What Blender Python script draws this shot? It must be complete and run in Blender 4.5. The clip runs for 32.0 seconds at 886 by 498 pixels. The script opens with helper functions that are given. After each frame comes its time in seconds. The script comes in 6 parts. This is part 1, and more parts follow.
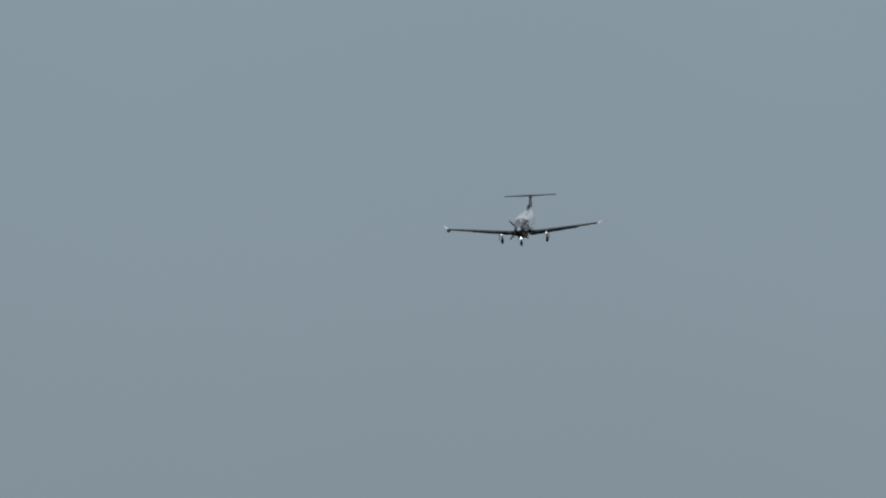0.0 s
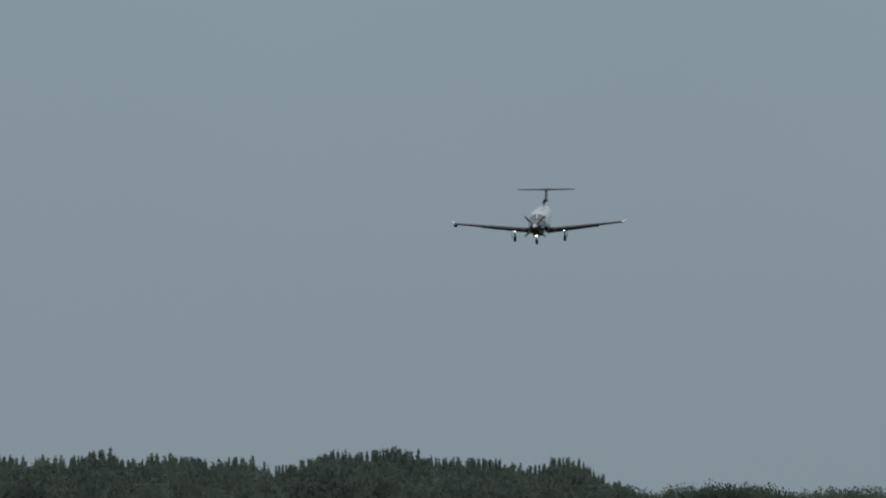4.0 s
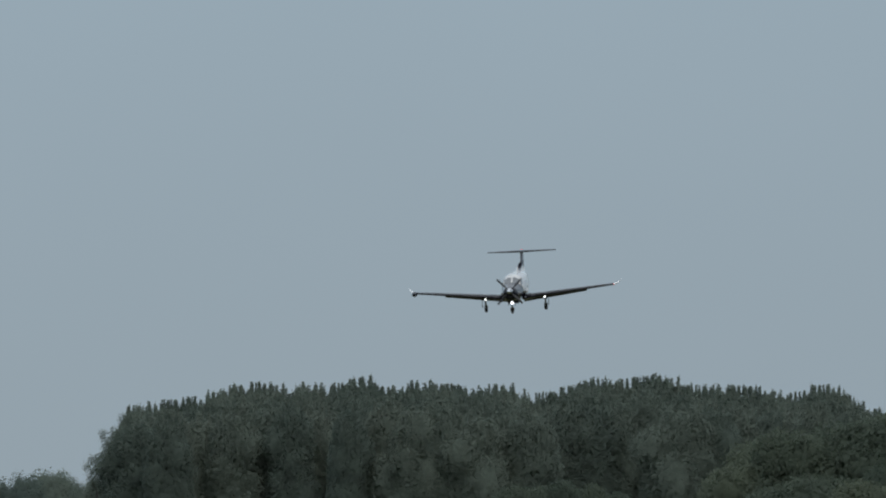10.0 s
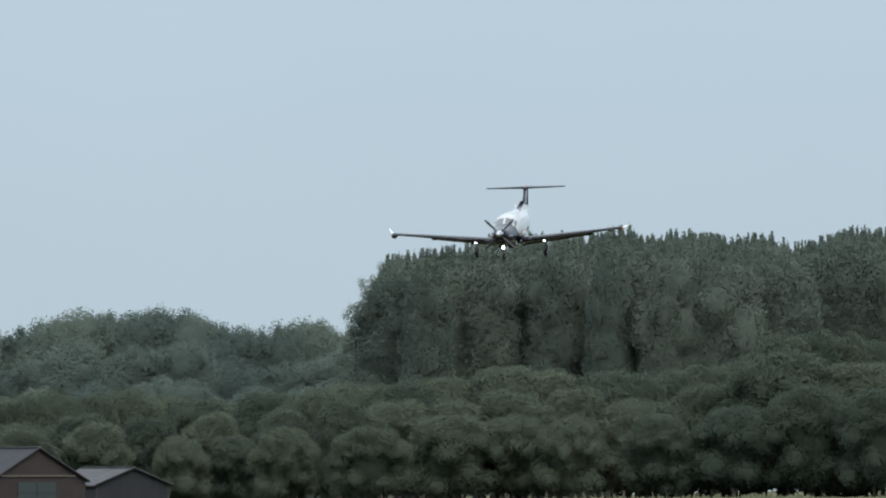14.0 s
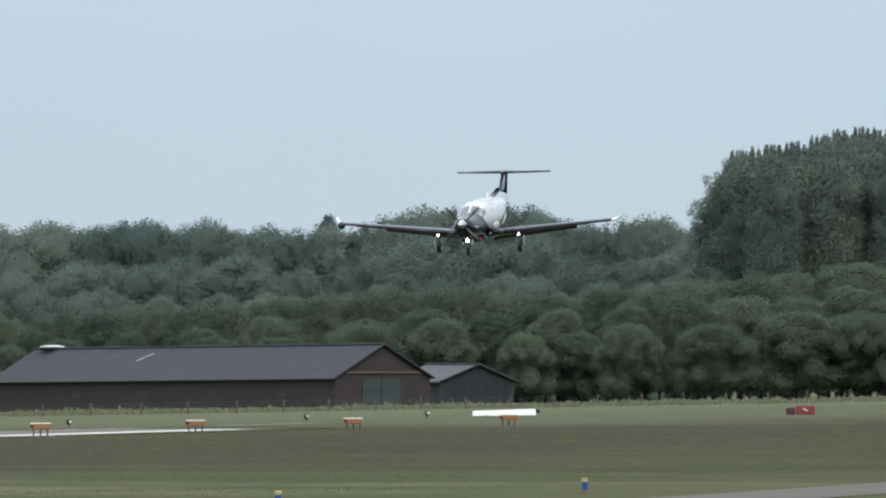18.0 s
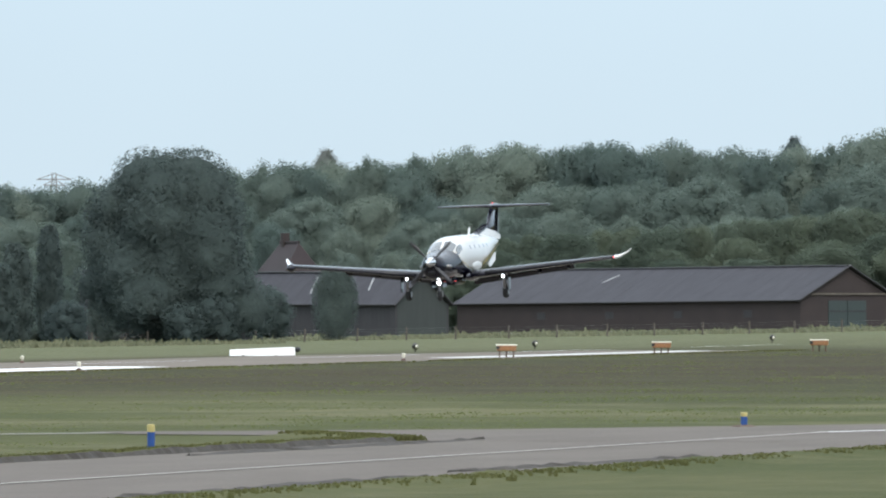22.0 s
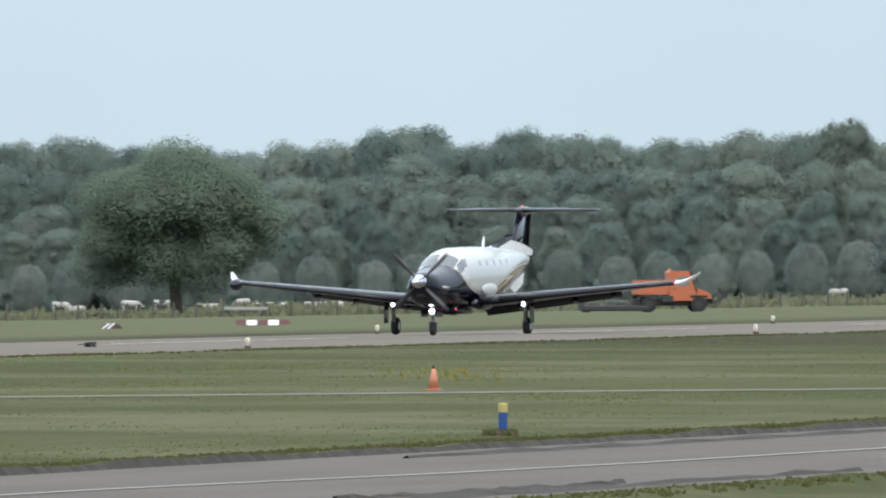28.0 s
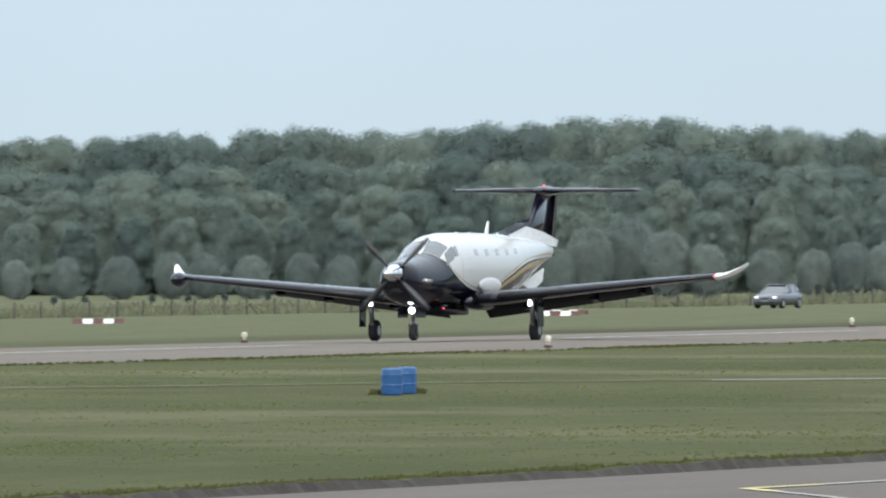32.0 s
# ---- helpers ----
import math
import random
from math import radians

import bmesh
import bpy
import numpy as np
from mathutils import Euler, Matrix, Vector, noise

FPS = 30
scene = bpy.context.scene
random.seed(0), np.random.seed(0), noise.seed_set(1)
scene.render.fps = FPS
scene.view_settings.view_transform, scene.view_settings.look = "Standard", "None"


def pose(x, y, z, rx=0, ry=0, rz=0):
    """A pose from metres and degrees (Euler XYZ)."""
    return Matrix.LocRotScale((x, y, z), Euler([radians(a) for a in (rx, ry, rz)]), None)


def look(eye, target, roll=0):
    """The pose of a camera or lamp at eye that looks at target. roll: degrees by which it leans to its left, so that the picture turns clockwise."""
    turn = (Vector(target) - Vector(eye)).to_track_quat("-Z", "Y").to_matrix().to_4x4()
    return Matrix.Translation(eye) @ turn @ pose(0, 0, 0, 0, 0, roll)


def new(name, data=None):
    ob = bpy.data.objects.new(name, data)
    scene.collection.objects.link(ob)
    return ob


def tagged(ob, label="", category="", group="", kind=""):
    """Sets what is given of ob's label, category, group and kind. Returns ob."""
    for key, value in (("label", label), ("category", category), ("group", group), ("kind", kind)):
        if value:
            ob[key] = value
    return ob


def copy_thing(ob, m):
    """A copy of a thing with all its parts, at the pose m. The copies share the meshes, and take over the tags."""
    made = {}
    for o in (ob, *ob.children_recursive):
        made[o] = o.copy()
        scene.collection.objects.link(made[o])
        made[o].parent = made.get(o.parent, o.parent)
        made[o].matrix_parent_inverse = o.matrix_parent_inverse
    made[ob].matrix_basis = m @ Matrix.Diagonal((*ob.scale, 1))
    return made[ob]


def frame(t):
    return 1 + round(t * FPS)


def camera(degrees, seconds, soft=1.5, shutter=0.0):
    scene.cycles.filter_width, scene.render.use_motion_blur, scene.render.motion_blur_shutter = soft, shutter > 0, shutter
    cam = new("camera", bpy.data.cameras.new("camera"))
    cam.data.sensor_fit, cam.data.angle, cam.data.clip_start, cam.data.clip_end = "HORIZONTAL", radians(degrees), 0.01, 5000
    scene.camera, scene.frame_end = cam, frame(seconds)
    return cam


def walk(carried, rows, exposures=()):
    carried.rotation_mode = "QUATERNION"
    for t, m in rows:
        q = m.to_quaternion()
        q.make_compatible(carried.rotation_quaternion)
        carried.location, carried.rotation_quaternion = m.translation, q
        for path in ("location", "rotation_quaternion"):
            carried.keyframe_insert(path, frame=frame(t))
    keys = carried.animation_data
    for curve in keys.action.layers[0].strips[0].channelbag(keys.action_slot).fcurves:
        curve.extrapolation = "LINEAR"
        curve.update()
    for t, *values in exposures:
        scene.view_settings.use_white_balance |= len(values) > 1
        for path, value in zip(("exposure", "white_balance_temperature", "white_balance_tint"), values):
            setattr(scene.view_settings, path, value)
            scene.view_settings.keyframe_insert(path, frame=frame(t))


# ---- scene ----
# The camera stands still on a low bank beside the airfield and pans with a long lens.
# World axes: the runway runs along y, the aircraft comes down it towards the camera (-y).
EYE_H = 3.5
cam = camera(3.3, 32.0, soft=2.05, shutter=0.25)
# seconds, heading to the left of the runway's axis, pitch (degrees)
VIEW = [
    (0, 5.0606, 1.9511), (0.5, 5.0484, 1.9283), (1, 5.1826, 1.9001), (1.5, 5.3234, 1.9144), (2, 5.3657, 1.8889), (2.5, 5.5098, 1.83),
    (4.5, 5.6902, 1.5599), (5, 5.7732, 1.5349), (5.5, 5.8183, 1.5469), (6, 5.9102, 1.505), (6.5, 5.911, 1.4786), (7, 5.9239, 1.4731),
    (7.5, 5.9562, 1.4712), (8, 6.0363, 1.4236), (8.5, 6.218, 1.3462), (9, 6.376, 1.3298), (9.5, 6.4892, 1.3688), (10, 6.6129, 1.3414),
    (10.5, 6.7104, 1.2532), (11, 6.8329, 1.2173), (11.5, 6.8877, 1.1809), (12, 6.9812, 1.1041), (12.5, 7.2752, 0.9404), (13, 7.4374, 0.8571),
    (13.5, 7.5132, 0.8144), (15.5, 7.928, 0.6354), (16, 8.1294, 0.5755), (16.5, 8.3132, 0.5364), (17, 8.5644, 0.4681), (17.5, 8.7075, 0.4434),
    (18, 8.861, 0.3914), (18.5, 9.0253, 0.4481), (19, 9.2354, 0.4255), (19.5, 9.7355, 0.3087), (20, 10.0093, 0.2529), (20.5, 10.1003, 0.172),
    (21, 10.2589, 0.0568), (21.5, 10.4659, 0.0548), (22, 10.5965, 0.0994), (22.5, 10.8285, 0.1089), (23, 11.0916, 0.1446), (23.5, 11.5103, 0.0378),
    (24, 11.8243, 0.0535), (24.5, 12.1847, 0.0078), (26.5, 13.4236, -0.148), (27, 13.935, -0.1346), (27.5, 14.2302, -0.1088), (28, 14.615, -0.0789),
    (28.5, 15.0086, -0.0848), (29, 15.4663, -0.1281), (29.5, 15.8467, -0.0846), (30, 16.282, -0.1587), (30.5, 16.7817, -0.2263), (31, 17.2975, -0.1779),
    (31.5, 17.7166, -0.1199), (32, 18.1969, -0.15),
]
walk(cam, [(t, pose(0, 0, EYE_H, 90 + p, 0, h)) for t, h, p in VIEW],
     exposures=[(0, -1.42), (2.5, -1.43), (5, -1.44), (7, -1.28), (9, -1.1), (11, -0.98), (13, -0.52), (15.5, -0.22),
                (19, -0.17), (20, -0.08), (21, 0.06), (22, 0.1), (23, 0.06), (24, 0.02), (28, 0.0), (32, 0.0)])

# ---- light: thin bright overcast ----
world = bpy.data.worlds.new("world")
scene.world = world
world.use_nodes = True
wt = world.node_tree
wt.nodes.clear()
w_out = wt.nodes.new("ShaderNodeOutputWorld")
w_add = wt.nodes.new("ShaderNodeAddShader")
w_sky = wt.nodes.new("ShaderNodeTexSky")
w_sky.sky_type, w_sky.sun_disc = "NISHITA", False
w_sky.sun_elevation, w_sky.sun_rotation = radians(50), radians(152)
w_sky.dust_density, w_sky.air_density = 4.0, 1.0
w_bg1 = wt.nodes.new("ShaderNodeBackground")
w_bg1.inputs["Strength"].default_value = 0.05
w_bg2 = wt.nodes.new("ShaderNodeBackground")
w_tc = wt.nodes.new("ShaderNodeTexCoord")
w_sep = wt.nodes.new("ShaderNodeSeparateXYZ")
w_ramp = wt.nodes.new("ShaderNodeValToRGB")
w_ramp.color_ramp.elements[0].position, w_ramp.color_ramp.elements[0].color = 0.0, (0.59, 0.72, 0.81, 1)
w_ramp.color_ramp.elements[1].position, w_ramp.color_ramp.elements[1].color = 1.0, (2.05, 2.2, 2.35, 1)
w_mid = w_ramp.color_ramp.elements.new(0.06)
w_mid.color = (0.543, 0.73, 0.89, 1)
w_mid = w_ramp.color_ramp.elements.new(0.4)
w_mid.color = (1.25, 1.42, 1.56, 1)
w_noise = wt.nodes.new("ShaderNodeTexNoise")
w_noise.inputs["Scale"].default_value, w_noise.inputs["Detail"].default_value = 26.0, 3.0
w_mul = wt.nodes.new("ShaderNodeMapRange")
w_mul.inputs["To Min"].default_value, w_mul.inputs["To Max"].default_value = 0.96, 1.04
w_mix = wt.nodes.new("ShaderNodeVectorMath")
w_mix.operation = "SCALE"
wt.links.new(w_tc.outputs["Generated"], w_sep.inputs[0])
wt.links.new(w_sep.outputs["Z"], w_ramp.inputs[0])
wt.links.new(w_tc.outputs["Generated"], w_noise.inputs["Vector"])
wt.links.new(w_noise.outputs["Fac"], w_mul.inputs["Value"])
wt.links.new(w_ramp.outputs["Color"], w_mix.inputs[0])
wt.links.new(w_mul.outputs["Result"], w_mix.inputs["Scale"])
wt.links.new(w_mix.outputs[0], w_bg2.inputs["Color"])
wt.links.new(w_sky.outputs["Color"], w_bg1.inputs["Color"])
wt.links.new(w_bg1.outputs[0], w_add.inputs[0])
wt.links.new(w_bg2.outputs[0], w_add.inputs[1])
wt.links.new(w_add.outputs[0], w_out.inputs["Surface"])

sun_data = bpy.data.lights.new("sun", "SUN")
sun_data.energy, sun_data.angle, sun_data.color = 1.1, radians(20), (1.0, 0.96, 0.9)
sun = new("sun", sun_data)
sun.matrix_world = look((0, 0, 100), (-39, 74, 0))
sun.location = (0, 0, 300)


# ---- materials ----
def nodes_of(name):
    m = bpy.data.materials.new(name)
    m.use_nodes = True
    nt = m.node_tree
    return m, nt, nt.nodes["Principled BSDF"]


def set_ramp(node, stops):
    cr = node.color_ramp
    while len(cr.elements) > 1:
        cr.elements.remove(cr.elements[-1])
    for i, (p, c) in enumerate(stops):
        e = cr.elements[0] if i == 0 else cr.elements.new(p)
        e.position, e.color = p, (*c, 1)


def surface(name, dark, light, scale=3.0, rough=0.8, metal=0.0, bump=0.15, fine=30.0, stretch=(1, 1, 1), island=0.0, spec=0.5, objvar=0.0):
    """A rough two-scale surface between two colours."""
    m, nt, b = nodes_of(name)
    tc, mp = nt.nodes.new("ShaderNodeTexCoord"), nt.nodes.new("ShaderNodeMapping")
    mp.inputs["Scale"].default_value = stretch
    n1, n2 = nt.nodes.new("ShaderNodeTexNoise"), nt.nodes.new("ShaderNodeTexNoise")
    n1.inputs["Scale"].default_value, n1.inputs["Detail"].default_value = scale, 5
    n2.inputs["Scale"].default_value, n2.inputs["Detail"].default_value = fine, 4
    mix = nt.nodes.new("ShaderNodeMath")
    mix.operation = "MULTIPLY_ADD"
    mix.inputs[1].default_value, mix.inputs[2].default_value = 0.45, 0.0
    add = nt.nodes.new("ShaderNodeMath")
    add.operation = "MULTIPLY_ADD"
    add.inputs[1].default_value = 0.55
    ramp = nt.nodes.new("ShaderNodeValToRGB")
    set_ramp(ramp, [(0.3, dark), (0.7, light)])
    nt.links.new(tc.outputs["Object"], mp.inputs["Vector"])
    nt.links.new(mp.outputs[0], n1.inputs["Vector"])
    nt.links.new(mp.outputs[0], n2.inputs["Vector"])
    nt.links.new(n1.outputs["Fac"], mix.inputs[0])
    nt.links.new(mix.outputs[0], add.inputs[2])
    nt.links.new(n2.outputs["Fac"], add.inputs[0])
    last = add.outputs[0]
    for amount, kind in ((island, "geo"), (objvar, "obj")):
        if amount:
            src = nt.nodes.new("ShaderNodeNewGeometry" if kind == "geo" else "ShaderNodeObjectInfo")
            k = nt.nodes.new("ShaderNodeMath")
            k.operation = "MULTIPLY_ADD"
            k.inputs[1].default_value = amount
            sub = nt.nodes.new("ShaderNodeMath")
            sub.operation = "SUBTRACT"
            sub.inputs[1].default_value = 0.5
            nt.links.new(src.outputs["Random Per Island" if kind == "geo" else "Random"], sub.inputs[0])
            nt.links.new(sub.outputs[0], k.inputs[0])
            nt.links.new(last, k.inputs[2])
            last = k.outputs[0]
    nt.links.new(last, ramp.inputs[0])
    nt.links.new(ramp.outputs[0], b.inputs["Base Color"])
    b.inputs["Roughness"].default_value, b.inputs["Metallic"].default_value = rough, metal
    b.inputs["Specular IOR Level"].default_value = spec
    if bump:
        bp = nt.nodes.new("ShaderNodeBump")
        bp.inputs["Strength"].default_value, bp.inputs["Distance"].default_value = bump, 0.05
        nt.links.new(n2.outputs["Fac"], bp.inputs["Height"])
        nt.links.new(bp.outputs[0], b.inputs["Normal"])
    return m


def foliage(name, dark, light):
    """Leaves: colour varies from tree to tree and from leaf to leaf, some light passes through."""
    m, nt, b = nodes_of(name)
    oi, geo = nt.nodes.new("ShaderNodeObjectInfo"), nt.nodes.new("ShaderNodeNewGeometry")
    a = nt.nodes.new("ShaderNodeMath")
    a.operation = "MULTIPLY_ADD"
    a.inputs[1].default_value = 0.8
    c = nt.nodes.new("ShaderNodeMath")
    c.operation = "MULTIPLY"
    c.inputs[1].default_value = 0.2
    ramp = nt.nodes.new("ShaderNodeValToRGB")
    set_ramp(ramp, [(0.1, dark), (0.9, light)])
    tr, mx = nt.nodes.new("ShaderNodeBsdfTranslucent"), nt.nodes.new("ShaderNodeMixShader")
    mx.inputs[0].default_value = 0.5
    nt.links.new(geo.outputs["Random Per Island"], c.inputs[0])
    nt.links.new(oi.outputs["Random"], a.inputs[0])
    nt.links.new(c.outputs[0], a.inputs[2])
    nt.links.new(a.outputs[0], ramp.inputs[0])
    tc, ns = nt.nodes.new("ShaderNodeTexCoord"), nt.nodes.new("ShaderNodeTexNoise")
    ns.inputs["Scale"].default_value, ns.inputs["Detail"].default_value, ns.inputs["Roughness"].default_value = 0.6, 6, 0.72
    vr = nt.nodes.new("ShaderNodeMapRange")
    vr.inputs["From Min"].default_value, vr.inputs["From Max"].default_value = 0.3, 0.7
    vr.inputs["To Min"].default_value, vr.inputs["To Max"].default_value = 0.74, 1.26
    sc = nt.nodes.new("ShaderNodeVectorMath")
    sc.operation = "SCALE"
    bp = nt.nodes.new("ShaderNodeBump")
    bp.inputs["Strength"].default_value, bp.inputs["Distance"].default_value = 0.3, 0.3
    nt.links.new(tc.outputs["Object"], ns.inputs["Vector"])
    nt.links.new(ns.outputs["Fac"], vr.inputs["Value"])
    nt.links.new(ns.outputs["Fac"], bp.inputs["Height"])
    nt.links.new(bp.outputs[0], b.inputs["Normal"])
    nt.links.new(ramp.outputs[0], sc.inputs[0])
    nt.links.new(vr.outputs[0], sc.inputs["Scale"])
    nt.links.new(sc.outputs[0], b.inputs["Base Color"])
    nt.links.new(sc.outputs[0], tr.inputs["Color"])
    b.inputs["Roughness"].default_value = 0.7
    b.inputs["Specular IOR Level"].default_value = 0.08
    nt.links.new(b.outputs[0], mx.inputs[1])
    nt.links.new(tr.outputs[0], mx.inputs[2])
    nt.links.new(mx.outputs[0], nt.nodes["Material Output"].inputs["Surface"])
    return m


def plain(name, color, rough=0.5, metal=0.0, coat=0.0):
    return_mat, nt, b = nodes_of(name)
    n = nt.nodes.new("ShaderNodeTexNoise")
    n.inputs["Scale"].default_value = 9.0
    r = nt.nodes.new("ShaderNodeValToRGB")
    set_ramp(r, [(0.3, tuple(0.86 * v for v in color)), (0.7, tuple(min(1.0, 1.08 * v) for v in color))])
    tc = nt.nodes.new("ShaderNodeTexCoord")
    nt.links.new(tc.outputs["Object"], n.inputs["Vector"])
    nt.links.new(n.outputs["Fac"], r.inputs[0])
    nt.links.new(r.outputs[0], b.inputs["Base Color"])
    b.inputs["Roughness"].default_value, b.inputs["Metallic"].default_value = rough, metal
    b.inputs["Coat Weight"].default_value = coat
    return return_mat


def glowing(name, color, strength):
    m, nt, b = nodes_of(name)
    b.inputs["Base Color"].default_value = (*color, 1)
    b.inputs["Emission Color"].default_value = (*color, 1)
    b.inputs["Emission Strength"].default_value = strength
    return m


def grass_material():
    """Rough airfield turf: mown green near the taxiway, a dry heathery belt beside the runway, tufts and bare spots."""
    m, nt, b = nodes_of("turf")
    tc = nt.nodes.new("ShaderNodeTexCoord")

    def tex(scale, detail, stretch=(1, 1, 1)):
        mp = nt.nodes.new("ShaderNodeMapping")
        mp.inputs["Scale"].default_value = stretch
        n = nt.nodes.new("ShaderNodeTexNoise")
        n.inputs["Scale"].default_value, n.inputs["Detail"].default_value = scale, detail
        n.inputs["Roughness"].default_value = 0.65
        nt.links.new(tc.outputs["Object"], mp.inputs["Vector"])
        nt.links.new(mp.outputs[0], n.inputs["Vector"])
        return n.outputs["Fac"]

    def ramp_of(fac, stops):
        r = nt.nodes.new("ShaderNodeValToRGB")
        set_ramp(r, stops)
        nt.links.new(fac, r.inputs[0])
        return r.outputs[0]

    def blend(fac, a, c):
        x = nt.nodes.new("ShaderNodeMix")
        x.data_type = "RGBA"
        nt.links.new(fac, x.inputs["Factor"])
        nt.links.new(a, x.inputs["A"])
        nt.links.new(c, x.inputs["B"])
        return x.outputs["Result"]

    def math(op, a, c):
        x = nt.nodes.new("ShaderNodeMath")
        x.operation = op
        for i, v in enumerate((a, c)):
            if isinstance(v, (int, float)):
                x.inputs[i].default_value = v
            else:
                nt.links.new(v, x.inputs[i])
        return x.outputs[0]

    def span(v, lo, hi):
        x = nt.nodes.new("ShaderNodeMapRange")
        x.interpolation_type = "SMOOTHSTEP"
        x.inputs["From Min"].default_value, x.inputs["From Max"].default_value = lo, hi
        nt.links.new(v, x.inputs["Value"])
        return x.outputs["Result"]

    sep = nt.nodes.new("ShaderNodeSeparateXYZ")
    nt.links.new(tc.outputs["Object"], sep.inputs[0])
    q = math("MULTIPLY", sep.outputs["X"], -1)
    broad, mid, fine = tex(0.04, 6, (1.3, 0.8, 1)), tex(0.35, 8, (2.6, 0.42, 1)), tex(3.0, 8, (2.0, 0.22, 1))
    patch = tex(0.055, 6, (0.9, 0.9, 1))
    green = ramp_of(mid, [(0.25, (0.0500, 0.0570, 0.0195)), (0.5, (0.0666, 0.0704, 0.0275)), (0.75, (0.0900, 0.0860, 0.0380))])
    lush = ramp_of(fine, [(0.3, (0.0400, 0.0490, 0.0156)), (0.7, (0.0600, 0.0660, 0.0225))])
    faded = ramp_of(mid, [(0.3, (0.0860, 0.0850, 0.0410)), (0.7, (0.1187, 0.1130, 0.0605))])
    dry = ramp_of(mid, [(0.25, (0.0232, 0.0176, 0.0094)), (0.5, (0.0356, 0.0269, 0.0142)), (0.8, (0.0523, 0.0413, 0.0206))])
    col = blend(span(broad, 0.42, 0.58), green, lush)
    col = blend(span(patch, 0.47, 0.64), col, faded)
    col = blend(math("MULTIPLY", span(fine, 0.58, 0.72), 0.2), col, dry)
    wob = math("ADD", q, math("MULTIPLY", math("SUBTRACT", broad, 0.5), 40.0))
    belt = math("MULTIPLY", span(wob, 76, 88), math("SUBTRACT", 1.0, span(wob, 106, 116)))
    heath = ramp_of(mid, [(0.25, (0.0185, 0.0170, 0.0080)), (0.5, (0.0272, 0.0244, 0.0114)), (0.8, (0.0385, 0.0335, 0.0160))])
    near = math("MULTIPLY", span(math("ADD", sep.outputs["Y"], math("MULTIPLY", broad, 100.0)), 450, 520), math("SUBTRACT", 1.0, span(wob, 150, 200)))
    col = blend(math("MULTIPLY", near, math("ADD", 0.45, math("MULTIPLY", span(patch, 0.4, 0.6), 0.4))), col, heath)
    belt = math("MULTIPLY", belt, span(math("ADD", sep.outputs["Y"], math("MULTIPLY", mid, 120.0)), 460, 600))
    belt = math("MULTIPLY", belt, math("ADD", 0.3, math("MULTIPLY", span(patch, 0.38, 0.62), 0.7)))
    col = blend(belt, col, dry)
    spots = math("MULTIPLY", span(tex(0.5, 4, (4.0, 0.3, 1)), 0.62, 0.7), near)
    col = blend(math("MULTIPLY", spots, 0.55), col, ramp_of(fine, [(0.3, (0.020, 0.022, 0.010)), (0.7, (0.034, 0.036, 0.016))]))
    tall = ramp_of(mid, [(0.3, (0.0606, 0.0712, 0.0335)), (0.55, (0.0959, 0.0996, 0.0524)), (0.8, (0.1353, 0.1281, 0.0700))])
    col = blend(span(wob, 138, 175), col, tall)
    past_end = math("MULTIPLY", span(sep.outputs["Y"], 690, 790), span(wob, 92, 118))
    col = blend(math("MULTIPLY", past_end, 0.75), col, tall)
    nt.links.new(col, b.inputs["Base Color"])
    b.inputs["Roughness"].default_value = 0.95
    b.inputs["Specular IOR Level"].default_value = 0.1
    bp = nt.nodes.new("ShaderNodeBump")
    bp.inputs["Strength"].default_value, bp.inputs["Distance"].default_value = 0.8, 0.12
    nt.links.new(fine, bp.inputs["Height"])
    nt.links.new(bp.outputs[0], b.inputs["Normal"])
    return m


TURF = grass_material()
ASPHALT = surface("runway_asphalt", (0.1200, 0.1049, 0.0897), (0.1709, 0.1517, 0.1295), 0.12, 0.95, bump=0.3, fine=2.5, stretch=(2.5, 0.35, 1), spec=0.04)
TAXI_ASPHALT = surface("taxiway_asphalt", (0.0969, 0.0857, 0.0763), (0.1388, 0.1242, 0.1109), 0.25, 0.95, bump=0.3, fine=6.0, stretch=(2, 0.4, 1), spec=0.04)
WHITE_LINE = surface("worn_white_marking", (0.3040, 0.3040, 0.2880), (0.5760, 0.5760, 0.5600), 1.2, 0.7, bump=0.1, fine=9.0)
YELLOW_LINE = surface("worn_yellow_marking", (0.3360, 0.2880, 0.1120), (0.4960, 0.4320, 0.1920), 1.2, 0.7, bump=0.1, fine=9.0)
SOIL_AND_SHADE = surface("soil_and_shade", (0.0144, 0.0115, 0.0080), (0.0374, 0.0288, 0.0202), 1.5, 0.95, bump=0.5, fine=8.0)
BARK = surface("bark", (0.035, 0.03, 0.025), (0.11, 0.095, 0.075), 1.6, 0.9, bump=0.6, fine=9.0, stretch=(2, 2, 0.5))
# Far trees' leaf colours are paled and blued: distance haze put into the colour.
LEAF_FOREST = foliage("hazed_forest_leaves", (0.1011, 0.1388, 0.1244), (0.1729, 0.2116, 0.1726))
LEAF_EDGE = foliage("hazed_edge_leaves", (0.0767, 0.1020, 0.0785), (0.1260, 0.1517, 0.1065))
# the forest leaves again, lighter: thicker haze painted into the colour
LEAF_HAZED = foliage("haze_lightened_leaves", (0.1386, 0.1845, 0.1663), (0.2198, 0.2628, 0.2254))
LEAF_POPLAR = foliage("hazed_poplar_leaves", (0.1200, 0.1542, 0.1295), (0.1696, 0.2056, 0.1682))
LEAF_DARK = foliage("dark_leaves", (0.0645, 0.0884, 0.0869), (0.0983, 0.1248, 0.1111))
LEAF_OAK = foliage("oak_leaves", (0.1312, 0.1799, 0.1355), (0.1888, 0.2373, 0.1738))
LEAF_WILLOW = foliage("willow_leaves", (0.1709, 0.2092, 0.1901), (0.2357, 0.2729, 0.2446))
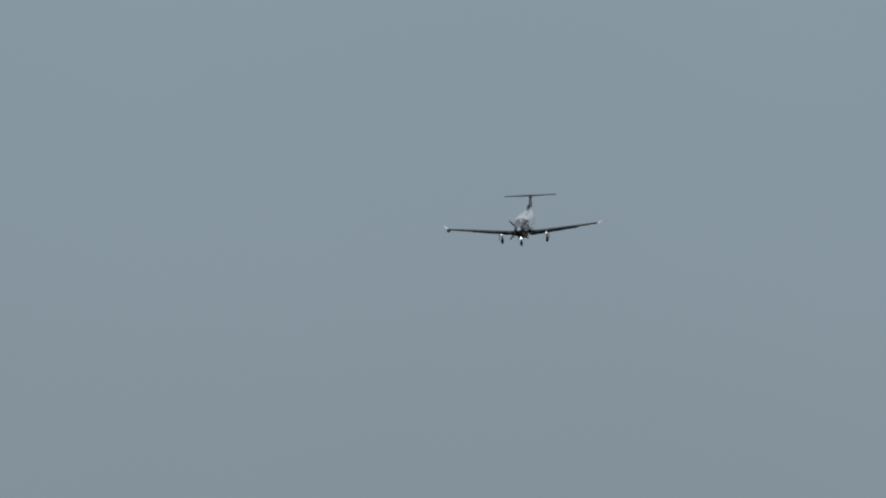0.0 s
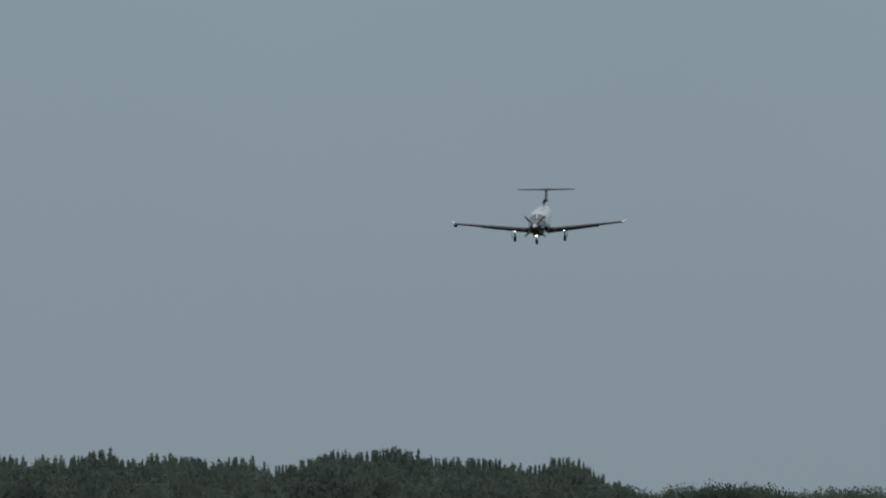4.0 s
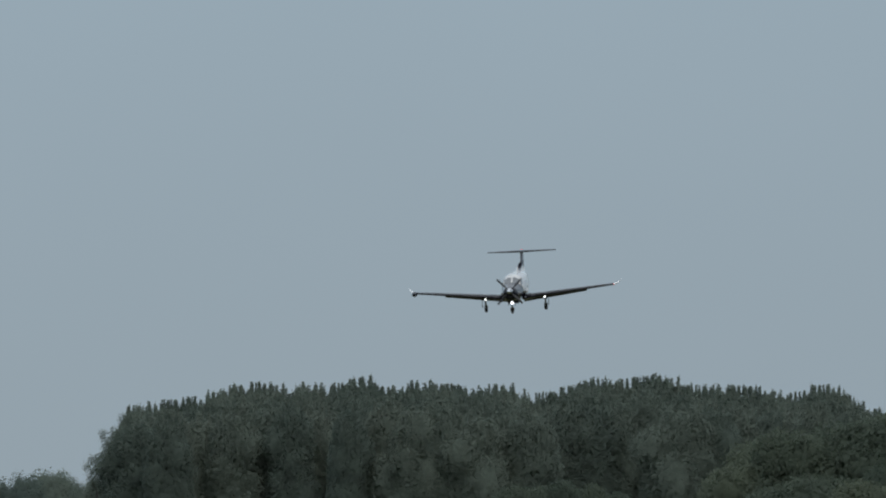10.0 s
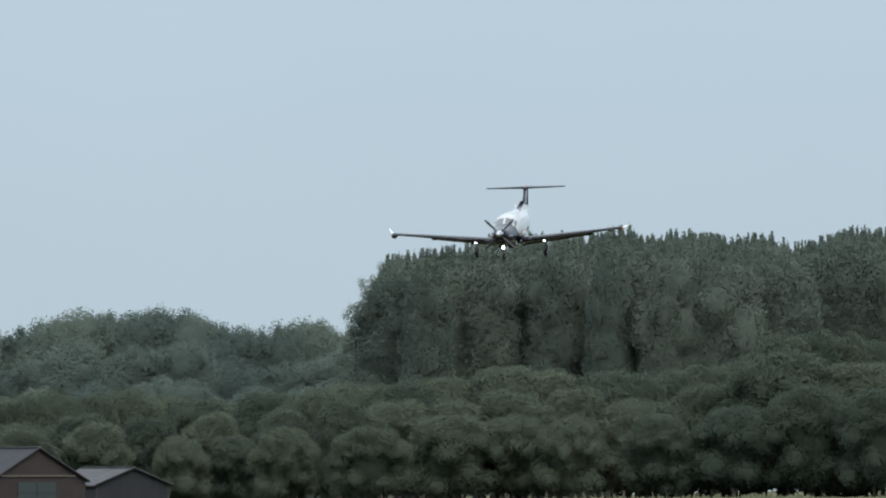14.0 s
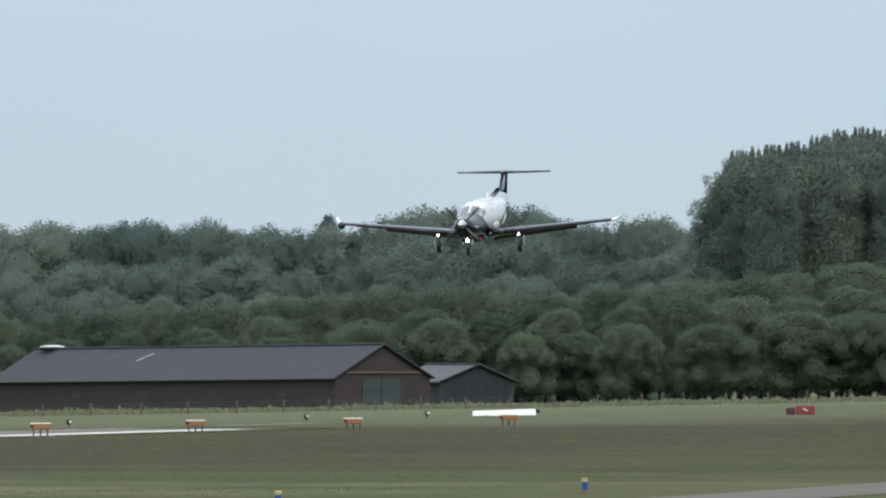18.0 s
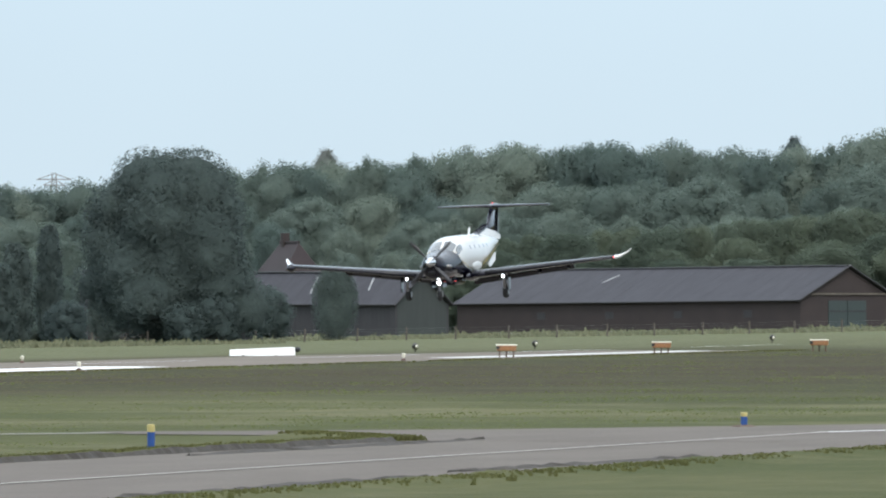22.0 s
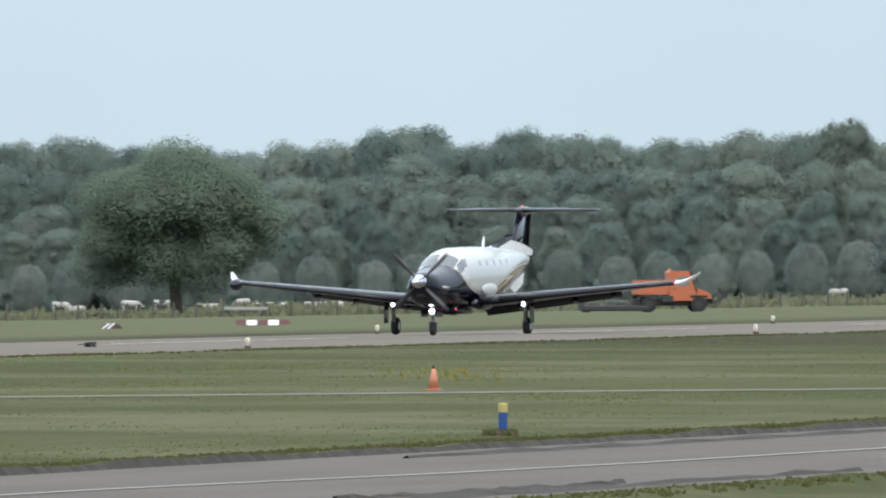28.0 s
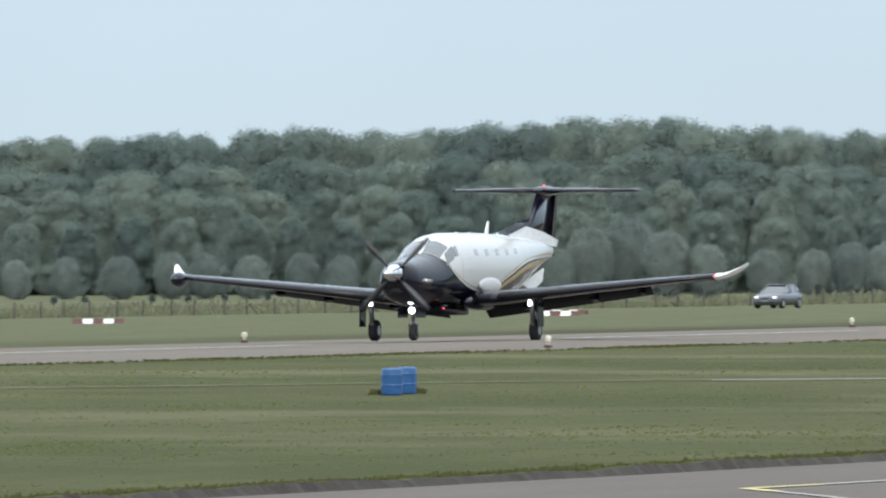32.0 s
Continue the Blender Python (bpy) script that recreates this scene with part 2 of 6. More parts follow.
LEAF_COPPER = foliage("copper_leaves", (0.1005, 0.1051, 0.0938), (0.1457, 0.1498, 0.1302))
LEAF_SPRUCE = foliage("spruce_needles", (0.0748, 0.0989, 0.0968), (0.1659, 0.1794, 0.1612))
BLADES = foliage("grass_blades", (0.0554, 0.0661, 0.0202), (0.1239, 0.1201, 0.0489))
TUSSOCK = foliage("tussock_blades", (0.112, 0.134, 0.050), (0.150, 0.168, 0.068))
STRAW = foliage("tall_grass_blades", (0.1291, 0.1474, 0.0891), (0.2279, 0.2176, 0.1377))


# ---- building helpers ----
def polar(deg, d):
    """Plan position d metres off, deg degrees to the left of the runway's axis."""
    return -d * math.sin(radians(deg)), d * math.cos(radians(deg))


PROFILE = ((-5000, 0.0), (125, 0.0), (600, -8.3), (900, -9.5), (5000, -9.5))


def ground_z(x):
    q = -x
    for (a, za), (b, zb) in zip(PROFILE, PROFILE[1:]):
        if a <= q <= b:
            return za + (zb - za) * (q - a) / (b - a)
    return -9.5


def mesh_of(bm, name):
    me = bpy.data.meshes.new(name)
    bm.normal_update()
    bm.to_mesh(me)
    bm.free()
    return me


def smooth(ob):
    for p in ob.data.polygons:
        p.use_smooth = True
    return ob


def part(name, bm, material, parent, label="", round_off=False):
    ob = new(name, mesh_of(bm, name))
    ob.data.materials.append(material)
    if parent is not None:
        ob.parent = parent
    if label:
        tagged(ob, label)
    if round_off:
        smooth(ob)
    return ob


def empty(name, m, label, category, group="", kind=""):
    ob = new(name)
    ob.matrix_world = m
    return tagged(ob, label, category, group, kind)


def box(bm, c, s, rot=None, bevel=0.0):
    m = Matrix.Translation(c) @ (rot.to_4x4() if rot is not None else Matrix.Identity(4)) @ Matrix.Diagonal((*s, 1))
    g = bmesh.ops.create_cube(bm, size=1.0, matrix=m)
    if bevel:
        es = list({e for v in g["verts"] for e in v.link_edges})
        bmesh.ops.bevel(bm, geom=es, offset=bevel, segments=2, affect="EDGES", profile=0.6)
    return bm


def rod(bm, p0, p1, r0, r1=None, seg=12):
    p0, p1 = Vector(p0), Vector(p1)
    d = p1 - p0
    m = Matrix.Translation((p0 + p1) / 2) @ d.to_track_quat("Z", "Y").to_matrix().to_4x4()
    bmesh.ops.create_cone(bm, cap_ends=True, segments=seg, radius1=r0, radius2=r0 if r1 is None else r1, depth=d.length, matrix=m)
    return bm


def ball(bm, c, s, seg=14):
    bmesh.ops.create_uvsphere(bm, u_segments=seg, v_segments=max(6, seg * 2 // 3), radius=1.0, matrix=Matrix.Translation(c) @ Matrix.Diagonal((*s, 1)))
    return bm


def loft(bm, rings, cap=True):
    vs = [[bm.verts.new(p) for p in ring] for ring in rings]
    n = len(vs[0])
    for a, b in zip(vs, vs[1:]):
        for i in range(n):
            bm.faces.new((a[i], a[(i + 1) % n], b[(i + 1) % n], b[i]))
    if cap:
        bm.faces.new(list(reversed(vs[0])))
        bm.faces.new(vs[-1])
    bmesh.ops.recalc_face_normals(bm, faces=bm.faces)
    return bm


def prism(bm, outline, depth, m=None):
    """An outline in x and z, drawn out along y by depth and placed by m."""
    m = m or Matrix.Identity(4)
    a = [bm.verts.new(m @ Vector((x, -depth / 2, z))) for x, z in outline]
    b = [bm.verts.new(m @ Vector((x, depth / 2, z))) for x, z in outline]
    n = len(a)
    bm.faces.new(a)
    bm.faces.new(list(reversed(b)))
    for i in range(n):
        bm.faces.new((a[i], b[i], b[(i + 1) % n], a[(i + 1) % n]))
    bmesh.ops.recalc_face_normals(bm, faces=bm.faces)
    return bm


def BM():
    return bmesh.new()


# ---- ground, runway, taxiway ----
def ground_sheet():
    qs = [-4500, -600, -50, 40, 70, 100, 125, 160, 220, 300, 400, 500, 600, 750, 900, 1500, 4500]
    ys = [-4500, -800, 0, 120, 200, 300, 420, 560, 750, 1000, 1400, 2000, 2800, 4900]
    bm = BM()
    grid = [[bm.verts.new((-q, y, ground_z(-q))) for y in ys] for q in qs]
    for a, b in zip(grid, grid[1:]):
        for i in range(len(ys) - 1):
            bm.faces.new((a[i], a[i + 1], b[i + 1], b[i]))
    bmesh.ops.recalc_face_normals(bm, faces=bm.faces)
    ob = part("ground", bm, TURF, None)
    if ob.data.polygons[0].normal.z < 0:
        ob.data.flip_normals()
    return tagged(ob, "wide rough green and brown airfield grass", "ground", kind="structure")


def strip(name, edge0, edge1, y0, y1, lift, material, label, category, parent=None, wobble=0.0, step=8.0):
    """A thin laid surface between two offsets from the camera's line, following the ground."""
    rng = random.Random(name + str(edge0))
    qs = sorted({edge0, edge1, *[q for q in (125.0, 600.0) if edge0 < q < edge1]})
    n = max(2, int((y1 - y0) / step) + 1)
    bm = BM()
    rows = []
    for i in range(n):
        y = y0 + (y1 - y0) * i / (n - 1)
        wob = [rng.uniform(-wobble, wobble) if q in (edge0, edge1) else 0 for q in qs]
        rows.append([bm.verts.new((-(q + w), y, ground_z(-(q + w)) + lift)) for q, w in zip(qs, wob)])
    for a, b in zip(rows, rows[1:]):
        for i in range(len(qs) - 1):
            bm.faces.new((a[i], b[i], b[i + 1], a[i + 1]))
    bmesh.ops.recalc_face_normals(bm, faces=bm.faces)
    ob = part(name, bm, material, parent, label)
    if ob.data.polygons[0].normal.z < 0:
        ob.data.flip_normals()
    if parent is None:
        tagged(ob, label, category, kind="structure")
    return ob


def slab(name, outline, lift, material, label, category, parent=None):
    """A flat laid surface from its outline in plan."""
    bm = BM()
    f = bm.faces.new([bm.verts.new((x, y, ground_z(x) + lift)) for x, y in outline])
    bmesh.ops.triangulate(bm, faces=[f])
    ob = part(name, bm, material, parent, label)
    if ob.data.polygons[0].normal.z < 0:
        ob.data.flip_normals()
    if parent is None:
        tagged(ob, label, category, kind="structure")
    return ob


ground_sheet()
FADED_LINE = surface("faded_cream_line", (0.2160, 0.2000, 0.1760), (0.3360, 0.3200, 0.2880), 0.9, 0.85, bump=0.1, fine=9.0)
runway = strip("runway", 116.5, 141.0, -300, 708, 0.012, ASPHALT, "grey worn asphalt runway", "runway", wobble=0.25)
strip("aiming_marking", 118.4, 121.6, 532, 576, 0.02, plain("fresh_white_marking", (0.82, 0.82, 0.8), 0.6), "bright white painted aiming block", "", runway, step=10)
strip("touchdown_marking", 118.6, 120.6, 640, 704, 0.02, WHITE_LINE, "worn white touchdown bars", "", runway, step=10)
for yy in range(300, 760, 50):
    strip("centre_dash", 127.7, 128.3, yy, yy + 28, 0.02, WHITE_LINE, "", "", runway, step=14)
taxiway = strip("taxiway", 48.1, 60.6, -200, 340, 0.012, TAXI_ASPHALT, "grey asphalt taxiway with a pale centre line", "taxiway", wobble=0.12, step=3.0)
def painted_line(name, points, width, material, label):
    """A narrow painted line along plan points given as offset and distance along the runway."""
    bm = BM()
    prev = None
    for k, (q, y) in enumerate(points):
        (qa, ya), (qb, yb) = points[max(0, k - 1)], points[min(len(points) - 1, k + 1)]
        n = Vector((yb - ya, -(qb - qa))).normalized() * width / 2
        pair = [bm.verts.new((-(q + n.x * e), y + n.y * e, 0.024)) for e in (-1, 1)]
        if prev:
            bm.faces.new((prev[0], prev[1], pair[1], pair[0]))
        prev = pair
    ob = part(name, bm, material, taxiway, label)
    if ob.data.polygons[0].normal.z < 0:
        ob.data.flip_normals()
    return ob


painted_line("centre_line", [(56.1, 186.0), (56.1, 190.5), (56.0, 197.0), (55.6, 203.0), (55.0, 211.0), (54.65, 221.0), (54.58, 240.0), (54.58, 338.0)], 0.2, FADED_LINE, "pale worn centre line")
painted_line("branch_line", [(55.3, 181.3), (53.6, 178.0), (51.7, 174.0), (49.9, 170.4), (48.3, 167.2)], 0.16, FADED_LINE, "pale worn branch line")
painted_line("lead_in_line", [(56.1, 186.0), (56.15, 182.9), (55.3, 181.3)], 0.24, YELLOW_LINE, "faded yellow lead-in mark")
painted_line("turn_line", [(54.6, 337.6), (53.4, 344.5), (50.6, 352.0), (44.1, 357.0), (36.0, 359.0)], 0.5, WHITE_LINE, "pale worn turn-off line")
# the apron where the taxiway turns off, and the narrow strip that leads away from it
slab("side_apron", [(-60.5, 319.6), (-64.4, 329.3), (-69.0, 331.5), (-71.0, 336.6), (-63.2, 343.1), (-54.7, 360.0), (-52.5, 362.0), (-52.4, 700.0), (-48.3, 700.0), (-48.3, 318)], 0.016, TAXI_ASPHALT, "weathered asphalt apron joining the taxiway", "pavement")


def ribbon(name, line, width, lift, material, label, category):
    """A narrow paved strip along a line of plan points; its width is measured away from the camera."""
    bm = BM()
    rows = []
    for x, y in line:
        d = math.hypot(x, y)
        k = (d - width) / d
        rows.append((bm.verts.new((x * k, y * k, lift)), bm.verts.new((x, y, lift))))
    for a, b in zip(rows, rows[1:]):
        bm.faces.new((a[0], a[1], b[1], b[0]))
    ob = part(name, bm, material, None)
    if ob.data.polygons[0].normal.z < 0:
        ob.data.flip_normals()
    return tagged(ob, label, category, kind="structure")


PATH_LINE = [(-93.0, 300.5), (-91.1, 303), (-85.6, 311), (-79, 321.5), (-76.9, 323.5), (-70.5, 335), (-67.0, 340)]
ribbon("service_path", PATH_LINE, 2.2, 0.014, surface("grey_path", (0.15, 0.146, 0.125), (0.23, 0.222, 0.195), 0.6, 0.9, bump=0.2, fine=5.0, spec=0.05), "narrow pale concrete path through the grass", "path")
ribbon("grassy_track", [(-122, 240), (-108.5, 269), (-101.2, 283.7), (-96.0, 296), (-93.0, 300.5)], 1.3, 0.014, surface("overgrown_track", (0.09, 0.10, 0.045), (0.19, 0.18, 0.12), 0.4, 0.95, bump=0.3, fine=4.0, spec=0.05), "overgrown pale track through the grass", "path")


# ---- trees ----
def billow(p, seed):
    """Rounded lumps over lumps, 0 to about 1."""
    v = Vector(p) + Vector((seed * 3.1, seed * 1.7, seed * 0.9))
    return 0.55 * (1 - abs(noise.noise(v))) + 0.3 * (1 - abs(noise.noise(v * 2.3))) + 0.15 * (1 - abs(noise.noise(v * 5.1)))


def blob(centre, radii, nu, nv, seed, amp, freq, power=1.0, lean=0.0):
    """A leafy mass with an uneven lumpy surface: points, outward normals and quads."""
    c, r = np.array(centre, float), np.array(radii, float)
    pts, quads = [], []
    for a in range(nv + 1):
        th = math.pi * (0.02 + 0.96 * a / nv)
        w = math.sin(th) ** power
        for b in range(nu):
            ph = 2 * math.pi * (b + 0.5 * (a % 2)) / nu
            d = np.array((w * math.cos(ph), w * math.sin(ph), math.cos(th)))
            k = 1.0 - amp + 2.0 * amp * (billow(d * r * freq + c * freq, seed) - 0.32)
            p = c + d * r * k
            p[0] += lean * d[2] * r[2]
            pts.append(p)
    for a in range(nv):
        for b in range(nu):
            d = (b + 1) % nu
            quads.append((a * nu + b, (a + 1) * nu + b, (a + 1) * nu + d, a * nu + d))
    pts = np.array(pts)
    nrm = (pts - c) / (r * r)
    nrm /= np.linalg.norm(nrm, axis=1)[:, None]
    return pts, nrm, np.array(quads, dtype=np.int32)


LIFT = 0.5    # leaves turn their faces up to the light


def leaf_cards(rng, pts, nrm, quads, share, count, size, spread, upright=0.0, above=-1.0):
    """Leaf sprays scattered over the leafy masses, evenly by area: small quads that mostly face outwards."""
    pool = np.nonzero(pts[quads[:, 0], 2] > above)[0]
    level = np.cumsum(share[pool])
    i = pool[np.searchsorted(level, rng.random(count) * level[-1] * 0.9999)]
    e, f = rng.random((count, 1)), rng.random((count, 1))
    a, b, c, d = quads[i].T
    seat = (pts[a] * (1 - e) + pts[b] * e) * (1 - f) + (pts[d] * (1 - e) + pts[c] * e) * f
    n = out = (nrm[a] * (1 - e) + nrm[b] * e) * (1 - f) + (nrm[d] * (1 - e) + nrm[c] * e) * f
    give = spread[i][:, None]
    p = seat + np.clip(rng.normal(size=(count, 3)), -1.4, 1.4) * give + n * rng.uniform(-0.4, 1.2, size=(count, 1)) * give
    n = n + rng.normal(scale=0.5, size=(count, 3))
    n /= np.linalg.norm(n, axis=1)[:, None]
    up = rng.normal(size=(count, 3)) * (1 - upright) + np.array((0, 0, 1.0)) * upright
    v = up - n * np.sum(up * n, axis=1)[:, None]
    v /= np.linalg.norm(v, axis=1)[:, None] + 1e-9
    u = np.cross(n, v)
    s = size * rng.uniform(0.5, 1.35, size=(count, 1))
    k = rng.uniform(0.45, 0.85, size=(count, 1)) * (1 - 0.4 * upright)
    soft = out * 0.36 + (n - out) * 0.08 + np.array((0, 0, LIFT))
    soft /= np.linalg.norm(soft, axis=1)[:, None]
    return np.stack([p - v * s, p - u * s * k, p + v * s, p + u * s * k], axis=1).reshape(-1, 3), np.repeat(soft, 4, axis=0)


def cards_mesh(name, verts, material, solid=None, soft=None):
    n = len(verts) // 4
    co, quads = np.asarray(verts, np.float32).reshape(-1, 3), np.arange(n * 4, dtype=np.int32).reshape(-1, 4)
    if solid is not None and len(solid[0]):
        quads = np.concatenate([quads, solid[1] + len(co)])
        co = np.concatenate([co, solid[0].astype(np.float32)])
    m = len(quads)
    me = bpy.data.meshes.new(name)
    me.vertices.add(len(co))
    me.vertices.foreach_set("co", co.ravel())
    me.loops.add(m * 4)
    me.loops.foreach_set("vertex_index", quads.astype(np.int32).ravel())
    me.polygons.add(m)
    me.polygons.foreach_set("loop_start", np.arange(0, m * 4, 4, dtype=np.int32))
    me.polygons.foreach_set("loop_total", np.full(m, 4, dtype=np.int32))
    me.polygons.foreach_set("use_smooth", np.arange(m) >= n)
    me.materials.append(material)
    me.update(calc_edges=True)
    if soft is not None:
        # leaf sprays take the light of the mass that they grow on
        normals = np.zeros(len(me.vertices) * 3, np.float32)
        me.vertex_normals.foreach_get("vector", normals)
        normals = normals.reshape(-1, 3)
        normals *= 0.45
        normals[:, 2] += LIFT
        normals /= np.linalg.norm(normals, axis=1)[:, None] + 1e-9
        normals[:len(soft)] = soft
        me.normals_split_custom_set_from_vertices(normals)
    return me


def limbs(bm, rng, height, girth, top, spread, count):
    """A tapered, slightly bent trunk and limbs that reach into the crown."""
    p = Vector((0, 0, -0.3))
    r = girth
    for i in range(4):
        nxt = Vector((rng.uniform(-0.15, 0.15) * girth * 3, rng.uniform(-0.15, 0.15) * girth * 3, top * (i + 1) / 4))
        rod(bm, p, nxt, r, r * 0.78, 9)
        p, r = nxt, r * 0.78
        if i >= 1:
            for _ in range(count // 3):
                a = rng.uniform(0, 6.28)
                e = nxt + Vector((math.cos(a) * spread, math.sin(a) * spread, rng.uniform(0.1, 0.45) * (height - nxt.z)))
                mid = (nxt + e) / 2 + Vector((0, 0, 0.25))
                rod(bm, nxt, mid, r * 0.5, r * 0.33, 6)
                rod(bm, mid, e, r * 0.33, r * 0.12, 6)
    return bm


def crown_round(rng, height, low, width, fine, seed, detail):
    """A full uneven dome with broad rounded masses swelling out of it."""
    h = height - low
    wide = width * (0.34 if fine > 0.5 else 0.39)
    out = [blob((0, 0, low + 0.42 * h), (wide, wide, h * (0.44 if fine > 0.5 else 0.46)), 8 * detail, 7 * detail, seed, 0.15, 3.0 / width * 2, 1.0 if fine > 0.7 else 0.8)]
    n, taper = 14 + int(12 * fine), 0.4 if fine > 0.7 else 0.1    # a grown-out tree narrows to its top
    for k in range(n):
        a, z = k * 2.4 + rng.uniform(-0.6, 0.6), 0.16 + 0.70 * (k + rng.uniform(0, 1)) / n
        rr = width * 0.36 * math.sqrt(max(0.02, 1 - (max(0.0, z - 0.35) / 0.62) ** 2)) * rng.uniform(0.6, 0.95)
        rr *= 1 - taper * max(0.0, z - 0.35) / 0.5
        s = width * rng.uniform(0.15, 0.24) * (1 - 0.4 * taper)
        out.append(blob((math.cos(a) * rr, math.sin(a) * rr, low + z * h), (s, s, s * rng.uniform(0.7, 1.05)), 5 * detail, 3 * detail, seed + k + 1, 0.15, 7.0 / width * 2))
    for k in range(18):
        a, rho = k * 2.4, math.sqrt((k + 0.5) / 18)
        z = 0.45 + 0.45 * math.sqrt(1 - 0.9 * rho ** 2) + rng.uniform(-0.03, 0.04)
        s = width * rng.uniform(0.05, 0.09)
        rr = width * 0.4 * rho * (1 - taper * 0.5)
        out.append(blob((math.cos(a) * rr, math.sin(a) * rr, low + z * h), (s, s, s * rng.uniform(0.8, 1.3)), 2 * detail, 2 * detail, seed + k + 60, 0.2, 6.0 / width * 2))
    return out


def crown_dome(rng, height, low, width, fine, seed, detail):
    """The egg-shaped head of a pollard, close and even, of fine upright shoots."""
    h = height - low
    out = [blob((0, 0, low + 0.48 * h), (width * 0.45, width * 0.45, h * 0.5), 8 * detail, 6 * detail, seed, 0.10, 4.0 / width * 2, 0.75)]
    for k in range(7):
        a = k * 2.4 + rng.uniform(-0.4, 0.4)
        z, s = rng.uniform(0.5, 0.8), width * rng.uniform(0.12, 0.19)
        rr = width * 0.30 * math.sqrt(max(0.05, 1 - ((z - 0.48) / 0.5) ** 2))
        out.append(blob((math.cos(a) * rr, math.sin(a) * rr, low + z * h), (s, s, s * 1.5), 4 * detail, 3 * detail, seed + k + 1, 0.12, 6.0 / width * 2))
    for k in range(9):
        a, rho = k * 2.4, width * 0.3 * math.sqrt((k + 0.5) / 9)
        z = 0.48 + 0.46 * math.sqrt(1 - (rho / (width * 0.45)) ** 2) + rng.uniform(0.0, 0.04)
        r = width * rng.uniform(0.035, 0.06)
        out.append(blob((math.cos(a) * rho, math.sin(a) * rho, low + z * h), (r, r, r * 2.6), 6, 6, seed + k + 20, 0.2, 2.0, 1.3))
    return out


def crown_spread(rng, height, low, width, fine, seed, detail):
    """A wide open oak crown: many masses on spreading limbs, flat below and domed above."""
    h = height - low
    out = [blob((0, 0, low + 0.5 * h), (width * 0.30, width * 0.30, h * 0.36), 6 * detail, 5 * detail, seed, 0.2, 3.6 / width * 2, 0.8)]
    n = 30 + int(26 * max(0.0, fine - 0.6) / 0.4)
    for k in range(n):
        a, rho = k * 2.4, math.sqrt((k + 0.5) / n)
        z = (0.06 + 0.24 * rng.random()) if k % 3 == 0 else 0.3 + 0.54 * math.sqrt(1 - rho ** 2 * 0.93) * rng.uniform(0.75, 1.0)
        s = width * rng.uniform(0.08, 0.15)
        rho *= rng.uniform(0.85, 1.08)
        out.append(blob((math.cos(a) * rho * width * 0.4, math.sin(a) * rho * width * 0.4, low + z * h), (s * 1.1, s * 1.1, s * rng.uniform(0.6, 0.95)), 3 * detail, 2 * detail, seed + k + 1, 0.25, 6.0 / width * 2))
    return out


def crown_poplar(rng, height, low, width, fine, seed, detail):
    """A close upright crown that ends in many thin leading shoots."""
    h = height - low
    out = [blob((0, 0, low + 0.47 * h), (width * 0.36, width * 0.36, h * 0.46), 6 * detail, 10 * detail, seed, 0.12, 4.0 / width * 2, 0.6)]
    for k in range(26):
        a, z, s = k * 2.4 + rng.uniform(-0.5, 0.5), 0.06 + 0.8 * (k + rng.random()) / 26, width * rng.uniform(0.13, 0.24)
        rr = width * 0.34 * rng.uniform(0.6, 1.0) * math.sqrt(max(0.1, 1 - max(0.0, z - 0.5) ** 2 * 3))
        out.append(blob((math.cos(a) * rr, math.sin(a) * rr, low + z * h), (s, s, s * rng.uniform(1.0, 1.6)), 3 * detail, 3 * detail, seed + k + 40, 0.16, 7.0 / width * 2))
    for k in range(30):
        a, rho = k * 2.4, math.sqrt((k + 0.5) / 30) * 0.84
        z = 0.47 + 0.45 * math.sqrt(1 - (rho ** (1 / 0.6)) ** 2) + rng.uniform(-0.02, 0.02)
        r = width * rng.uniform(0.016, 0.026)
        out.append(blob((math.cos(a) * rho * width * 0.4, math.sin(a) * rho * width * 0.4, low + z * h), (r, r, h * rng.uniform(0.035, 0.065)), 6, 7, seed + k + 1, 0.2, 6.0 / width * 2, 1.5))
    return out


def crown_airy(rng, height, low, width, fine, seed, detail):
    """Loose sprays of leaves on thin branches, with the sky showing between them."""
    h = height - low
    out = []
    for k in range(90):
        a, z = k * 2.4 + rng.uniform(-0.5, 0.5), 0.04 + 0.92 * (k + rng.random()) / 90
        rr = width * 0.46 * math.sqrt(rng.random()) * (0.55 + 0.45 * math.sin(math.pi * min(1.0, z + 0.1)))
        s = rng.uniform(0.3, 0.62)
        out.append(blob((math.cos(a) * rr, math.sin(a) * rr, low + z * h), (s, s, s * 1.2), 6, 5, seed + k, 0.2, 2.0))
    return out


def crown_cone(rng, height, low, width, fine, seed, detail):
    """Thin drooping tiers with ragged ends that narrow to a leading shoot."""
    h, n = height - low, 13
    out = [blob((0, 0, low + 0.5 * h), (width * 0.16, width * 0.16, h * 0.5), 4 * detail, 5 * detail, seed, 0.2, 6.0 / width * 2, 1.2)]
    for i in range(n):
        k = (i + 0.5) / n
        rad = width / 2 * min(1.0, 2.0 * (1 - k)) ** 0.85 + 0.1
        for j in range(5):
            a = j * 1.257 + i * 0.7
            r = rad * rng.uniform(0.6, 1.0)
            out.append(blob((math.cos(a) * r * 0.55, math.sin(a) * r * 0.55, low + k * h), (r * 0.42, r * 0.42, h / n * rng.uniform(0.28, 0.42)), 7, 5, seed + i * 5 + j, 0.3, 6.0 / width * 2))
    return out


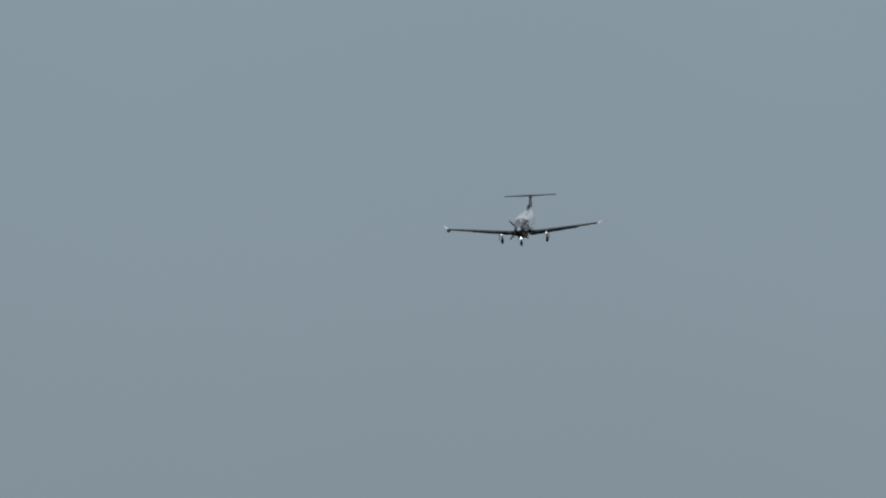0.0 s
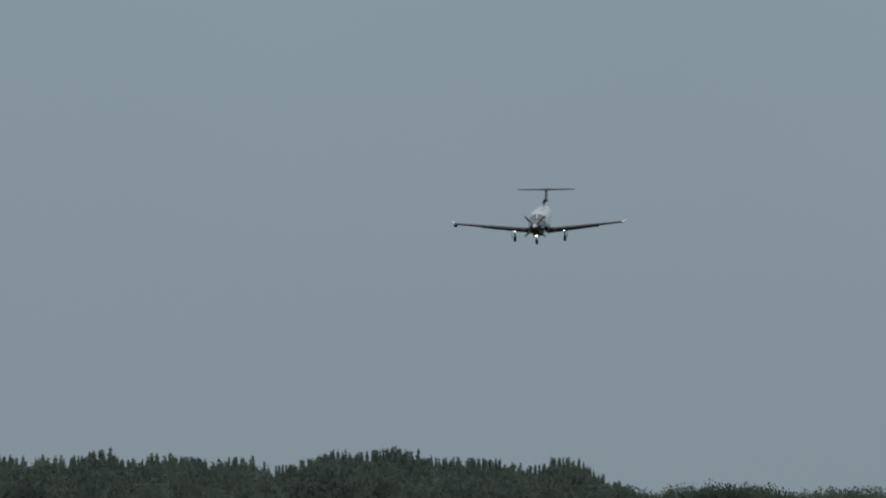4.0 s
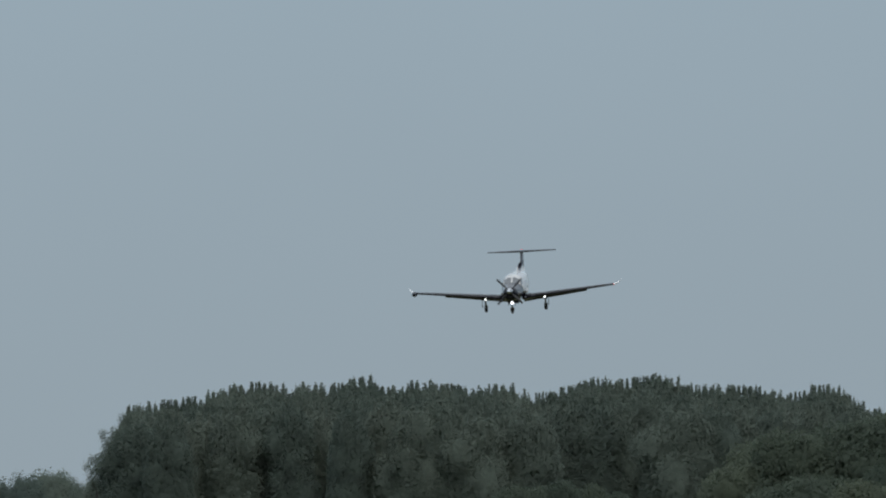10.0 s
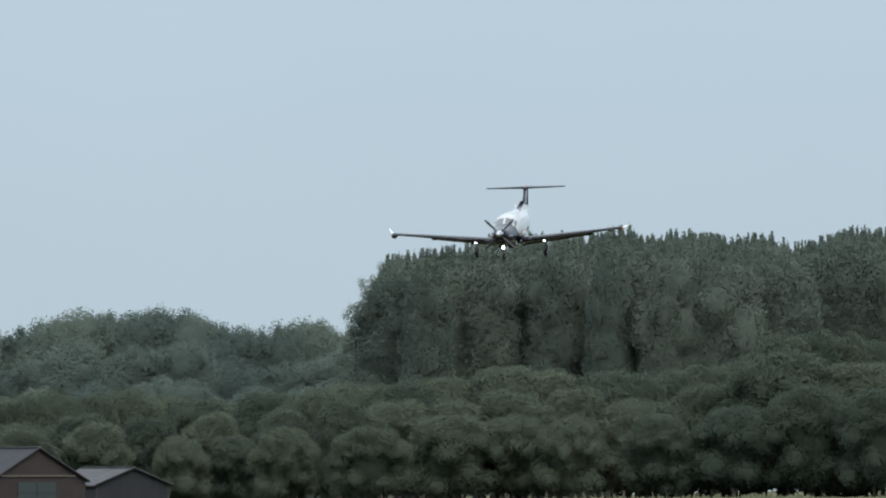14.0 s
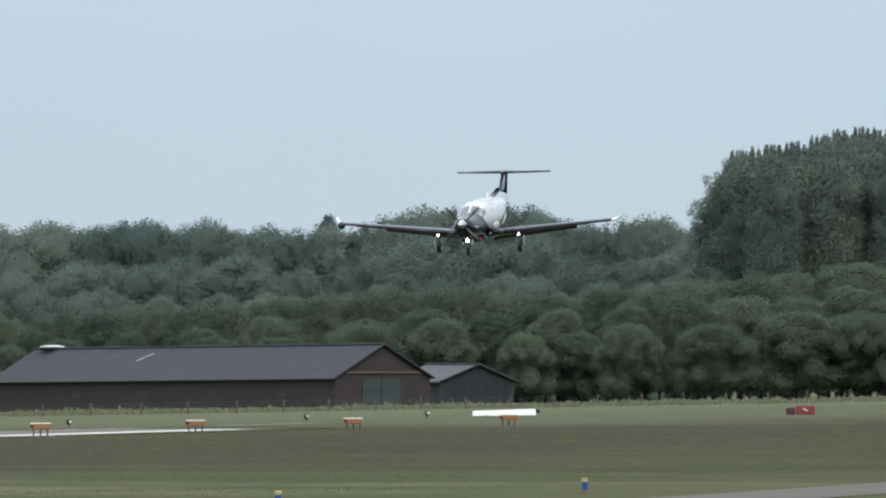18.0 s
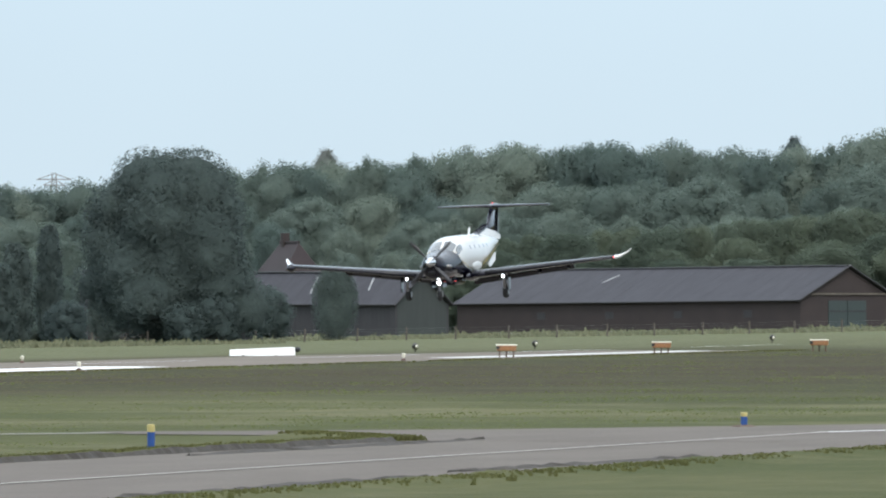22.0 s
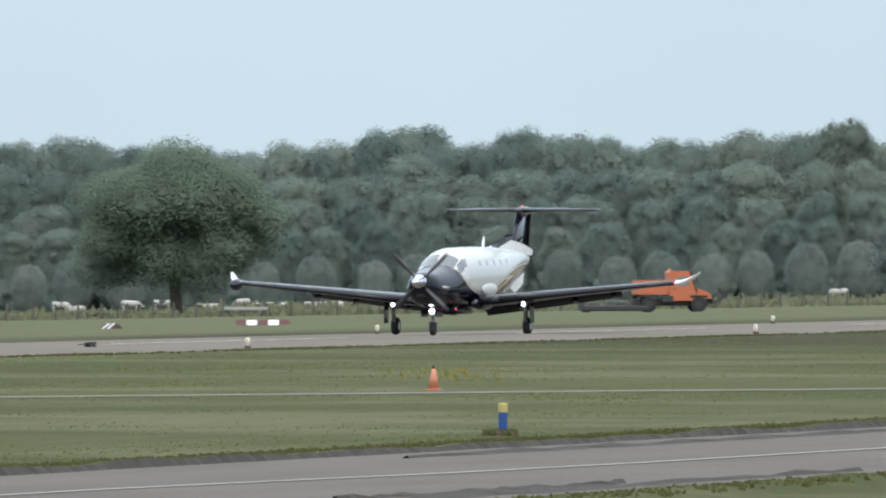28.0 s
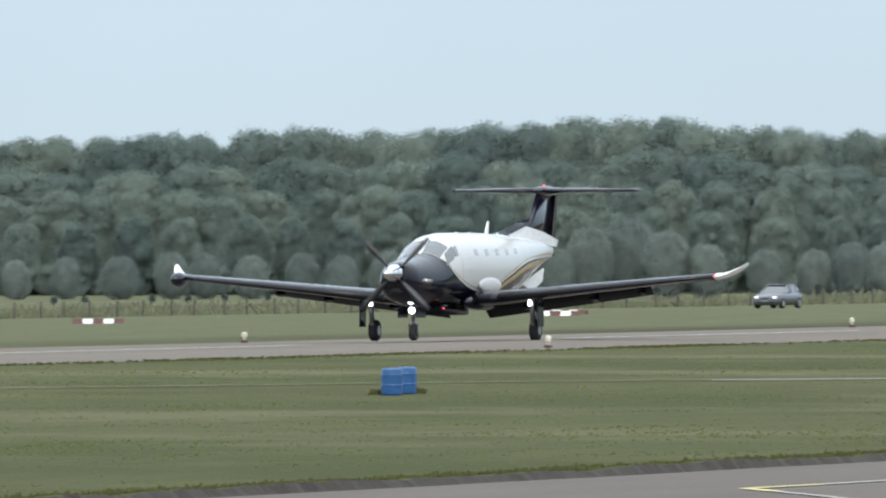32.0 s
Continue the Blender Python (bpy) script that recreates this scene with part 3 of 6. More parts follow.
def make_tree(seed, name, kind, height, low, width, cards, size, leaf, label, category="tree", girth=0.3, group="", detail=4, fine=0.3, spread=0.3, shrink=0.7, above=-1.0):
    """A tree at the origin: a thing with its trunk and its crown."""
    rng = np.random.default_rng(seed)
    thing = empty(name, Matrix.Identity(4), label, category, group)
    builder = {"round": crown_round, "spread": crown_spread, "poplar": crown_poplar, "cone": crown_cone, "dome": crown_dome, "airy": crown_airy}[kind]
    masses = builder(rng, height, low, width, fine, seed % 97, detail)
    part("trunk", limbs(BM(), random.Random(seed), height, girth, low + (height - low) * (0.8 if kind in ("poplar", "cone", "airy") else 0.4), width * 0.28, 9), BARK, thing)
    top = max(p[:, 2].max() for p, _, _ in masses)
    pts, nrm, quads, share, loose, n = [], [], [], [], [], 0
    for p, m, q in masses:
        p[:, 2] = low + (p[:, 2] - low) * (height - low) / (top - low)
        wide = (np.ptp(p[:, 0]) + np.ptp(p[:, 1])) / 2
        area = np.linalg.norm(np.cross(p[q[:, 2]] - p[q[:, 0]], p[q[:, 3]] - p[q[:, 1]]), axis=1) / 2
        pts.append(p)
        nrm.append(m)
        quads.append(q + n)
        share.append(area * (1.0 if wide > 0.12 * width or kind != "poplar" else 2.2))
        loose.append(np.full(len(q), min(spread, 0.22 * wide)))
        n += len(p)
    verts, soft = leaf_cards(rng, np.concatenate(pts), np.concatenate(nrm), np.concatenate(quads), np.concatenate(share), cards, size, np.concatenate(loose), 0.5 if kind in ("poplar", "dome") else 0.0, above)
    # a shaded core behind the leaves
    cores, hearts, n = [], [], 0
    for p, m, q in (masses if kind in ("round", "cone", "dome", "spread") else masses[:27]):
        hearts.append(p - m * min(shrink, (0.29 if kind == "spread" else 0.17) * np.ptp(p[:, 0])))
        cores.append(q + n)
        n += len(p)
    solid = None if kind == "airy" else (np.concatenate(hearts), np.concatenate(cores))
    crown = new("crown", cards_mesh("crown", verts, leaf, solid, soft))
    crown.parent = thing
    return thing


def stand(tree, x, y, turn=0.0, scale=1.0, tall=1.0, sink=0.0, first=False):
    m = Matrix.Translation((x, y, ground_z(x) - sink)) @ Matrix.Rotation(turn, 4, "Z")
    ob = tree if first else copy_thing(tree, m)
    ob.matrix_basis = m @ Matrix.Diagonal((scale, scale, scale * tall, 1))
    return ob


rng_w = random.Random(7)


def along(stops, deg):
    for (a, va), (b, vb) in zip(stops, stops[1:]):
        if a <= deg <= b:
            return va + (vb - va) * (deg - a) / (b - a)
    return stops[0][1] if deg < stops[0][0] else stops[-1][1]


def woodland(protos, deg0, deg1, d0, rows, gap, top, step_down, group, jitter=0.12, girths=(0.95, 1.1)):
    """Rows of trees on an arc of the plan; top gives the height of the tree line above the eye's level."""
    used = set()
    for r in range(rows):
        d = d0 + 22.0 * (rows - 1 - r)
        slim = 0.8 if r == 0 and rows > 1 else 1.0    # close-set crowns along the skyline
        step = math.degrees(gap * (0.45 if slim < 1.0 else 1.0) / d)
        deg = deg0 + step * rng_w.uniform(0, 1)
        while deg < deg1:
            dd = d + rng_w.uniform(-8, 8)
            x, y = polar(deg, dd)
            want = (along(top, deg) + (0.12 if slim < 1.0 else 0.0)) / 1000.0 * dd + EYE_H - ground_z(x)
            spread = jitter * (0.6 if slim == 1.0 else 0.22)
            want *= (1 - step_down * r) * rng_w.uniform(1 - spread, 1 + 0.5 * spread)
            proto, h0 = rng_w.choice(protos)
            first = proto.name not in used and proto.get("placed") is None
            ob = stand(proto, x, y, rng_w.uniform(0, 6.28), want / h0 * slim * rng_w.uniform(*girths), 1.0, 0.2, first)
            if abs(ob.scale.z * h0 - want) > 0.01:
                ob.scale.z = want / h0
            if first:
                proto["placed"] = 1
            used.add(proto.name)
            deg += step * rng_w.uniform(0.7, 1.3)


WOOD_LABEL = "leafy green broadleaf tree in a dense wood"
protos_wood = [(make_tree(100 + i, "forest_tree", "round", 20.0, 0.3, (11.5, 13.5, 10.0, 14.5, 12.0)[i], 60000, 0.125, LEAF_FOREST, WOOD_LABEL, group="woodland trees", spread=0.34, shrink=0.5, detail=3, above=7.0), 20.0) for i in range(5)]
protos_hazed = [(make_tree(110 + i, "mixed_tree", "round", 20.0, 0.3, (12.0, 13.5, 11.0, 14.0)[i], 60000, 0.125, LEAF_HAZED, "soft grey-green woodland tree, its leaves paled by painted haze", group="mixed woodland trees", spread=0.34, shrink=0.5, detail=3, above=7.0), 20.0) for i in range(4)]
protos_poplar = [(make_tree(120 + i, "poplar_tree", "poplar", 30.0, 0.5, (8.2, 9.0, 7.4, 8.6)[i], 100000, 0.13, LEAF_POPLAR, "tall slender poplar with a ragged pointed top", group="poplar plantation", detail=4, spread=0.3, shrink=0.8, above=4.0), 30.0) for i in range(4)]
protos_edge = [(make_tree(140 + i, "edge_tree", ("spread", "spread", "round", "spread")[i], 12.0, (1.6, 1.2, 0.3, 2.0)[i], (9.5, 11.0, 8.5, 12.0)[i], 84000, 0.105, LEAF_EDGE, "dark green tree at the edge of the field", group="trees at the field edge", girth=0.22, spread=0.26, shrink=0.5, fine=0.8, detail=3), 12.0) for i in range(4)]
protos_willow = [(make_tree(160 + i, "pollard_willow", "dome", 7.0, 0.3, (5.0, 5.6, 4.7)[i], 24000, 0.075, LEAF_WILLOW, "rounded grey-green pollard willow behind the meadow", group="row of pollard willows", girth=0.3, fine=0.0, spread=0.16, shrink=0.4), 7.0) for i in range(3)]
# height of the tree line above the eye's level, in thousandths of the distance
RIDGE_FARM = [(7.92, 8.5), (8.03, 8.65), (8.11, 9.01), (8.24, 8.57), (8.36, 8.5), (8.44, 9.15), (8.54, 9.59), (8.67, 9.52), (8.75, 9.3), (8.86, 9.59), (8.97, 9.48),
    (9.05, 9.04), (9.13, 8.67), (9.24, 8.56), (9.34, 8.2), (9.45, 8.12), (9.55, 8.31), (9.66, 8.49), (9.77, 8.49), (9.85, 8.31), (9.98, 8.49), (10.1, 8.79), (10.19, 8.2),
    (10.27, 8.42), (10.35, 8.67), (10.44, 7.94), (10.52, 8.2), (10.61, 7.76), (10.71, 7.68), (10.82, 7.39), (10.88, 7.57), (10.94, 7.32), (11.09, 7.02), (11.15, 7.17),
    (11.26, 7.21), (11.34, 6.84), (11.94, 6.16), (12.03, 5.79), (12.13, 5.57), (12.24, 5.94), (12.32, 6.09), (12.4, 5.24), (12.49, 5.5), (12.57, 5.79), (12.66, 5.32),
    (12.74, 5.87)]
RIDGE_MEADOW = [(12.78, 4.98), (12.86, 5.72), (12.95, 5.53), (13.02, 6.09), (13.1, 6.82), (13.18, 6.27), (13.24, 6.09), (13.33, 5.83), (13.43, 5.72), (13.52, 6.27),
    (13.6, 5.46), (13.68, 5.46), (13.77, 5.72), (13.85, 5.17), (13.96, 5.53), (14.04, 5.72), (14.15, 5.98), (14.23, 5.46), (14.27, 6.09), (14.36, 6.27), (14.44, 5.35),
    (14.53, 5.35), (14.58, 6.01), (14.63, 5.35), (14.67, 6.27), (14.76, 6.56), (14.86, 6.27), (14.93, 5.35), (14.99, 5.35), (15.07, 5.09), (15.12, 5.15), (15.22, 5.44),
    (15.29, 4.78), (15.64, 5.15), (15.73, 5.33), (15.81, 5.15), (15.9, 5.22), (15.98, 5.7)]
RIDGE_END = [(16.06, 5.33), (16.15, 5.59), (16.23, 5.7), (16.32, 4.71), (16.4, 5.04), (16.48, 4.78), (16.57, 4.71), (16.7, 4.96), (16.84, 4.85), (16.99, 5.07), (17.16,
    5.29), (17.26, 5.29), (17.3, 5.73), (17.39, 5.84), (17.47, 5.29), (17.58, 5.47), (17.64, 6.21), (17.75, 5.66), (17.81, 5.29), (17.89, 5.55), (18.02, 5.22), (18.1,
    5.36), (18.19, 5.11), (18.31, 4.85), (18.44, 4.92), (18.57, 4.74), (18.63, 5.11), (18.69, 5.47), (18.76, 4.63), (18.84, 5), (18.9, 4.81), (19.01, 4.63), (19.11,
    4.37), (19.2, 4.74), (19.28, 4.92), (19.37, 4.56)]
POPLAR_TOP = [(4.95, 12.58), (5.03, 13.13), (5.1, 13.86), (5.16, 14.67), (5.24, 14.52), (5.33, 13.86), (5.39, 14.34), (5.52, 14.52), (5.64, 14.52), (5.75, 14.52), (5.78,
    15.44), (5.86, 15.26), (5.94, 14.78), (6.04, 15.11), (6.15, 14.49), (6.19, 14.12), (6.29, 14.12), (6.38, 14.67), (6.48, 14.3), (6.59, 14.67), (6.72, 14.85), (6.8,
    14.38), (6.93, 15.22), (7.03, 14.38), (7.14, 14.74), (7.2, 14.3), (7.26, 14.85), (7.41, 14.49), (7.49, 14.01), (7.58, 13.64), (7.68, 13.64), (7.77, 13.2), (7.85,
    13.02)]
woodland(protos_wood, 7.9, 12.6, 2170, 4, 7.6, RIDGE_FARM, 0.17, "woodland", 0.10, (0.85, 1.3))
woodland(protos_hazed, 12.4, 15.95, 2170, 4, 7.6, RIDGE_FARM[-3:] + RIDGE_MEADOW, 0.17, "woodland", 0.10, (0.85, 1.3))
woodland(protos_hazed, 15.95, 20.6, 2170, 4, 7.6, RIDGE_MEADOW[-1:] + RIDGE_END + [(20.6, 4.2)], 0.17, "woodland", 0.10, (0.85, 1.3))
woodland(protos_poplar, 4.9, 7.765, 1990, 4, 3.4, [(a, v + 0.06) for a, v in POPLAR_TOP], 0.02, "poplars", 0.035, (0.8, 1.4))
woodland(protos_wood, 3.2, 4.95, 1900, 3, 7.0, [(3.0, 12.2), (4.4, 12.5), (5.0, 12.6)], 0.06, "woodland")
HEDGE = [(3.2, 11.5), (4.7, 12.3), (4.95, 12.1), (5.1, 11.6), (5.37, 11.3), (5.47, 9.3), (5.56, 7.4), (5.7, 6.5), (5.93, 6.1), (6.0, 7.5), (6.17, 8.4), (6.31, 8.0), (6.42, 5.8), (6.9, 5.5), (7.28, 5.7),
         (7.66, 4.7), (7.79, 4.4), (7.95, 4.9), (8.08, 4.4), (8.3, 3.8), (8.5, 3.8), (8.92, 4.4), (9.13, 3.9), (9.8, 3.0), (10.4, 2.4), (11.0, 1.8)]
woodland(protos_edge, 3.6, 10.6, 1790, 3, 8.2, HEDGE, 0.14, "edge", 0.16, (0.85, 1.25))
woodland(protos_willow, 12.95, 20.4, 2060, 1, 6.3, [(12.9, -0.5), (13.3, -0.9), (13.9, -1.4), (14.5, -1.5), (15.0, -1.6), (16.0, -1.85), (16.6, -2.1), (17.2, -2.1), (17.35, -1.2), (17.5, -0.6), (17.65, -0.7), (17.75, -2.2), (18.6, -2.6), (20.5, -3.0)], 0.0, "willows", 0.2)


def lone(tree, deg, d, turn=0.0):
    x, y = polar(deg, d)
    return stand(tree, x, y, turn, first=True)


lone(make_tree(201, "oak_tree", "spread", 13.3, 3.3, 16.4, 190000, 0.09, LEAF_OAK, "broad dark oak standing alone in the meadow", girth=0.55, detail=6, fine=1.0, spread=0.3, shrink=1.0), 15.602, 1171)
lone(make_tree(202, "farmyard_tree", "round", 17.0, 0.3, 19.5, 130000, 0.115, LEAF_DARK, "very large dark dense tree beside the farm", girth=0.5, detail=6, fine=0.8, spread=0.26, shrink=0.5), 11.62, 1344)
for seed, deg, d, h, w in ((211, 12.416, 1500, 8.6, 4.6), (212, 12.295, 1500, 10.2, 3.4), (213, 12.185, 1495, 10.2, 3.6), (214, 12.063, 1500, 12.0, 3.0), (215, 12.36, 1490, 7.6, 4.4), (216, 12.24, 1488, 8.0, 3.4)):
    lone(make_tree(seed, "cypress_tree", "poplar", h, 0.2, w, 15000, 0.12, LEAF_DARK, "dark narrow cypress in the farm garden", girth=0.15, group="garden cypresses", spread=0.16, shrink=0.4), deg, d, seed)
lone(make_tree(221, "copper_beech", "round", 11.9, 0.6, 12.4, 70000, 0.10, LEAF_COPPER, "brownish copper beech in the farm garden", fine=0.6, spread=0.28, shrink=0.5), 12.585, 1520)
lone(make_tree(222, "willow_tree", "round", 9.2, 0.4, 7.6, 22000, 0.10, LEAF_WILLOW, "pale grey-green willow beside the farm garden", spread=0.24, shrink=0.5), 12.89, 1560)
lone(make_tree(223, "yard_conifer", "dome", 7.4, 0.1, 4.6, 16000, 0.09, LEAF_DARK, "dark rounded conifer before the low barn", girth=0.15, spread=0.16, shrink=0.4), 10.999, 1500)
lone(make_tree(224, "spruce_tree", "cone", 28.2, 12.0, 17.0, 30000, 0.15, LEAF_SPRUCE, "dark spruce rising above the wood", group="spruces above the wood", spread=0.22, shrink=0.2), 9.291, 2262)
lone(make_tree(225, "spruce_tree", "cone", 27.8, 12.0, 17.0, 30000, 0.15, LEAF_SPRUCE, "dark spruce rising above the wood", group="spruces above the wood", spread=0.22, shrink=0.2), 11.031, 2262)
for seed, deg, h in ((226, 13.159, 25.4), (227, 13.085, 26.0)):
    lone(make_tree(seed, "tall_tree", "round", h, 6.0, 8.0, 22000, 0.13, LEAF_FOREST, "tall green tree standing above the mixed wood", group="tall trees above the wood", spread=0.26, shrink=0.4), deg, 2215)
for seed, deg, h in ((242, 7.795, 31.8), (243, 7.85, 29.6), (244, 7.905, 26.2)):
    lone(make_tree(seed, "poplar_tree", "airy", h, 2.0, 5.2, 15000, 0.10, LEAF_POPLAR, "airy poplar at the end of the plantation", group="poplar plantation", spread=0.3), deg, 1992)
sapling = make_tree(241, "young_tree", "round", 1.55, 0.95, 0.62, 420, 0.05, LEAF_DARK, "small young tree with a dark round head in the meadow", girth=0.03, group="young trees in the meadow", detail=2, spread=0.03, shrink=0.3)
for i, deg in enumerate((19.647, 19.531, 19.28, 19.146, 19.01, 18.85, 18.65, 18.506, 18.36, 18.21, 18.095, 18.03, 17.8, 17.67, 17.4, 17.24, 16.8, 16.68, 16.5, 16.4)):
    stand(sapling, *polar(deg, 1250), i * 1.3, 1.0, 1.0, 0.0, i == 0)
for seed, deg, d, h, w in ((231, 11.25, 1365, 5.0, 5.0), (234, 11.44, 1338, 4.4, 5.0), (235, 11.56, 1336, 3.6, 4.4), (232, 12.0, 1400, 4.2, 5.0), (233, 11.85, 1385, 5.5, 4.0)):
    lone(make_tree(seed, "garden_bush", "round", h, 0.1, w, 9000, 0.085, LEAF_DARK, "dark rounded bush beside the farm", "bush", girth=0.1, group="farm bushes", spread=0.12), deg, d)


# ---- turf edges and grass ----
def tuft_quads(rng, xs, ys, zs, h, w, blades=3):
    """Leaning blades of grass, each a narrow four-cornered leaf."""
    n = len(xs)
    out = []
    for _ in range(blades):
        a = rng.uniform(0, 6.283, n)
        hh = h * rng.uniform(0.5, 1.25, n)
        ww = w * rng.uniform(0.6, 1.3, n)
        lx, ly = rng.normal(scale=0.35, size=n) * hh, rng.normal(scale=0.35, size=n) * hh
        ox, oy = rng.normal(scale=w, size=n), rng.normal(scale=w, size=n)
        c, s = np.cos(a) * ww, np.sin(a) * ww
        base = np.stack([xs + ox, ys + oy, zs - 0.01], 1)
        tip = base + np.stack([lx, ly, hh], 1)
        side = np.stack([c, s, np.zeros(n)], 1)
        out.append(np.stack([base - side, base + side, tip + side * 0.25, tip - side * 0.25], 1))
    return np.concatenate(out).reshape(-1, 3)


gz = np.vectorize(ground_z)
rng_g = np.random.default_rng(5)


def grass_stuff(name, verts, material, label):
    return tagged(new(name, cards_mesh(name, verts, material)), label, "grass", kind="stuff")


def lip_of_turf():
    """The ragged raised edge where the turf meets the asphalt."""
    ys = np.concatenate([rng_g.uniform(165, 320, 8000), rng_g.uniform(165, 318, 3000)])
    first = np.arange(len(ys)) < 8000
    qs = np.where(first, 60.98 + np.abs(rng_g.normal(scale=0.35, size=len(ys))), 48.0 - np.abs(rng_g.normal(scale=0.3, size=len(ys))))
    t = rng_g.random(3000)
    tx, ty = -60.6 + t * -4.2, 319.4 + t * 10.2
    # thicker growth where the mower cannot reach
    foot = np.repeat(np.array([polar(18.41, 288.6), polar(18.32, 290.9), polar(14.392, 258.5), polar(11.684, 305.0)]), 40, axis=0) + rng_g.normal(scale=0.13, size=(160, 2))
    xs = np.concatenate([-qs, tx + rng_g.normal(scale=0.2, size=3000), foot[:, 0]])
    yy = np.concatenate([ys, ty + rng_g.normal(scale=0.3, size=3000), foot[:, 1]])
    return grass_stuff("edge_grass", tuft_quads(rng_g, xs, yy, np.full(len(xs), 0.02), 0.10, 0.06, 3), BLADES, "ragged grass along the asphalt edges")


def turf_ridge(name, line, seed):
    """A low uneven bank of turf along the asphalt."""
    rng = random.Random(seed)
    bm = BM()
    prev = None
    pts = []
    for (ax, ay, nx, ny), (bx, by, _, _) in zip(line, line[1:]):
        n = max(2, int(math.hypot(bx - ax, by - ay) / 0.35))
        pts += [(ax + (bx - ax) * i / n, ay + (by - ay) * i / n, nx, ny) for i in range(n)]
    for i, (x, y, nx, ny) in enumerate(pts):
        h = 0.11 + 0.06 * noise.noise(Vector((x * 0.4, y * 0.3, seed))) + rng.uniform(-0.012, 0.012)
        o = 0.25 * noise.noise(Vector((x * 0.2, y * 0.15, seed + 4.0))) + rng.uniform(-0.05, 0.05)
        ring = [bm.verts.new((x + nx * (o + k), y + ny * (o + k), z)) for k, z in ((-0.14, 0.0), (-0.02, h), (0.3, h * 0.8), (1.3, 0.0))]
        if prev:
            for k in range(3):
                # front face is soil darkened to hold the lip's shadow line in its colour
                bm.faces.new((prev[k], prev[k + 1], ring[k + 1], ring[k])).material_index = 1 if k == 0 else 0
        prev = ring
    bmesh.ops.recalc_face_normals(bm, faces=bm.faces)
    ob = part(name, bm, TURF, None)
    ob.data.materials.append(SOIL_AND_SHADE)
    return tagged(ob, "low uneven turf bank along the asphalt", "turf", kind="structure")


turf_ridge("turf_edge", [(-60.75, 120, -1, 0), (-60.75, 319, -1, 0), (-64.6, 329.0, -0.9, -0.4)], 1)
turf_ridge("turf_edge", [(-47.95, 120, 1, 0), (-47.95, 318, 1, 0)], 2)


def rough_grass():
    n = 17000
    deg = rng_g.uniform(6.2, 20.2, n)
    d = np.where(deg < 11.2, rng_g.uniform(1480, 1640, n), np.where(deg < 12.9, rng_g.uniform(1290, 1400, n), 1152 - 17.7 * (deg - 15.0) + rng_g.uniform(4, 120, n)))
    xs, ys = -d * np.sin(np.radians(deg)), d * np.cos(np.radians(deg))
    thick = np.array([noise.noise(Vector((x * 0.05, y * 0.02, 2.0))) + 0.6 * noise.noise(Vector((x * 0.3, y * 0.05, 7.0))) for x, y in zip(xs, ys)])
    tall = np.clip(0.75 + 1.1 * thick + rng_g.normal(scale=0.15, size=n), 0.25, 1.7)
    return grass_stuff("rough_grass", tuft_quads(rng_g, xs, ys, gz(xs), tall * np.where(deg < 12.9, 0.36, 0.56) * (0.6 + 0.8 * rng_g.random(n)), 0.26, 3), STRAW, "tall pale rough grass before the farm and meadow")


def field_tussocks():
    """Short uneven tussocks over the turf between the taxiway and the runway, thicker in patches."""
    n = 260000
    ys = 168 * np.exp(rng_g.random(n) * np.log(720 / 168))
    qs = rng_g.uniform(61.4, 116.0, n)
    deg = np.degrees(np.arctan2(qs, ys))
    grow = np.array([noise.noise(Vector((q * 0.22, y * 0.05, 3.0))) + 0.7 * noise.noise(Vector((q * 0.9, y * 0.16, 9.0))) for q, y in zip(qs, ys)])
    keep = (deg > 6.4) & (deg < 20.2) & (grow + rng_g.normal(scale=0.6, size=n) > 0.45)
    keep &= ~((qs < 72) & (ys > 316) & (ys < 346))
    for (ax, ay), (bx, by) in zip(PATH_LINE, PATH_LINE[1:]):
        u = np.clip(((-qs - ax) * (bx - ax) + (ys - ay) * (by - ay)) / ((bx - ax) ** 2 + (by - ay) ** 2), 0, 1)
        away = np.hypot(-qs - ax - u * (bx - ax), ys - ay - u * (by - ay))
        keep &= away > 2.4
    h = np.clip(0.022 + 0.02 * grow[keep], 0.012, 0.05)
    return grass_stuff("field_grass", tuft_quads(rng_g, -qs[keep], ys[keep], np.zeros(keep.sum()), h, 0.035, 2), TUSSOCK, "short uneven tussocks of airfield grass")


def flowers():
    n = 90
    deg, d = 14.62 + rng_g.normal(scale=0.12, size=n), 362 + rng_g.normal(scale=9, size=n)
    xs, ys = -d * np.sin(np.radians(deg)), d * np.cos(np.radians(deg))
    return grass_stuff("yellow_flowers", tuft_quads(rng_g, xs, ys, np.full(n, 0.05), 0.09, 0.035, 2), foliage("yellow_petals", (0.2, 0.18, 0.05), (0.3, 0.26, 0.08)), "patch of small yellow wild flowers")


def runway_lip():
    """Uneven grass that overhangs the near edge of the runway."""
    n = 14000
    ys = rng_g.uniform(300, 712, n)
    qs = 116.7 - np.abs(rng_g.normal(scale=0.5, size=n))
    thick = np.array([noise.noise(Vector((0.0, y * 0.09, 5.0))) for y in ys])
    keep = thick + rng_g.normal(scale=0.3, size=n) > 0.1
    return grass_stuff("edge_grass", tuft_quads(rng_g, -qs[keep], ys[keep], np.zeros(keep.sum()), 0.055, 0.07, 2), BLADES, "uneven grass along the runway edge")


lip_of_turf()
runway_lip()
field_tussocks()
rough_grass()
flowers()


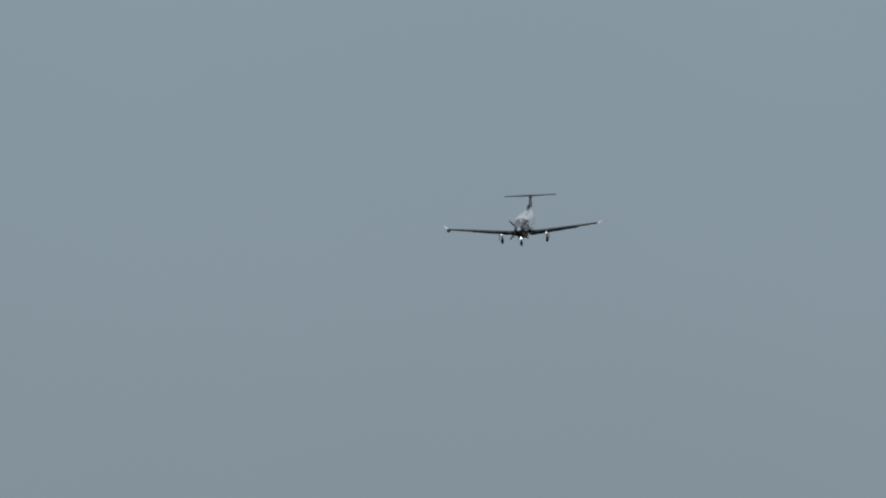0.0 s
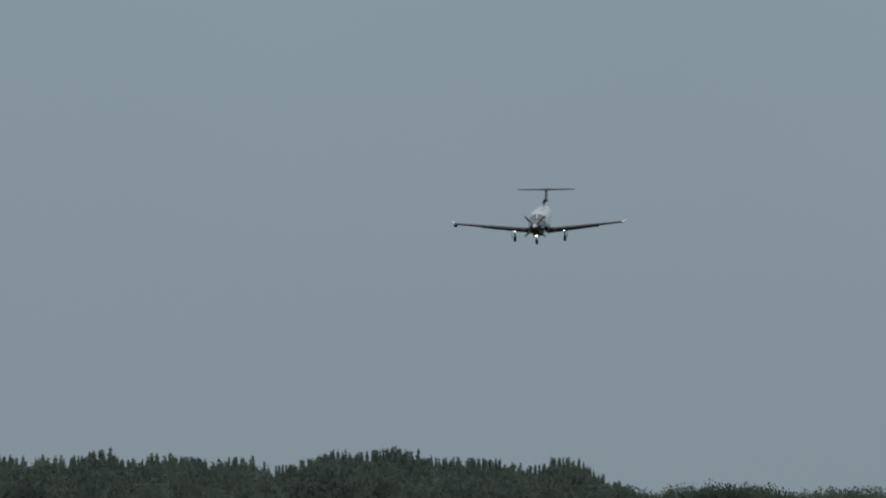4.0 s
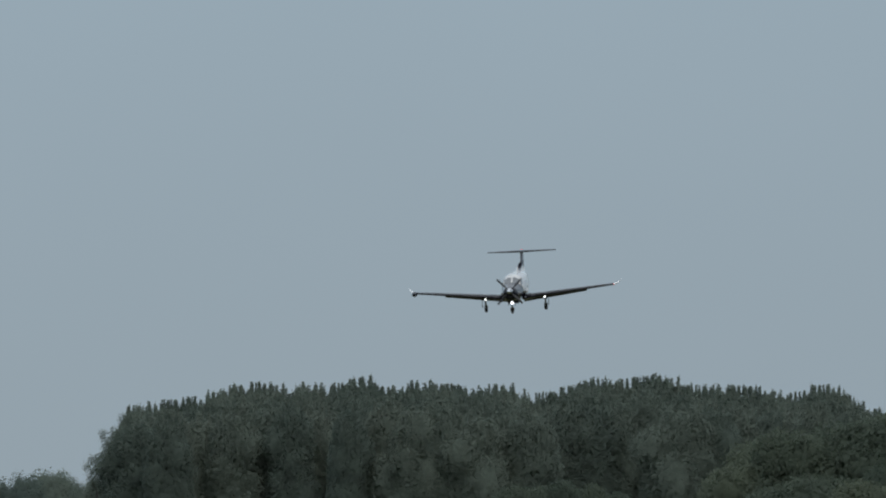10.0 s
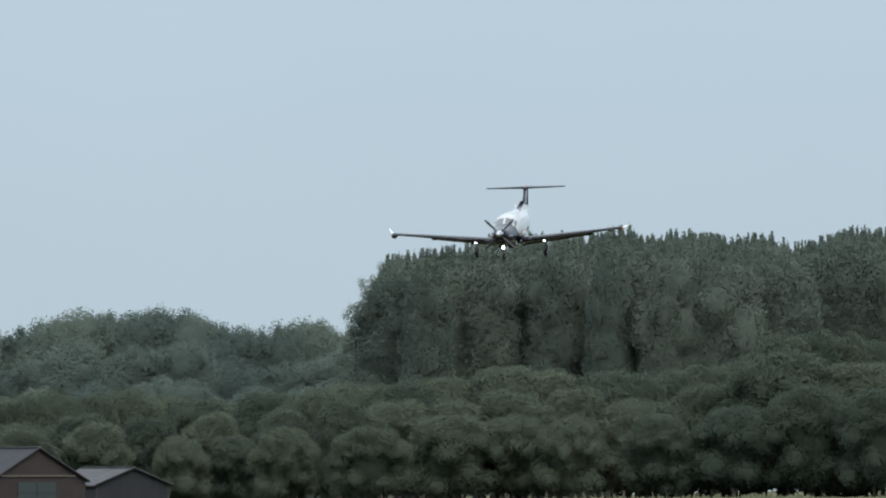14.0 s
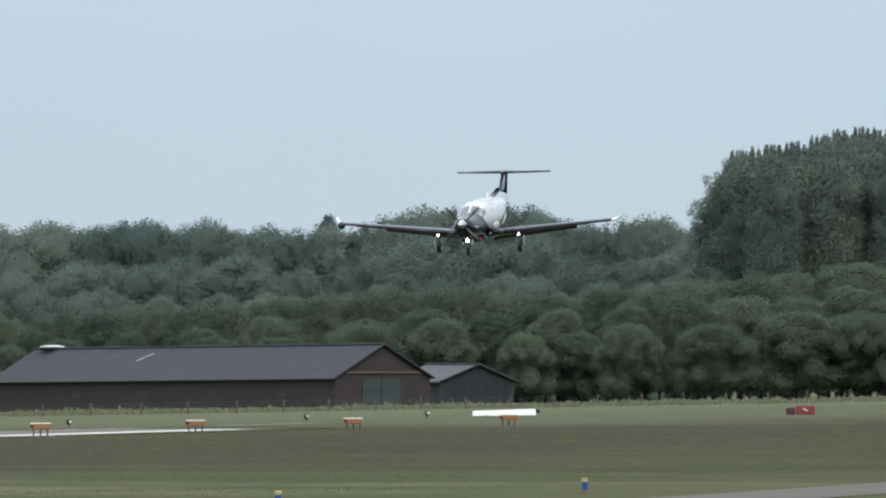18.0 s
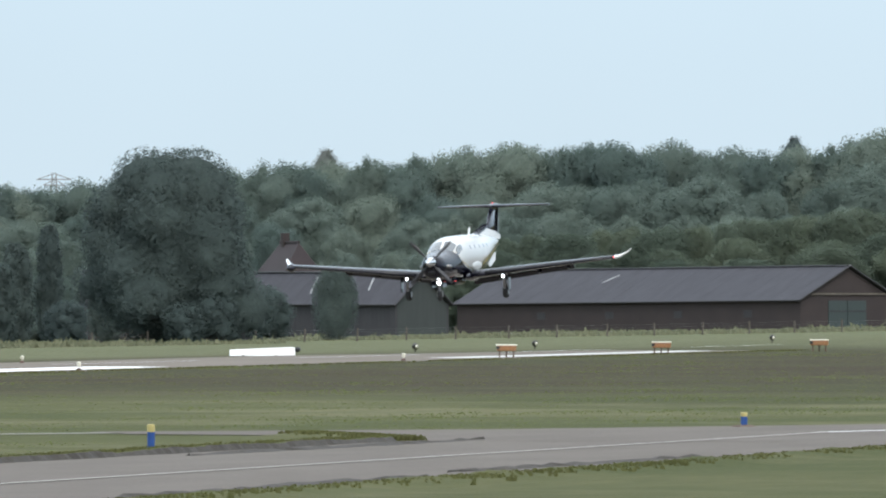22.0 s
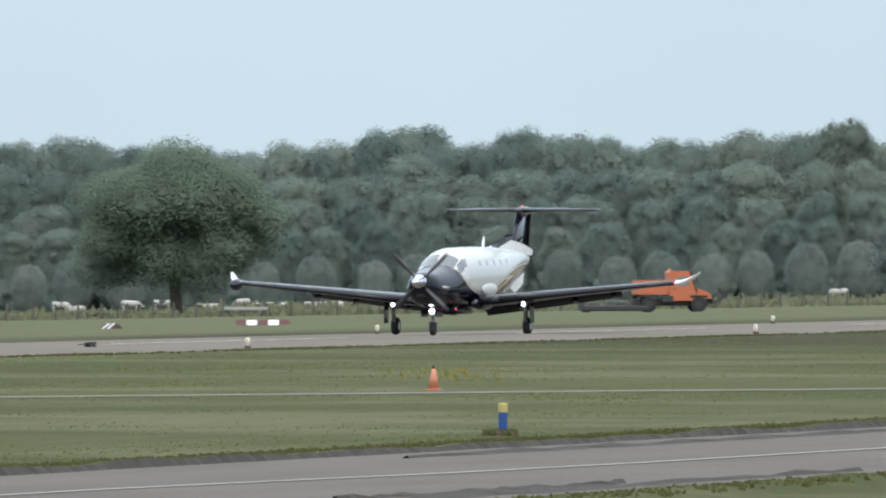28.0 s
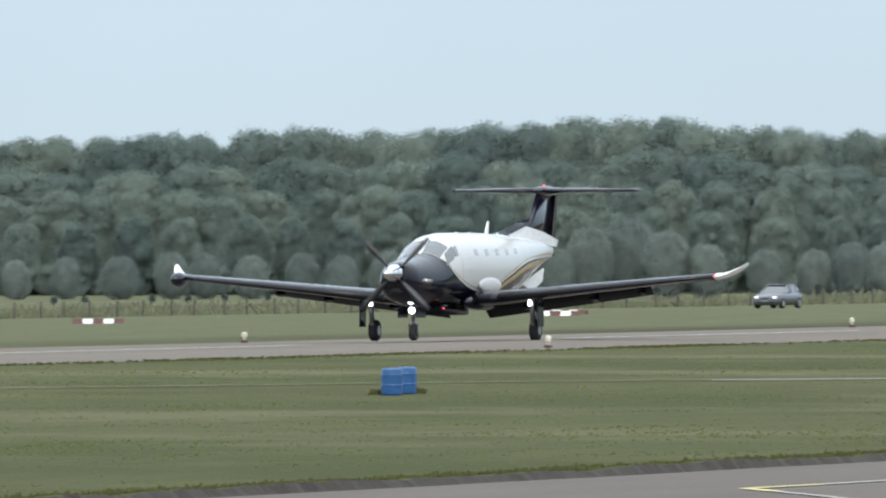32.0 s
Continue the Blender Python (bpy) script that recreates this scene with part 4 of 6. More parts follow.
def soil_crack(name, x0, y0, x1, y1, seed):
    """A dark broken joint where weeds and soil have worked through the asphalt."""
    rng = random.Random(seed)
    bm = BM()
    n = 26
    prev = None
    for i in range(n + 1):
        t = i / n
        x, y = x0 + (x1 - x0) * t + rng.uniform(-0.08, 0.08), y0 + (y1 - y0) * t
        w, h = rng.uniform(0.05, 0.28) * (0.3 + math.sin(math.pi * t)), rng.uniform(0.015, 0.07)
        ring = [bm.verts.new(p) for p in ((x - w, y, 0.013), (x, y, 0.016 + h), (x + w, y, 0.013))]
        if prev:
            for k in range(2):
                bm.faces.new((prev[k], prev[k + 1], ring[k + 1], ring[k]))
        prev = ring
    bmesh.ops.recalc_face_normals(bm, faces=bm.faces)
    return part(name, bm, SOIL_AND_SHADE, taxiway, "dark weedy joint in the asphalt")


for k, (a, b, c, d) in enumerate(((-59.3, 225, -59.2, 262), (-50.2, 170, -49.9, 215), (-49.4, 236, -49.3, 262), (-59.6, 292, -59.4, 322), (-50.0, 268, -49.6, 292), (-51.0, 190, -50.6, 204))):
    soil_crack("weedy_joint", a, b, c, d, k)


# ---- small things of the airfield ----
def copies(proto, spots):
    """Stands the first at its spot and copies it to the rest; spots are x, y, turn."""
    made = []
    for i, (x, y, turn) in enumerate(spots):
        m = Matrix.Translation((x, y, ground_z(x))) @ Matrix.Rotation(turn, 4, "Z")
        if i == 0:
            proto.matrix_basis = m
            made.append(proto)
        else:
            made.append(copy_thing(proto, m))
    return made


ORIGIN = Matrix.Identity(4)
BLUE = plain("blue_plastic", (0.012, 0.055, 0.21), 0.45)
YELLOW = plain("yellow_plastic", (0.38, 0.32, 0.12), 0.5)
ORANGE = plain("orange_plastic", (0.5, 0.19, 0.11), 0.55)
BLACK = plain("black_plastic", (0.015, 0.015, 0.016), 0.5)
CREAM = plain("cream_enamel", (0.56, 0.53, 0.43), 0.5)
WHITE_BOARD = surface("white_board", (0.52, 0.52, 0.5), (0.66, 0.66, 0.64), 1.5, 0.6, bump=0.1, fine=12.0)
RED_PAINT = plain("red_paint", (0.1800, 0.0263, 0.0225), 0.6)
DULL_RED = plain("dull_red_brown", (0.085, 0.036, 0.03), 0.8)
WOOD_POST = surface("weathered_post_wood", (0.05, 0.042, 0.034), (0.13, 0.11, 0.09), 3.0, 0.9, bump=0.4, fine=20.0)


def marker_post():
    t = empty("marker_post", ORIGIN, "blue taxiway marker post with a yellow cap on a soil mound", "marker post", "taxiway marker posts")
    part("sleeve", rod(BM(), (0, 0, 0.02), (0, 0, 0.40), 0.075, 0.075, 18), BLUE, t, "blue plastic sleeve")
    bm = rod(BM(), (0, 0, 0.40), (0, 0, 0.535), 0.08, 0.08, 18)
    rod(bm, (0, 0, 0.535), (0, 0, 0.555), 0.08, 0.06, 18)
    part("cap", bm, YELLOW, t, "yellow cap")
    bm = ball(BM(), (0, 0, 0), (0.34, 0.3, 0.09), 16)
    for v in bm.verts:
        v.co += Vector((random.uniform(-0.03, 0.03), random.uniform(-0.03, 0.03), random.uniform(-0.015, 0.02)))
    part("base", bm, surface("reddish_soil", (0.07, 0.048, 0.036), (0.12, 0.08, 0.058), 6.0, 0.95, bump=0.4, fine=25.0), t, "reddish soil at the foot")
    return t


posts = copies(marker_post(), [(*polar(12.794, 191.6), 0.3), (*polar(14.392, 258.5), 1.1), (*polar(11.684, 305.0), 2.0), (*polar(9.475, 355.1), 0.7), (*polar(8.741, 284.4), 1.6), (*polar(8.333, 388), 0.9), (*polar(7.03, 468), 0.4)])
posts[3].scale.z, posts[5].scale.z = 0.62, 0.68    # these stand deeper in the turf



def traffic_cone():
    t = empty("traffic_cone", Matrix.Translation((*polar(14.65, 331), 0)), "faded orange traffic cone with a black tip", "traffic cone")
    part("base", box(BM(), (0, 0, 0.02), (0.3, 0.3, 0.04), bevel=0.012), ORANGE, t)
    part("body", rod(BM(), (0, 0, 0.04), (0, 0, 0.47), 0.125, 0.035, 20), ORANGE, t, "", True)
    part("tip", rod(BM(), (0, 0, 0.47), (0, 0, 0.55), 0.034, 0.024, 16), BLACK, t, "black tip", True)


traffic_cone()


def drum():
    t = empty("plastic_drum", ORIGIN, "short blue plastic drum standing in the grass", "drum", "blue drums")
    bm = BM()
    prof = [(0.0, 0.185), (0.03, 0.2), (0.17, 0.205), (0.19, 0.212), (0.21, 0.205), (0.36, 0.205), (0.38, 0.212), (0.40, 0.205), (0.48, 0.195), (0.50, 0.18)]
    loft(bm, [[Vector((r * math.cos(a), r * math.sin(a), z)) for a in [k * math.pi / 12 for k in range(24)]] for z, r in prof])
    part("body", bm, plain("washed_blue_plastic", (0.02, 0.085, 0.23), 0.35), t)
    part("lid", rod(BM(), (0, 0, 0.495), (0, 0, 0.515), 0.185, 0.18, 24), plain("pale_blue_plastic", (0.10, 0.2, 0.36), 0.4), t, "lighter blue lid")
    for s in (1, -1):
        part("bung", rod(BM(), (s * 0.1, 0, 0.515), (s * 0.1, 0, 0.53), 0.03, 0.03, 12), BLACK, t)
    return t


copies(drum(), [(*polar(18.387, 288.3), 0.2), (*polar(18.335, 290.6), 1.2)])


def edge_light():
    t = empty("runway_edge_light", ORIGIN, "small cream runway edge light on a brown base", "runway light", "runway edge lights")
    part("base", box(BM(), (0, 0, 0.04), (0.17, 0.17, 0.08), bevel=0.02), DULL_RED, t, "brown base")
    part("stem", rod(BM(), (0, 0, 0.1), (0, 0, 0.2), 0.04, 0.04, 10), CREAM, t)
    part("lamp_head", ball(rod(BM(), (0, 0, 0.17), (0, 0, 0.25), 0.075, 0.075, 14), (0, 0, 0.25), (0.075, 0.075, 0.075), 12), CREAM, t, "cream domed lamp head")
    return t


copies(edge_light(), [(*polar(a, 118.0 / math.sin(radians(a))), 0.0) for a in (17.805, 15.342, 13.45, 11.952, 10.743)] + [(*polar(a, 139.0 / math.sin(radians(a))), 0.0) for a in (18.937, 16.674, 14.86, 13.386, 12.164)])


def threshold_light():
    t = empty("threshold_light", ORIGIN, "dark round runway light with a white face", "runway light", "threshold lights")
    part("stem", rod(BM(), (0, 0, 0), (0, 0, 0.22), 0.03, 0.03, 8), BLACK, t)
    part("head", ball(BM(), (0, 0, 0.3), (0.16, 0.16, 0.16), 12), BLACK, t, "", True)
    part("face", ball(BM(), (0.08, -0.1, 0.28), (0.08, 0.08, 0.09), 10), CREAM, t, "pale lens", True)
    return t


copies(threshold_light(), [(*polar(a, 140.0 / math.sin(radians(a))), 0.0) for a in (10.70, 10.254, 9.37, 8.92)])


def papi_unit():
    t = empty("approach_light_unit", ORIGIN, "orange and white approach slope light box on short legs", "approach light", "approach slope lights")
    part("housing", box(BM(), (0, 0, 0.40), (0.84, 0.62, 0.22), bevel=0.03), plain("orange_housing", (0.27, 0.125, 0.05), 0.5), t, "orange housing")
    part("cover", box(BM(), (0, 0.0, 0.535), (0.88, 0.66, 0.05), bevel=0.015), plain("pale_cover", (0.74, 0.7, 0.58), 0.5), t, "pale top cover")
    part("lens_hood", box(BM(), (-0.36, -0.33, 0.42), (0.14, 0.06, 0.12), bevel=0.01), BLACK, t)
    for x, y in ((-0.3, -0.2), (0.0, 0.2), (0.3, -0.2)):
        part("leg", rod(BM(), (x, y, 0), (x, y, 0.3), 0.032, 0.032, 8), plain("brown_leg_paint", (0.09, 0.045, 0.025), 0.6), t)
    return t


copies(papi_unit(), [(*polar(a, d), radians(a)) for a, d in ((10.36, 657.6), (9.783, 686.1), (9.195, 710.0), (8.616, 750.9))])


def wedge_board(name, deg, d, width):
    x, y = polar(deg, d)
    t = empty(name, Matrix.Translation((x, y, ground_z(x))) @ Matrix.Rotation(radians(deg + 4), 4, "Z"), "long low white marker board beside the runway", "marker board", "white marker boards")
    bm = BM()
    loft(bm, [[Vector((u, -0.35, 0)), Vector((u, -0.10, h)), Vector((u, 0.10, h)), Vector((u, 0.35, 0))] for u, h in ((-width / 2, 0.30), (width / 2 - 0.15, 0.42), (width / 2, 0.40))])
    part("board", bm, WHITE_BOARD, t)
    part("end_lamp", ball(BM(), (width / 2 + 0.14, 0, 0.3), (0.14, 0.14, 0.14), 10), BLACK, t, "black end lamp", True)
    for u in (-0.3, 0.2):
        part("foot", box(BM(), (u * width, 0, 0.02), (0.1, 0.9, 0.05)), WOOD_POST, t)


wedge_board("marker_board", 11.27, 732, 3.1)
wedge_board("marker_board", 8.633, 953, 3.9)


def boundary_marker():
    t = empty("boundary_marker", ORIGIN, "low red and white striped boundary marker", "boundary marker", "boundary markers")
    for i in range(5):
        bm = prism(BM(), [(-0.3, 0), (0.3, 0), (0.0, 0.26)], 0.52, Matrix.Translation((-1.08 + i * 0.54, 0, 0)) @ Matrix.Rotation(radians(90), 4, "Z"))
        part("segment", bm, DULL_RED if i % 2 == 0 else WHITE_BOARD, t, "dull red segment" if i % 2 == 0 else "white segment")
    return t


copies(boundary_marker(), [(*polar(15.287, 765), radians(15)), (*polar(15.85, 738), radians(-62)), (*polar(17.779, 809), radians(18)), (*polar(19.481, 802), radians(19)), (*polar(17.742, 846), radians(-10))])


def red_marker():
    t = empty("marker_box", Matrix.Translation((*polar(7.528, 889), 0)) @ Matrix.Rotation(radians(8), 4, "Z"), "low red box marker with a thin mast beside the runway", "marker box")
    part("box", box(BM(), (0.25, 0, 0.26), (1.1, 0.6, 0.52), bevel=0.04), RED_PAINT, t, "red box")
    part("side_box", box(BM(), (-0.6, 0, 0.2), (0.5, 0.5, 0.4), bevel=0.04), plain("dark_maroon", (0.05, 0.015, 0.015), 0.7), t, "dark maroon side box")
    part("mast", rod(BM(), (0.45, 0.2, 0), (0.45, 0.2, 1.0), 0.02, 0.02, 8), STEEL0, t)
    part("panel_mark", box(BM(), (0.25, -0.303, 0.3), (0.3, 0.01, 0.08), Euler((0, 0.5, 0)).to_matrix()), WHITE_BOARD, t)


STEEL0 = plain("galvanised_steel", (0.3, 0.3, 0.3), 0.5, 0.6)
red_marker()


# ---- fences ----
def fence(name, a, b, spacing, height, label, braces=(), wob=0.2):
    ax, ay = a
    bx, by = b
    n = int(math.hypot(bx - ax, by - ay) / spacing)
    t = empty(name, Matrix.Translation((ax, ay, ground_z(ax))), label, "fence")
    rng = random.Random(name)
    me = mesh_of(rod(BM(), (0, 0, -0.2), (0, 0, height), 0.085, 0.075, 8), "post")
    me.materials.append(WOOD_POST)
    tops = []
    for i in range(n + 1):
        k = i / n
        x, y = ax + (bx - ax) * k - ax + rng.uniform(-wob, wob), ay + (by - ay) * k - ay
        z = ground_z(ax + (bx - ax) * k) - ground_z(ax)
        ob = new("post", me)
        ob.parent = t
        ob.matrix_basis = Matrix.Translation((x, y, z)) @ Euler((rng.uniform(-0.04, 0.04), rng.uniform(-0.05, 0.05), 0)).to_matrix().to_4x4()
        tops.append((x, y, z))
        if i in braces:
            ob2 = new("brace", me)
            ob2.parent = t
            ob2.matrix_basis = Matrix.Translation((x + 0.95, y, z - 0.1)) @ Euler((0, -0.72, 0)).to_matrix().to_4x4()
    for h in (0.45, 0.8, 1.05):
        bm = BM()
        for p, q in zip(tops, tops[1:]):
            rod(bm, (p[0], p[1], p[2] + h), (q[0], q[1], q[2] + h), 0.003, 0.003, 4)
        part("wire", bm, STEEL0, t)


fence("meadow_fence", polar(20.3, 1060), polar(12.95, 1190), 2.35, 1.15, "long meadow fence of weathered wooden posts with wire", (14, 62, 100, 104, 118))
fence("field_fence", polar(11.9, 1330), polar(6.9, 1560), 9.0, 1.2, "field fence of dark wooden posts before the barn")


def trestle():
    x, y = polar(15.35, 1125)
    t = empty("feed_trough", Matrix.Translation((x, y, ground_z(x))) @ Matrix.Rotation(radians(15), 4, "Z"), "long pale feed trough on splayed legs in the meadow", "trough")
    part("trough", box(BM(), (0, 0, 0.62), (3.2, 0.5, 0.22), bevel=0.03), plain("pale_grey_boards", (0.3, 0.3, 0.28), 0.8), t)
    for s in (1, -1):
        for k in (1, -1):
            part("leg", rod(BM(), (s * 1.5, 0, 0.75), (s * 1.5 + k * 0.45, 0, 0), 0.06, 0.06, 8), WOOD_POST, t)


trestle()


# ---- cattle ----
def hide_material():
    m, nt, b = nodes_of("cattle_hide")
    tc, n, r = nt.nodes.new("ShaderNodeTexCoord"), nt.nodes.new("ShaderNodeTexNoise"), nt.nodes.new("ShaderNodeValToRGB")
    oi = nt.nodes.new("ShaderNodeObjectInfo")
    n.noise_dimensions = "4D"
    n.inputs["Scale"].default_value = 1.1
    k = nt.nodes.new("ShaderNodeMath")
    k.operation = "MULTIPLY"
    k.inputs[1].default_value = 37.0
    nt.links.new(oi.outputs["Random"], k.inputs[0])
    nt.links.new(k.outputs[0], n.inputs["W"])
    set_ramp(r, [(0.36, (0.035, 0.03, 0.028)), (0.44, (0.36, 0.345, 0.315)), (1.0, (0.44, 0.42, 0.385))])
    nt.links.new(tc.outputs["Object"], n.inputs["Vector"])
    nt.links.new(n.outputs["Fac"], r.inputs[0])
    nt.links.new(r.outputs[0], b.inputs["Base Color"])
    b.inputs["Roughness"].default_value = 0.9
    return m


HIDE = hide_material()


def cow(lying=False):
    t = empty("cow", ORIGIN, "pale cow lying in the meadow" if lying else "pale dappled cow grazing in the meadow", "cow", "grazing cattle")
    z = 0.45 if lying else 1.0
    bm = BM()
    loft(bm, [[Vector((x, w * math.cos(a), z + dz + h * math.sin(a))) for a in [k * math.pi / 6 for k in range(12)]] for x, w, h, dz in ((1.0, 0.12, 0.2, 0.05), (0.8, 0.27, 0.34, 0.0), (0.2, 0.36, 0.4, -0.04), (-0.5, 0.35, 0.4, -0.02), (-0.95, 0.27, 0.33, 0.06), (-1.1, 0.1, 0.15, 0.12))])
    part("body", bm, HIDE, t, "", True)
    hz = z - 0.35 if not lying else z + 0.25
    part("neck", rod(BM(), (0.9, 0, z + 0.1), (1.35, 0, hz + 0.1), 0.2, 0.14, 10), HIDE, t, "", True)
    bm = ball(BM(), (1.52, 0, hz), (0.27, 0.13, 0.14), 10)
    part("head", bm, HIDE, t, "", True)
    for s in (1, -1):
        part("ear", ball(BM(), (1.38, s * 0.19, hz + 0.1), (0.05, 0.1, 0.05), 6), HIDE, t)
        for x in (0.75, -0.85):
            if lying:
                part("leg", rod(BM(), (x, s * 0.28, 0.3), (x + 0.35, s * 0.42, 0.07), 0.1, 0.06, 8), HIDE, t)
            else:
                part("leg", rod(BM(), (x, s * 0.2, 0.85), (x, s * 0.2, 0.0), 0.12, 0.06, 8), HIDE, t)
    part("tail", rod(BM(), (-1.1, 0, z + 0.2), (-1.18, 0, z - 0.45), 0.03, 0.04, 6), HIDE, t)
    return t


rng_c = random.Random(11)
HERD = (15.36, 14.77, 14.68, 15.78, 15.66, 14.39, 13.14, 16.04)
RESTING = (15.48, 15.34, 15.22, 15.10, 15.0, 14.87, 14.6, 14.49, 14.33, 14.28, 14.13, 15.98)
herd, resting = ([(*polar(deg, rng_c.uniform(1880, 1950)), rng_c.choice((0.25, 3.3, 0.6, 2.8)) + rng_c.uniform(-0.3, 0.3)) for deg in spots] for spots in (HERD, RESTING))
copies(cow(), herd)
copies(cow(True), resting)


# ---- farm buildings ----
PALE_SHEET = plain("weathered_rooflight", (0.3, 0.31, 0.31), 0.6)
BRICK = surface("old_brick", (0.0218, 0.0163, 0.0160), (0.0416, 0.0300, 0.0279), 0.5, 0.9, bump=0.3, fine=7.0)
DARK_BOARD = surface("tarred_boards", (0.020, 0.020, 0.023), (0.043, 0.041, 0.043), 0.6, 0.85, bump=0.3, fine=6.0, stretch=(4, 4, 0.4))
ROOF_GREY = surface("grey_fibre_cement", (0.0342, 0.0342, 0.0394), (0.0536, 0.0536, 0.0622), 0.35, 0.85, bump=0.25, fine=5.0, stretch=(1, 3, 1), spec=0.2)
ROOF_PALE = surface("pale_roof_sheet", (0.0624, 0.0643, 0.0679), (0.0991, 0.0998, 0.1040), 0.4, 0.8, bump=0.2, fine=5.0, spec=0.2)
TILE_RED = surface("red_brown_tiles", (0.0173, 0.0121, 0.0137), (0.0287, 0.0187, 0.0199), 0.7, 0.85, bump=0.3, fine=8.0)
# near-black colour stands in for the shade inside the shed's open front
OPENING_SHADE = surface("shed_opening_shade", (0.012, 0.013, 0.015), (0.025, 0.026, 0.03), 0.6, 0.9, bump=0.2, fine=6.0, stretch=(4, 4, 0.4))
GREEN_DOOR = surface("faded_green_door", (0.0209, 0.0324, 0.0317), (0.0317, 0.0446, 0.0432), 0.8, 0.7, bump=0.2, fine=8.0, stretch=(4, 4, 0.4))
PALE_TRIM = plain("pale_trim", (0.2, 0.19, 0.19), 0.7)
GREEN_WALL = surface("grey_green_boarding", (0.0255, 0.0315, 0.0300), (0.0405, 0.0465, 0.0442), 0.6, 0.85, bump=0.2, fine=7.0, stretch=(4, 4, 0.4))


def barn(name, m, w, l, eave, ridge, side_mat, gable_mat, roof_mat, label, doors=True, lights=(), over=0.35):
    """A gabled building: local x runs along the gable, y along the length; the corner at the origin is nearest."""
    t = empty(name, m, label, "barn" if name == "barn" else "farm building")
    th = 0.3
    for x in (th / 2, w - th / 2):
        part("side_wall", box(BM(), (x, l / 2, eave / 2 - 0.6), (th, l, eave + 1.2)), side_mat, t, "long dark side wall")
    for y in (th / 2, l - th / 2):
        bm = BM()
        prism(bm, [(th, -1.2), (w - th, -1.2), (w - th, eave), (w / 2, ridge - 0.12), (th, eave)], th, Matrix.Translation((0, y, 0)))
        part("gable_wall", bm, gable_mat, t, "brick gable wall" if gable_mat is BRICK else "dark gable wall")
    for s in (0, 1):
        def rp(u, v, d=0.0):
            # u along the slope from eave to ridge, v along the length
            x = (-over + (w / 2 + over) * u) if s == 0 else (w + over - (w / 2 + over) * u)
            z = eave - over * (ridge - eave) / (w / 2) + (ridge - eave) * (1 + 2 * over / w) * u
            return Vector((x, v, z + 0.12 + d))
        n = max(6, int(l / 2.4))
        for i in range(n):
            v0, v1 = -over + (l + 2 * over) * i / n, -over + (l + 2 * over) * (i + 1) / n - 0.03
            jig = (i % 3) * 0.003
            bm = BM()
            loft(bm, [[rp(0, v0, jig), rp(1, v0, jig), rp(1, v1, jig), rp(0, v1, jig)], [rp(0, v0, -0.1), rp(1, v0, -0.1), rp(1, v1, -0.1), rp(0, v1, -0.1)]])
            part("roof_sheet", bm, roof_mat, t)
        if s == 0:
            for u0, u1, v, dv in lights:
                bm = BM()
                loft(bm, [[rp(u0, v, 0.05), rp(u1, v - dv, 0.05), rp(u1, v - dv + 0.2, 0.05), rp(u0, v + 0.2, 0.05)], [rp(u0, v, 0.0), rp(u1, v - dv, 0.0), rp(u1, v - dv + 0.2, 0.0), rp(u0, v + 0.2, 0.0)]])
                part("rooflight", bm, PALE_SHEET, t, "pale translucent rooflight strip")
    part("ridge_cap", box(BM(), (w / 2, l / 2, ridge + 0.17), (0.55, l + 2 * over, 0.14), bevel=0.04), ROOF_PALE, t, "pale ridge capping")
    for s in (1, -1):
        k = (ridge - eave) / (w / 2)
        a = Vector((w / 2, -over - 0.04, ridge + 0.1))
        b = Vector((w / 2 + s * (w / 2 + over), -over - 0.04, eave - over * k + 0.1))
        part("barge_board", rod(BM(), a, b, 0.09, 0.09, 4), DARK_BOARD, t)
    part("gutter", rod(BM(), (-over - 0.05, -over, eave - 0.15), (-over - 0.05, l + over, eave - 0.15), 0.1, 0.1, 8), DARK_BOARD, t)
    if doors:
        part("gable_beam", box(BM(), (w / 2, -0.08, eave + 0.55), (w * 0.78, 0.16, 0.22), bevel=0.02), WOOD_POST, t, "weathered beam across the gable")
        for i in (0, 1):
            d = part("barn_door", box(BM(), (w * (0.385 + 0.2 * i), -0.06, eave * 0.46), (w * 0.195, 0.1, eave * 0.98), bevel=0.02), GREEN_DOOR, t, "tall faded green sliding door")
            part("door_rail", box(BM(), (w * (0.385 + 0.2 * i), -0.13, eave * 0.62), (w * 0.19, 0.04, 0.12)), DARK_BOARD, d)
        for i in range(4):
            part("side_window", box(BM(), (-0.02, l * (0.15 + 0.2 * i), eave * 0.55), (0.06, 1.4, 0.8), bevel=0.02), DARK_BOARD, t)
    return t


def aligned(deg, d, a_deg):
    """A frame at a plan point whose x axis points to the camera's right, turned away by a_deg."""
    x, y = polar(deg, d)
    return Matrix.Translation((x, y, ground_z(x))) @ Matrix.Rotation(radians(deg + a_deg), 4, "Z")


big = aligned(9.265, 1690, 41.0) @ Euler((radians(-0.5), 0, 0)).to_matrix().to_4x4()
barn("barn", big, 14.0, 59.0, 3.5, 7.05, BRICK, BRICK, ROOF_GREY, "long low brick barn with a grey roof and green doors", lights=((0.58, 0.8, 38.1, 1.0),))
part("roof_tarp", ball(BM(), (0, 0, 0), (1.5, 1.4, 0.24), 16), plain("weathered_tarpaulin", (0.42, 0.42, 0.41), 0.7), None).matrix_world = big @ Matrix.Translation((7.0, 56.6, 7.35))
tagged(bpy.data.objects["roof_tarp"], "pale tarpaulin bundle lying on the barn roof", "tarpaulin")
barn("shed", aligned(8.87, 1722, 30.0), 9.5, 11.0, 2.9, 4.7, DARK_BOARD, OPENING_SHADE, ROOF_PALE, "open dark shed with a pale sheet roof", False)
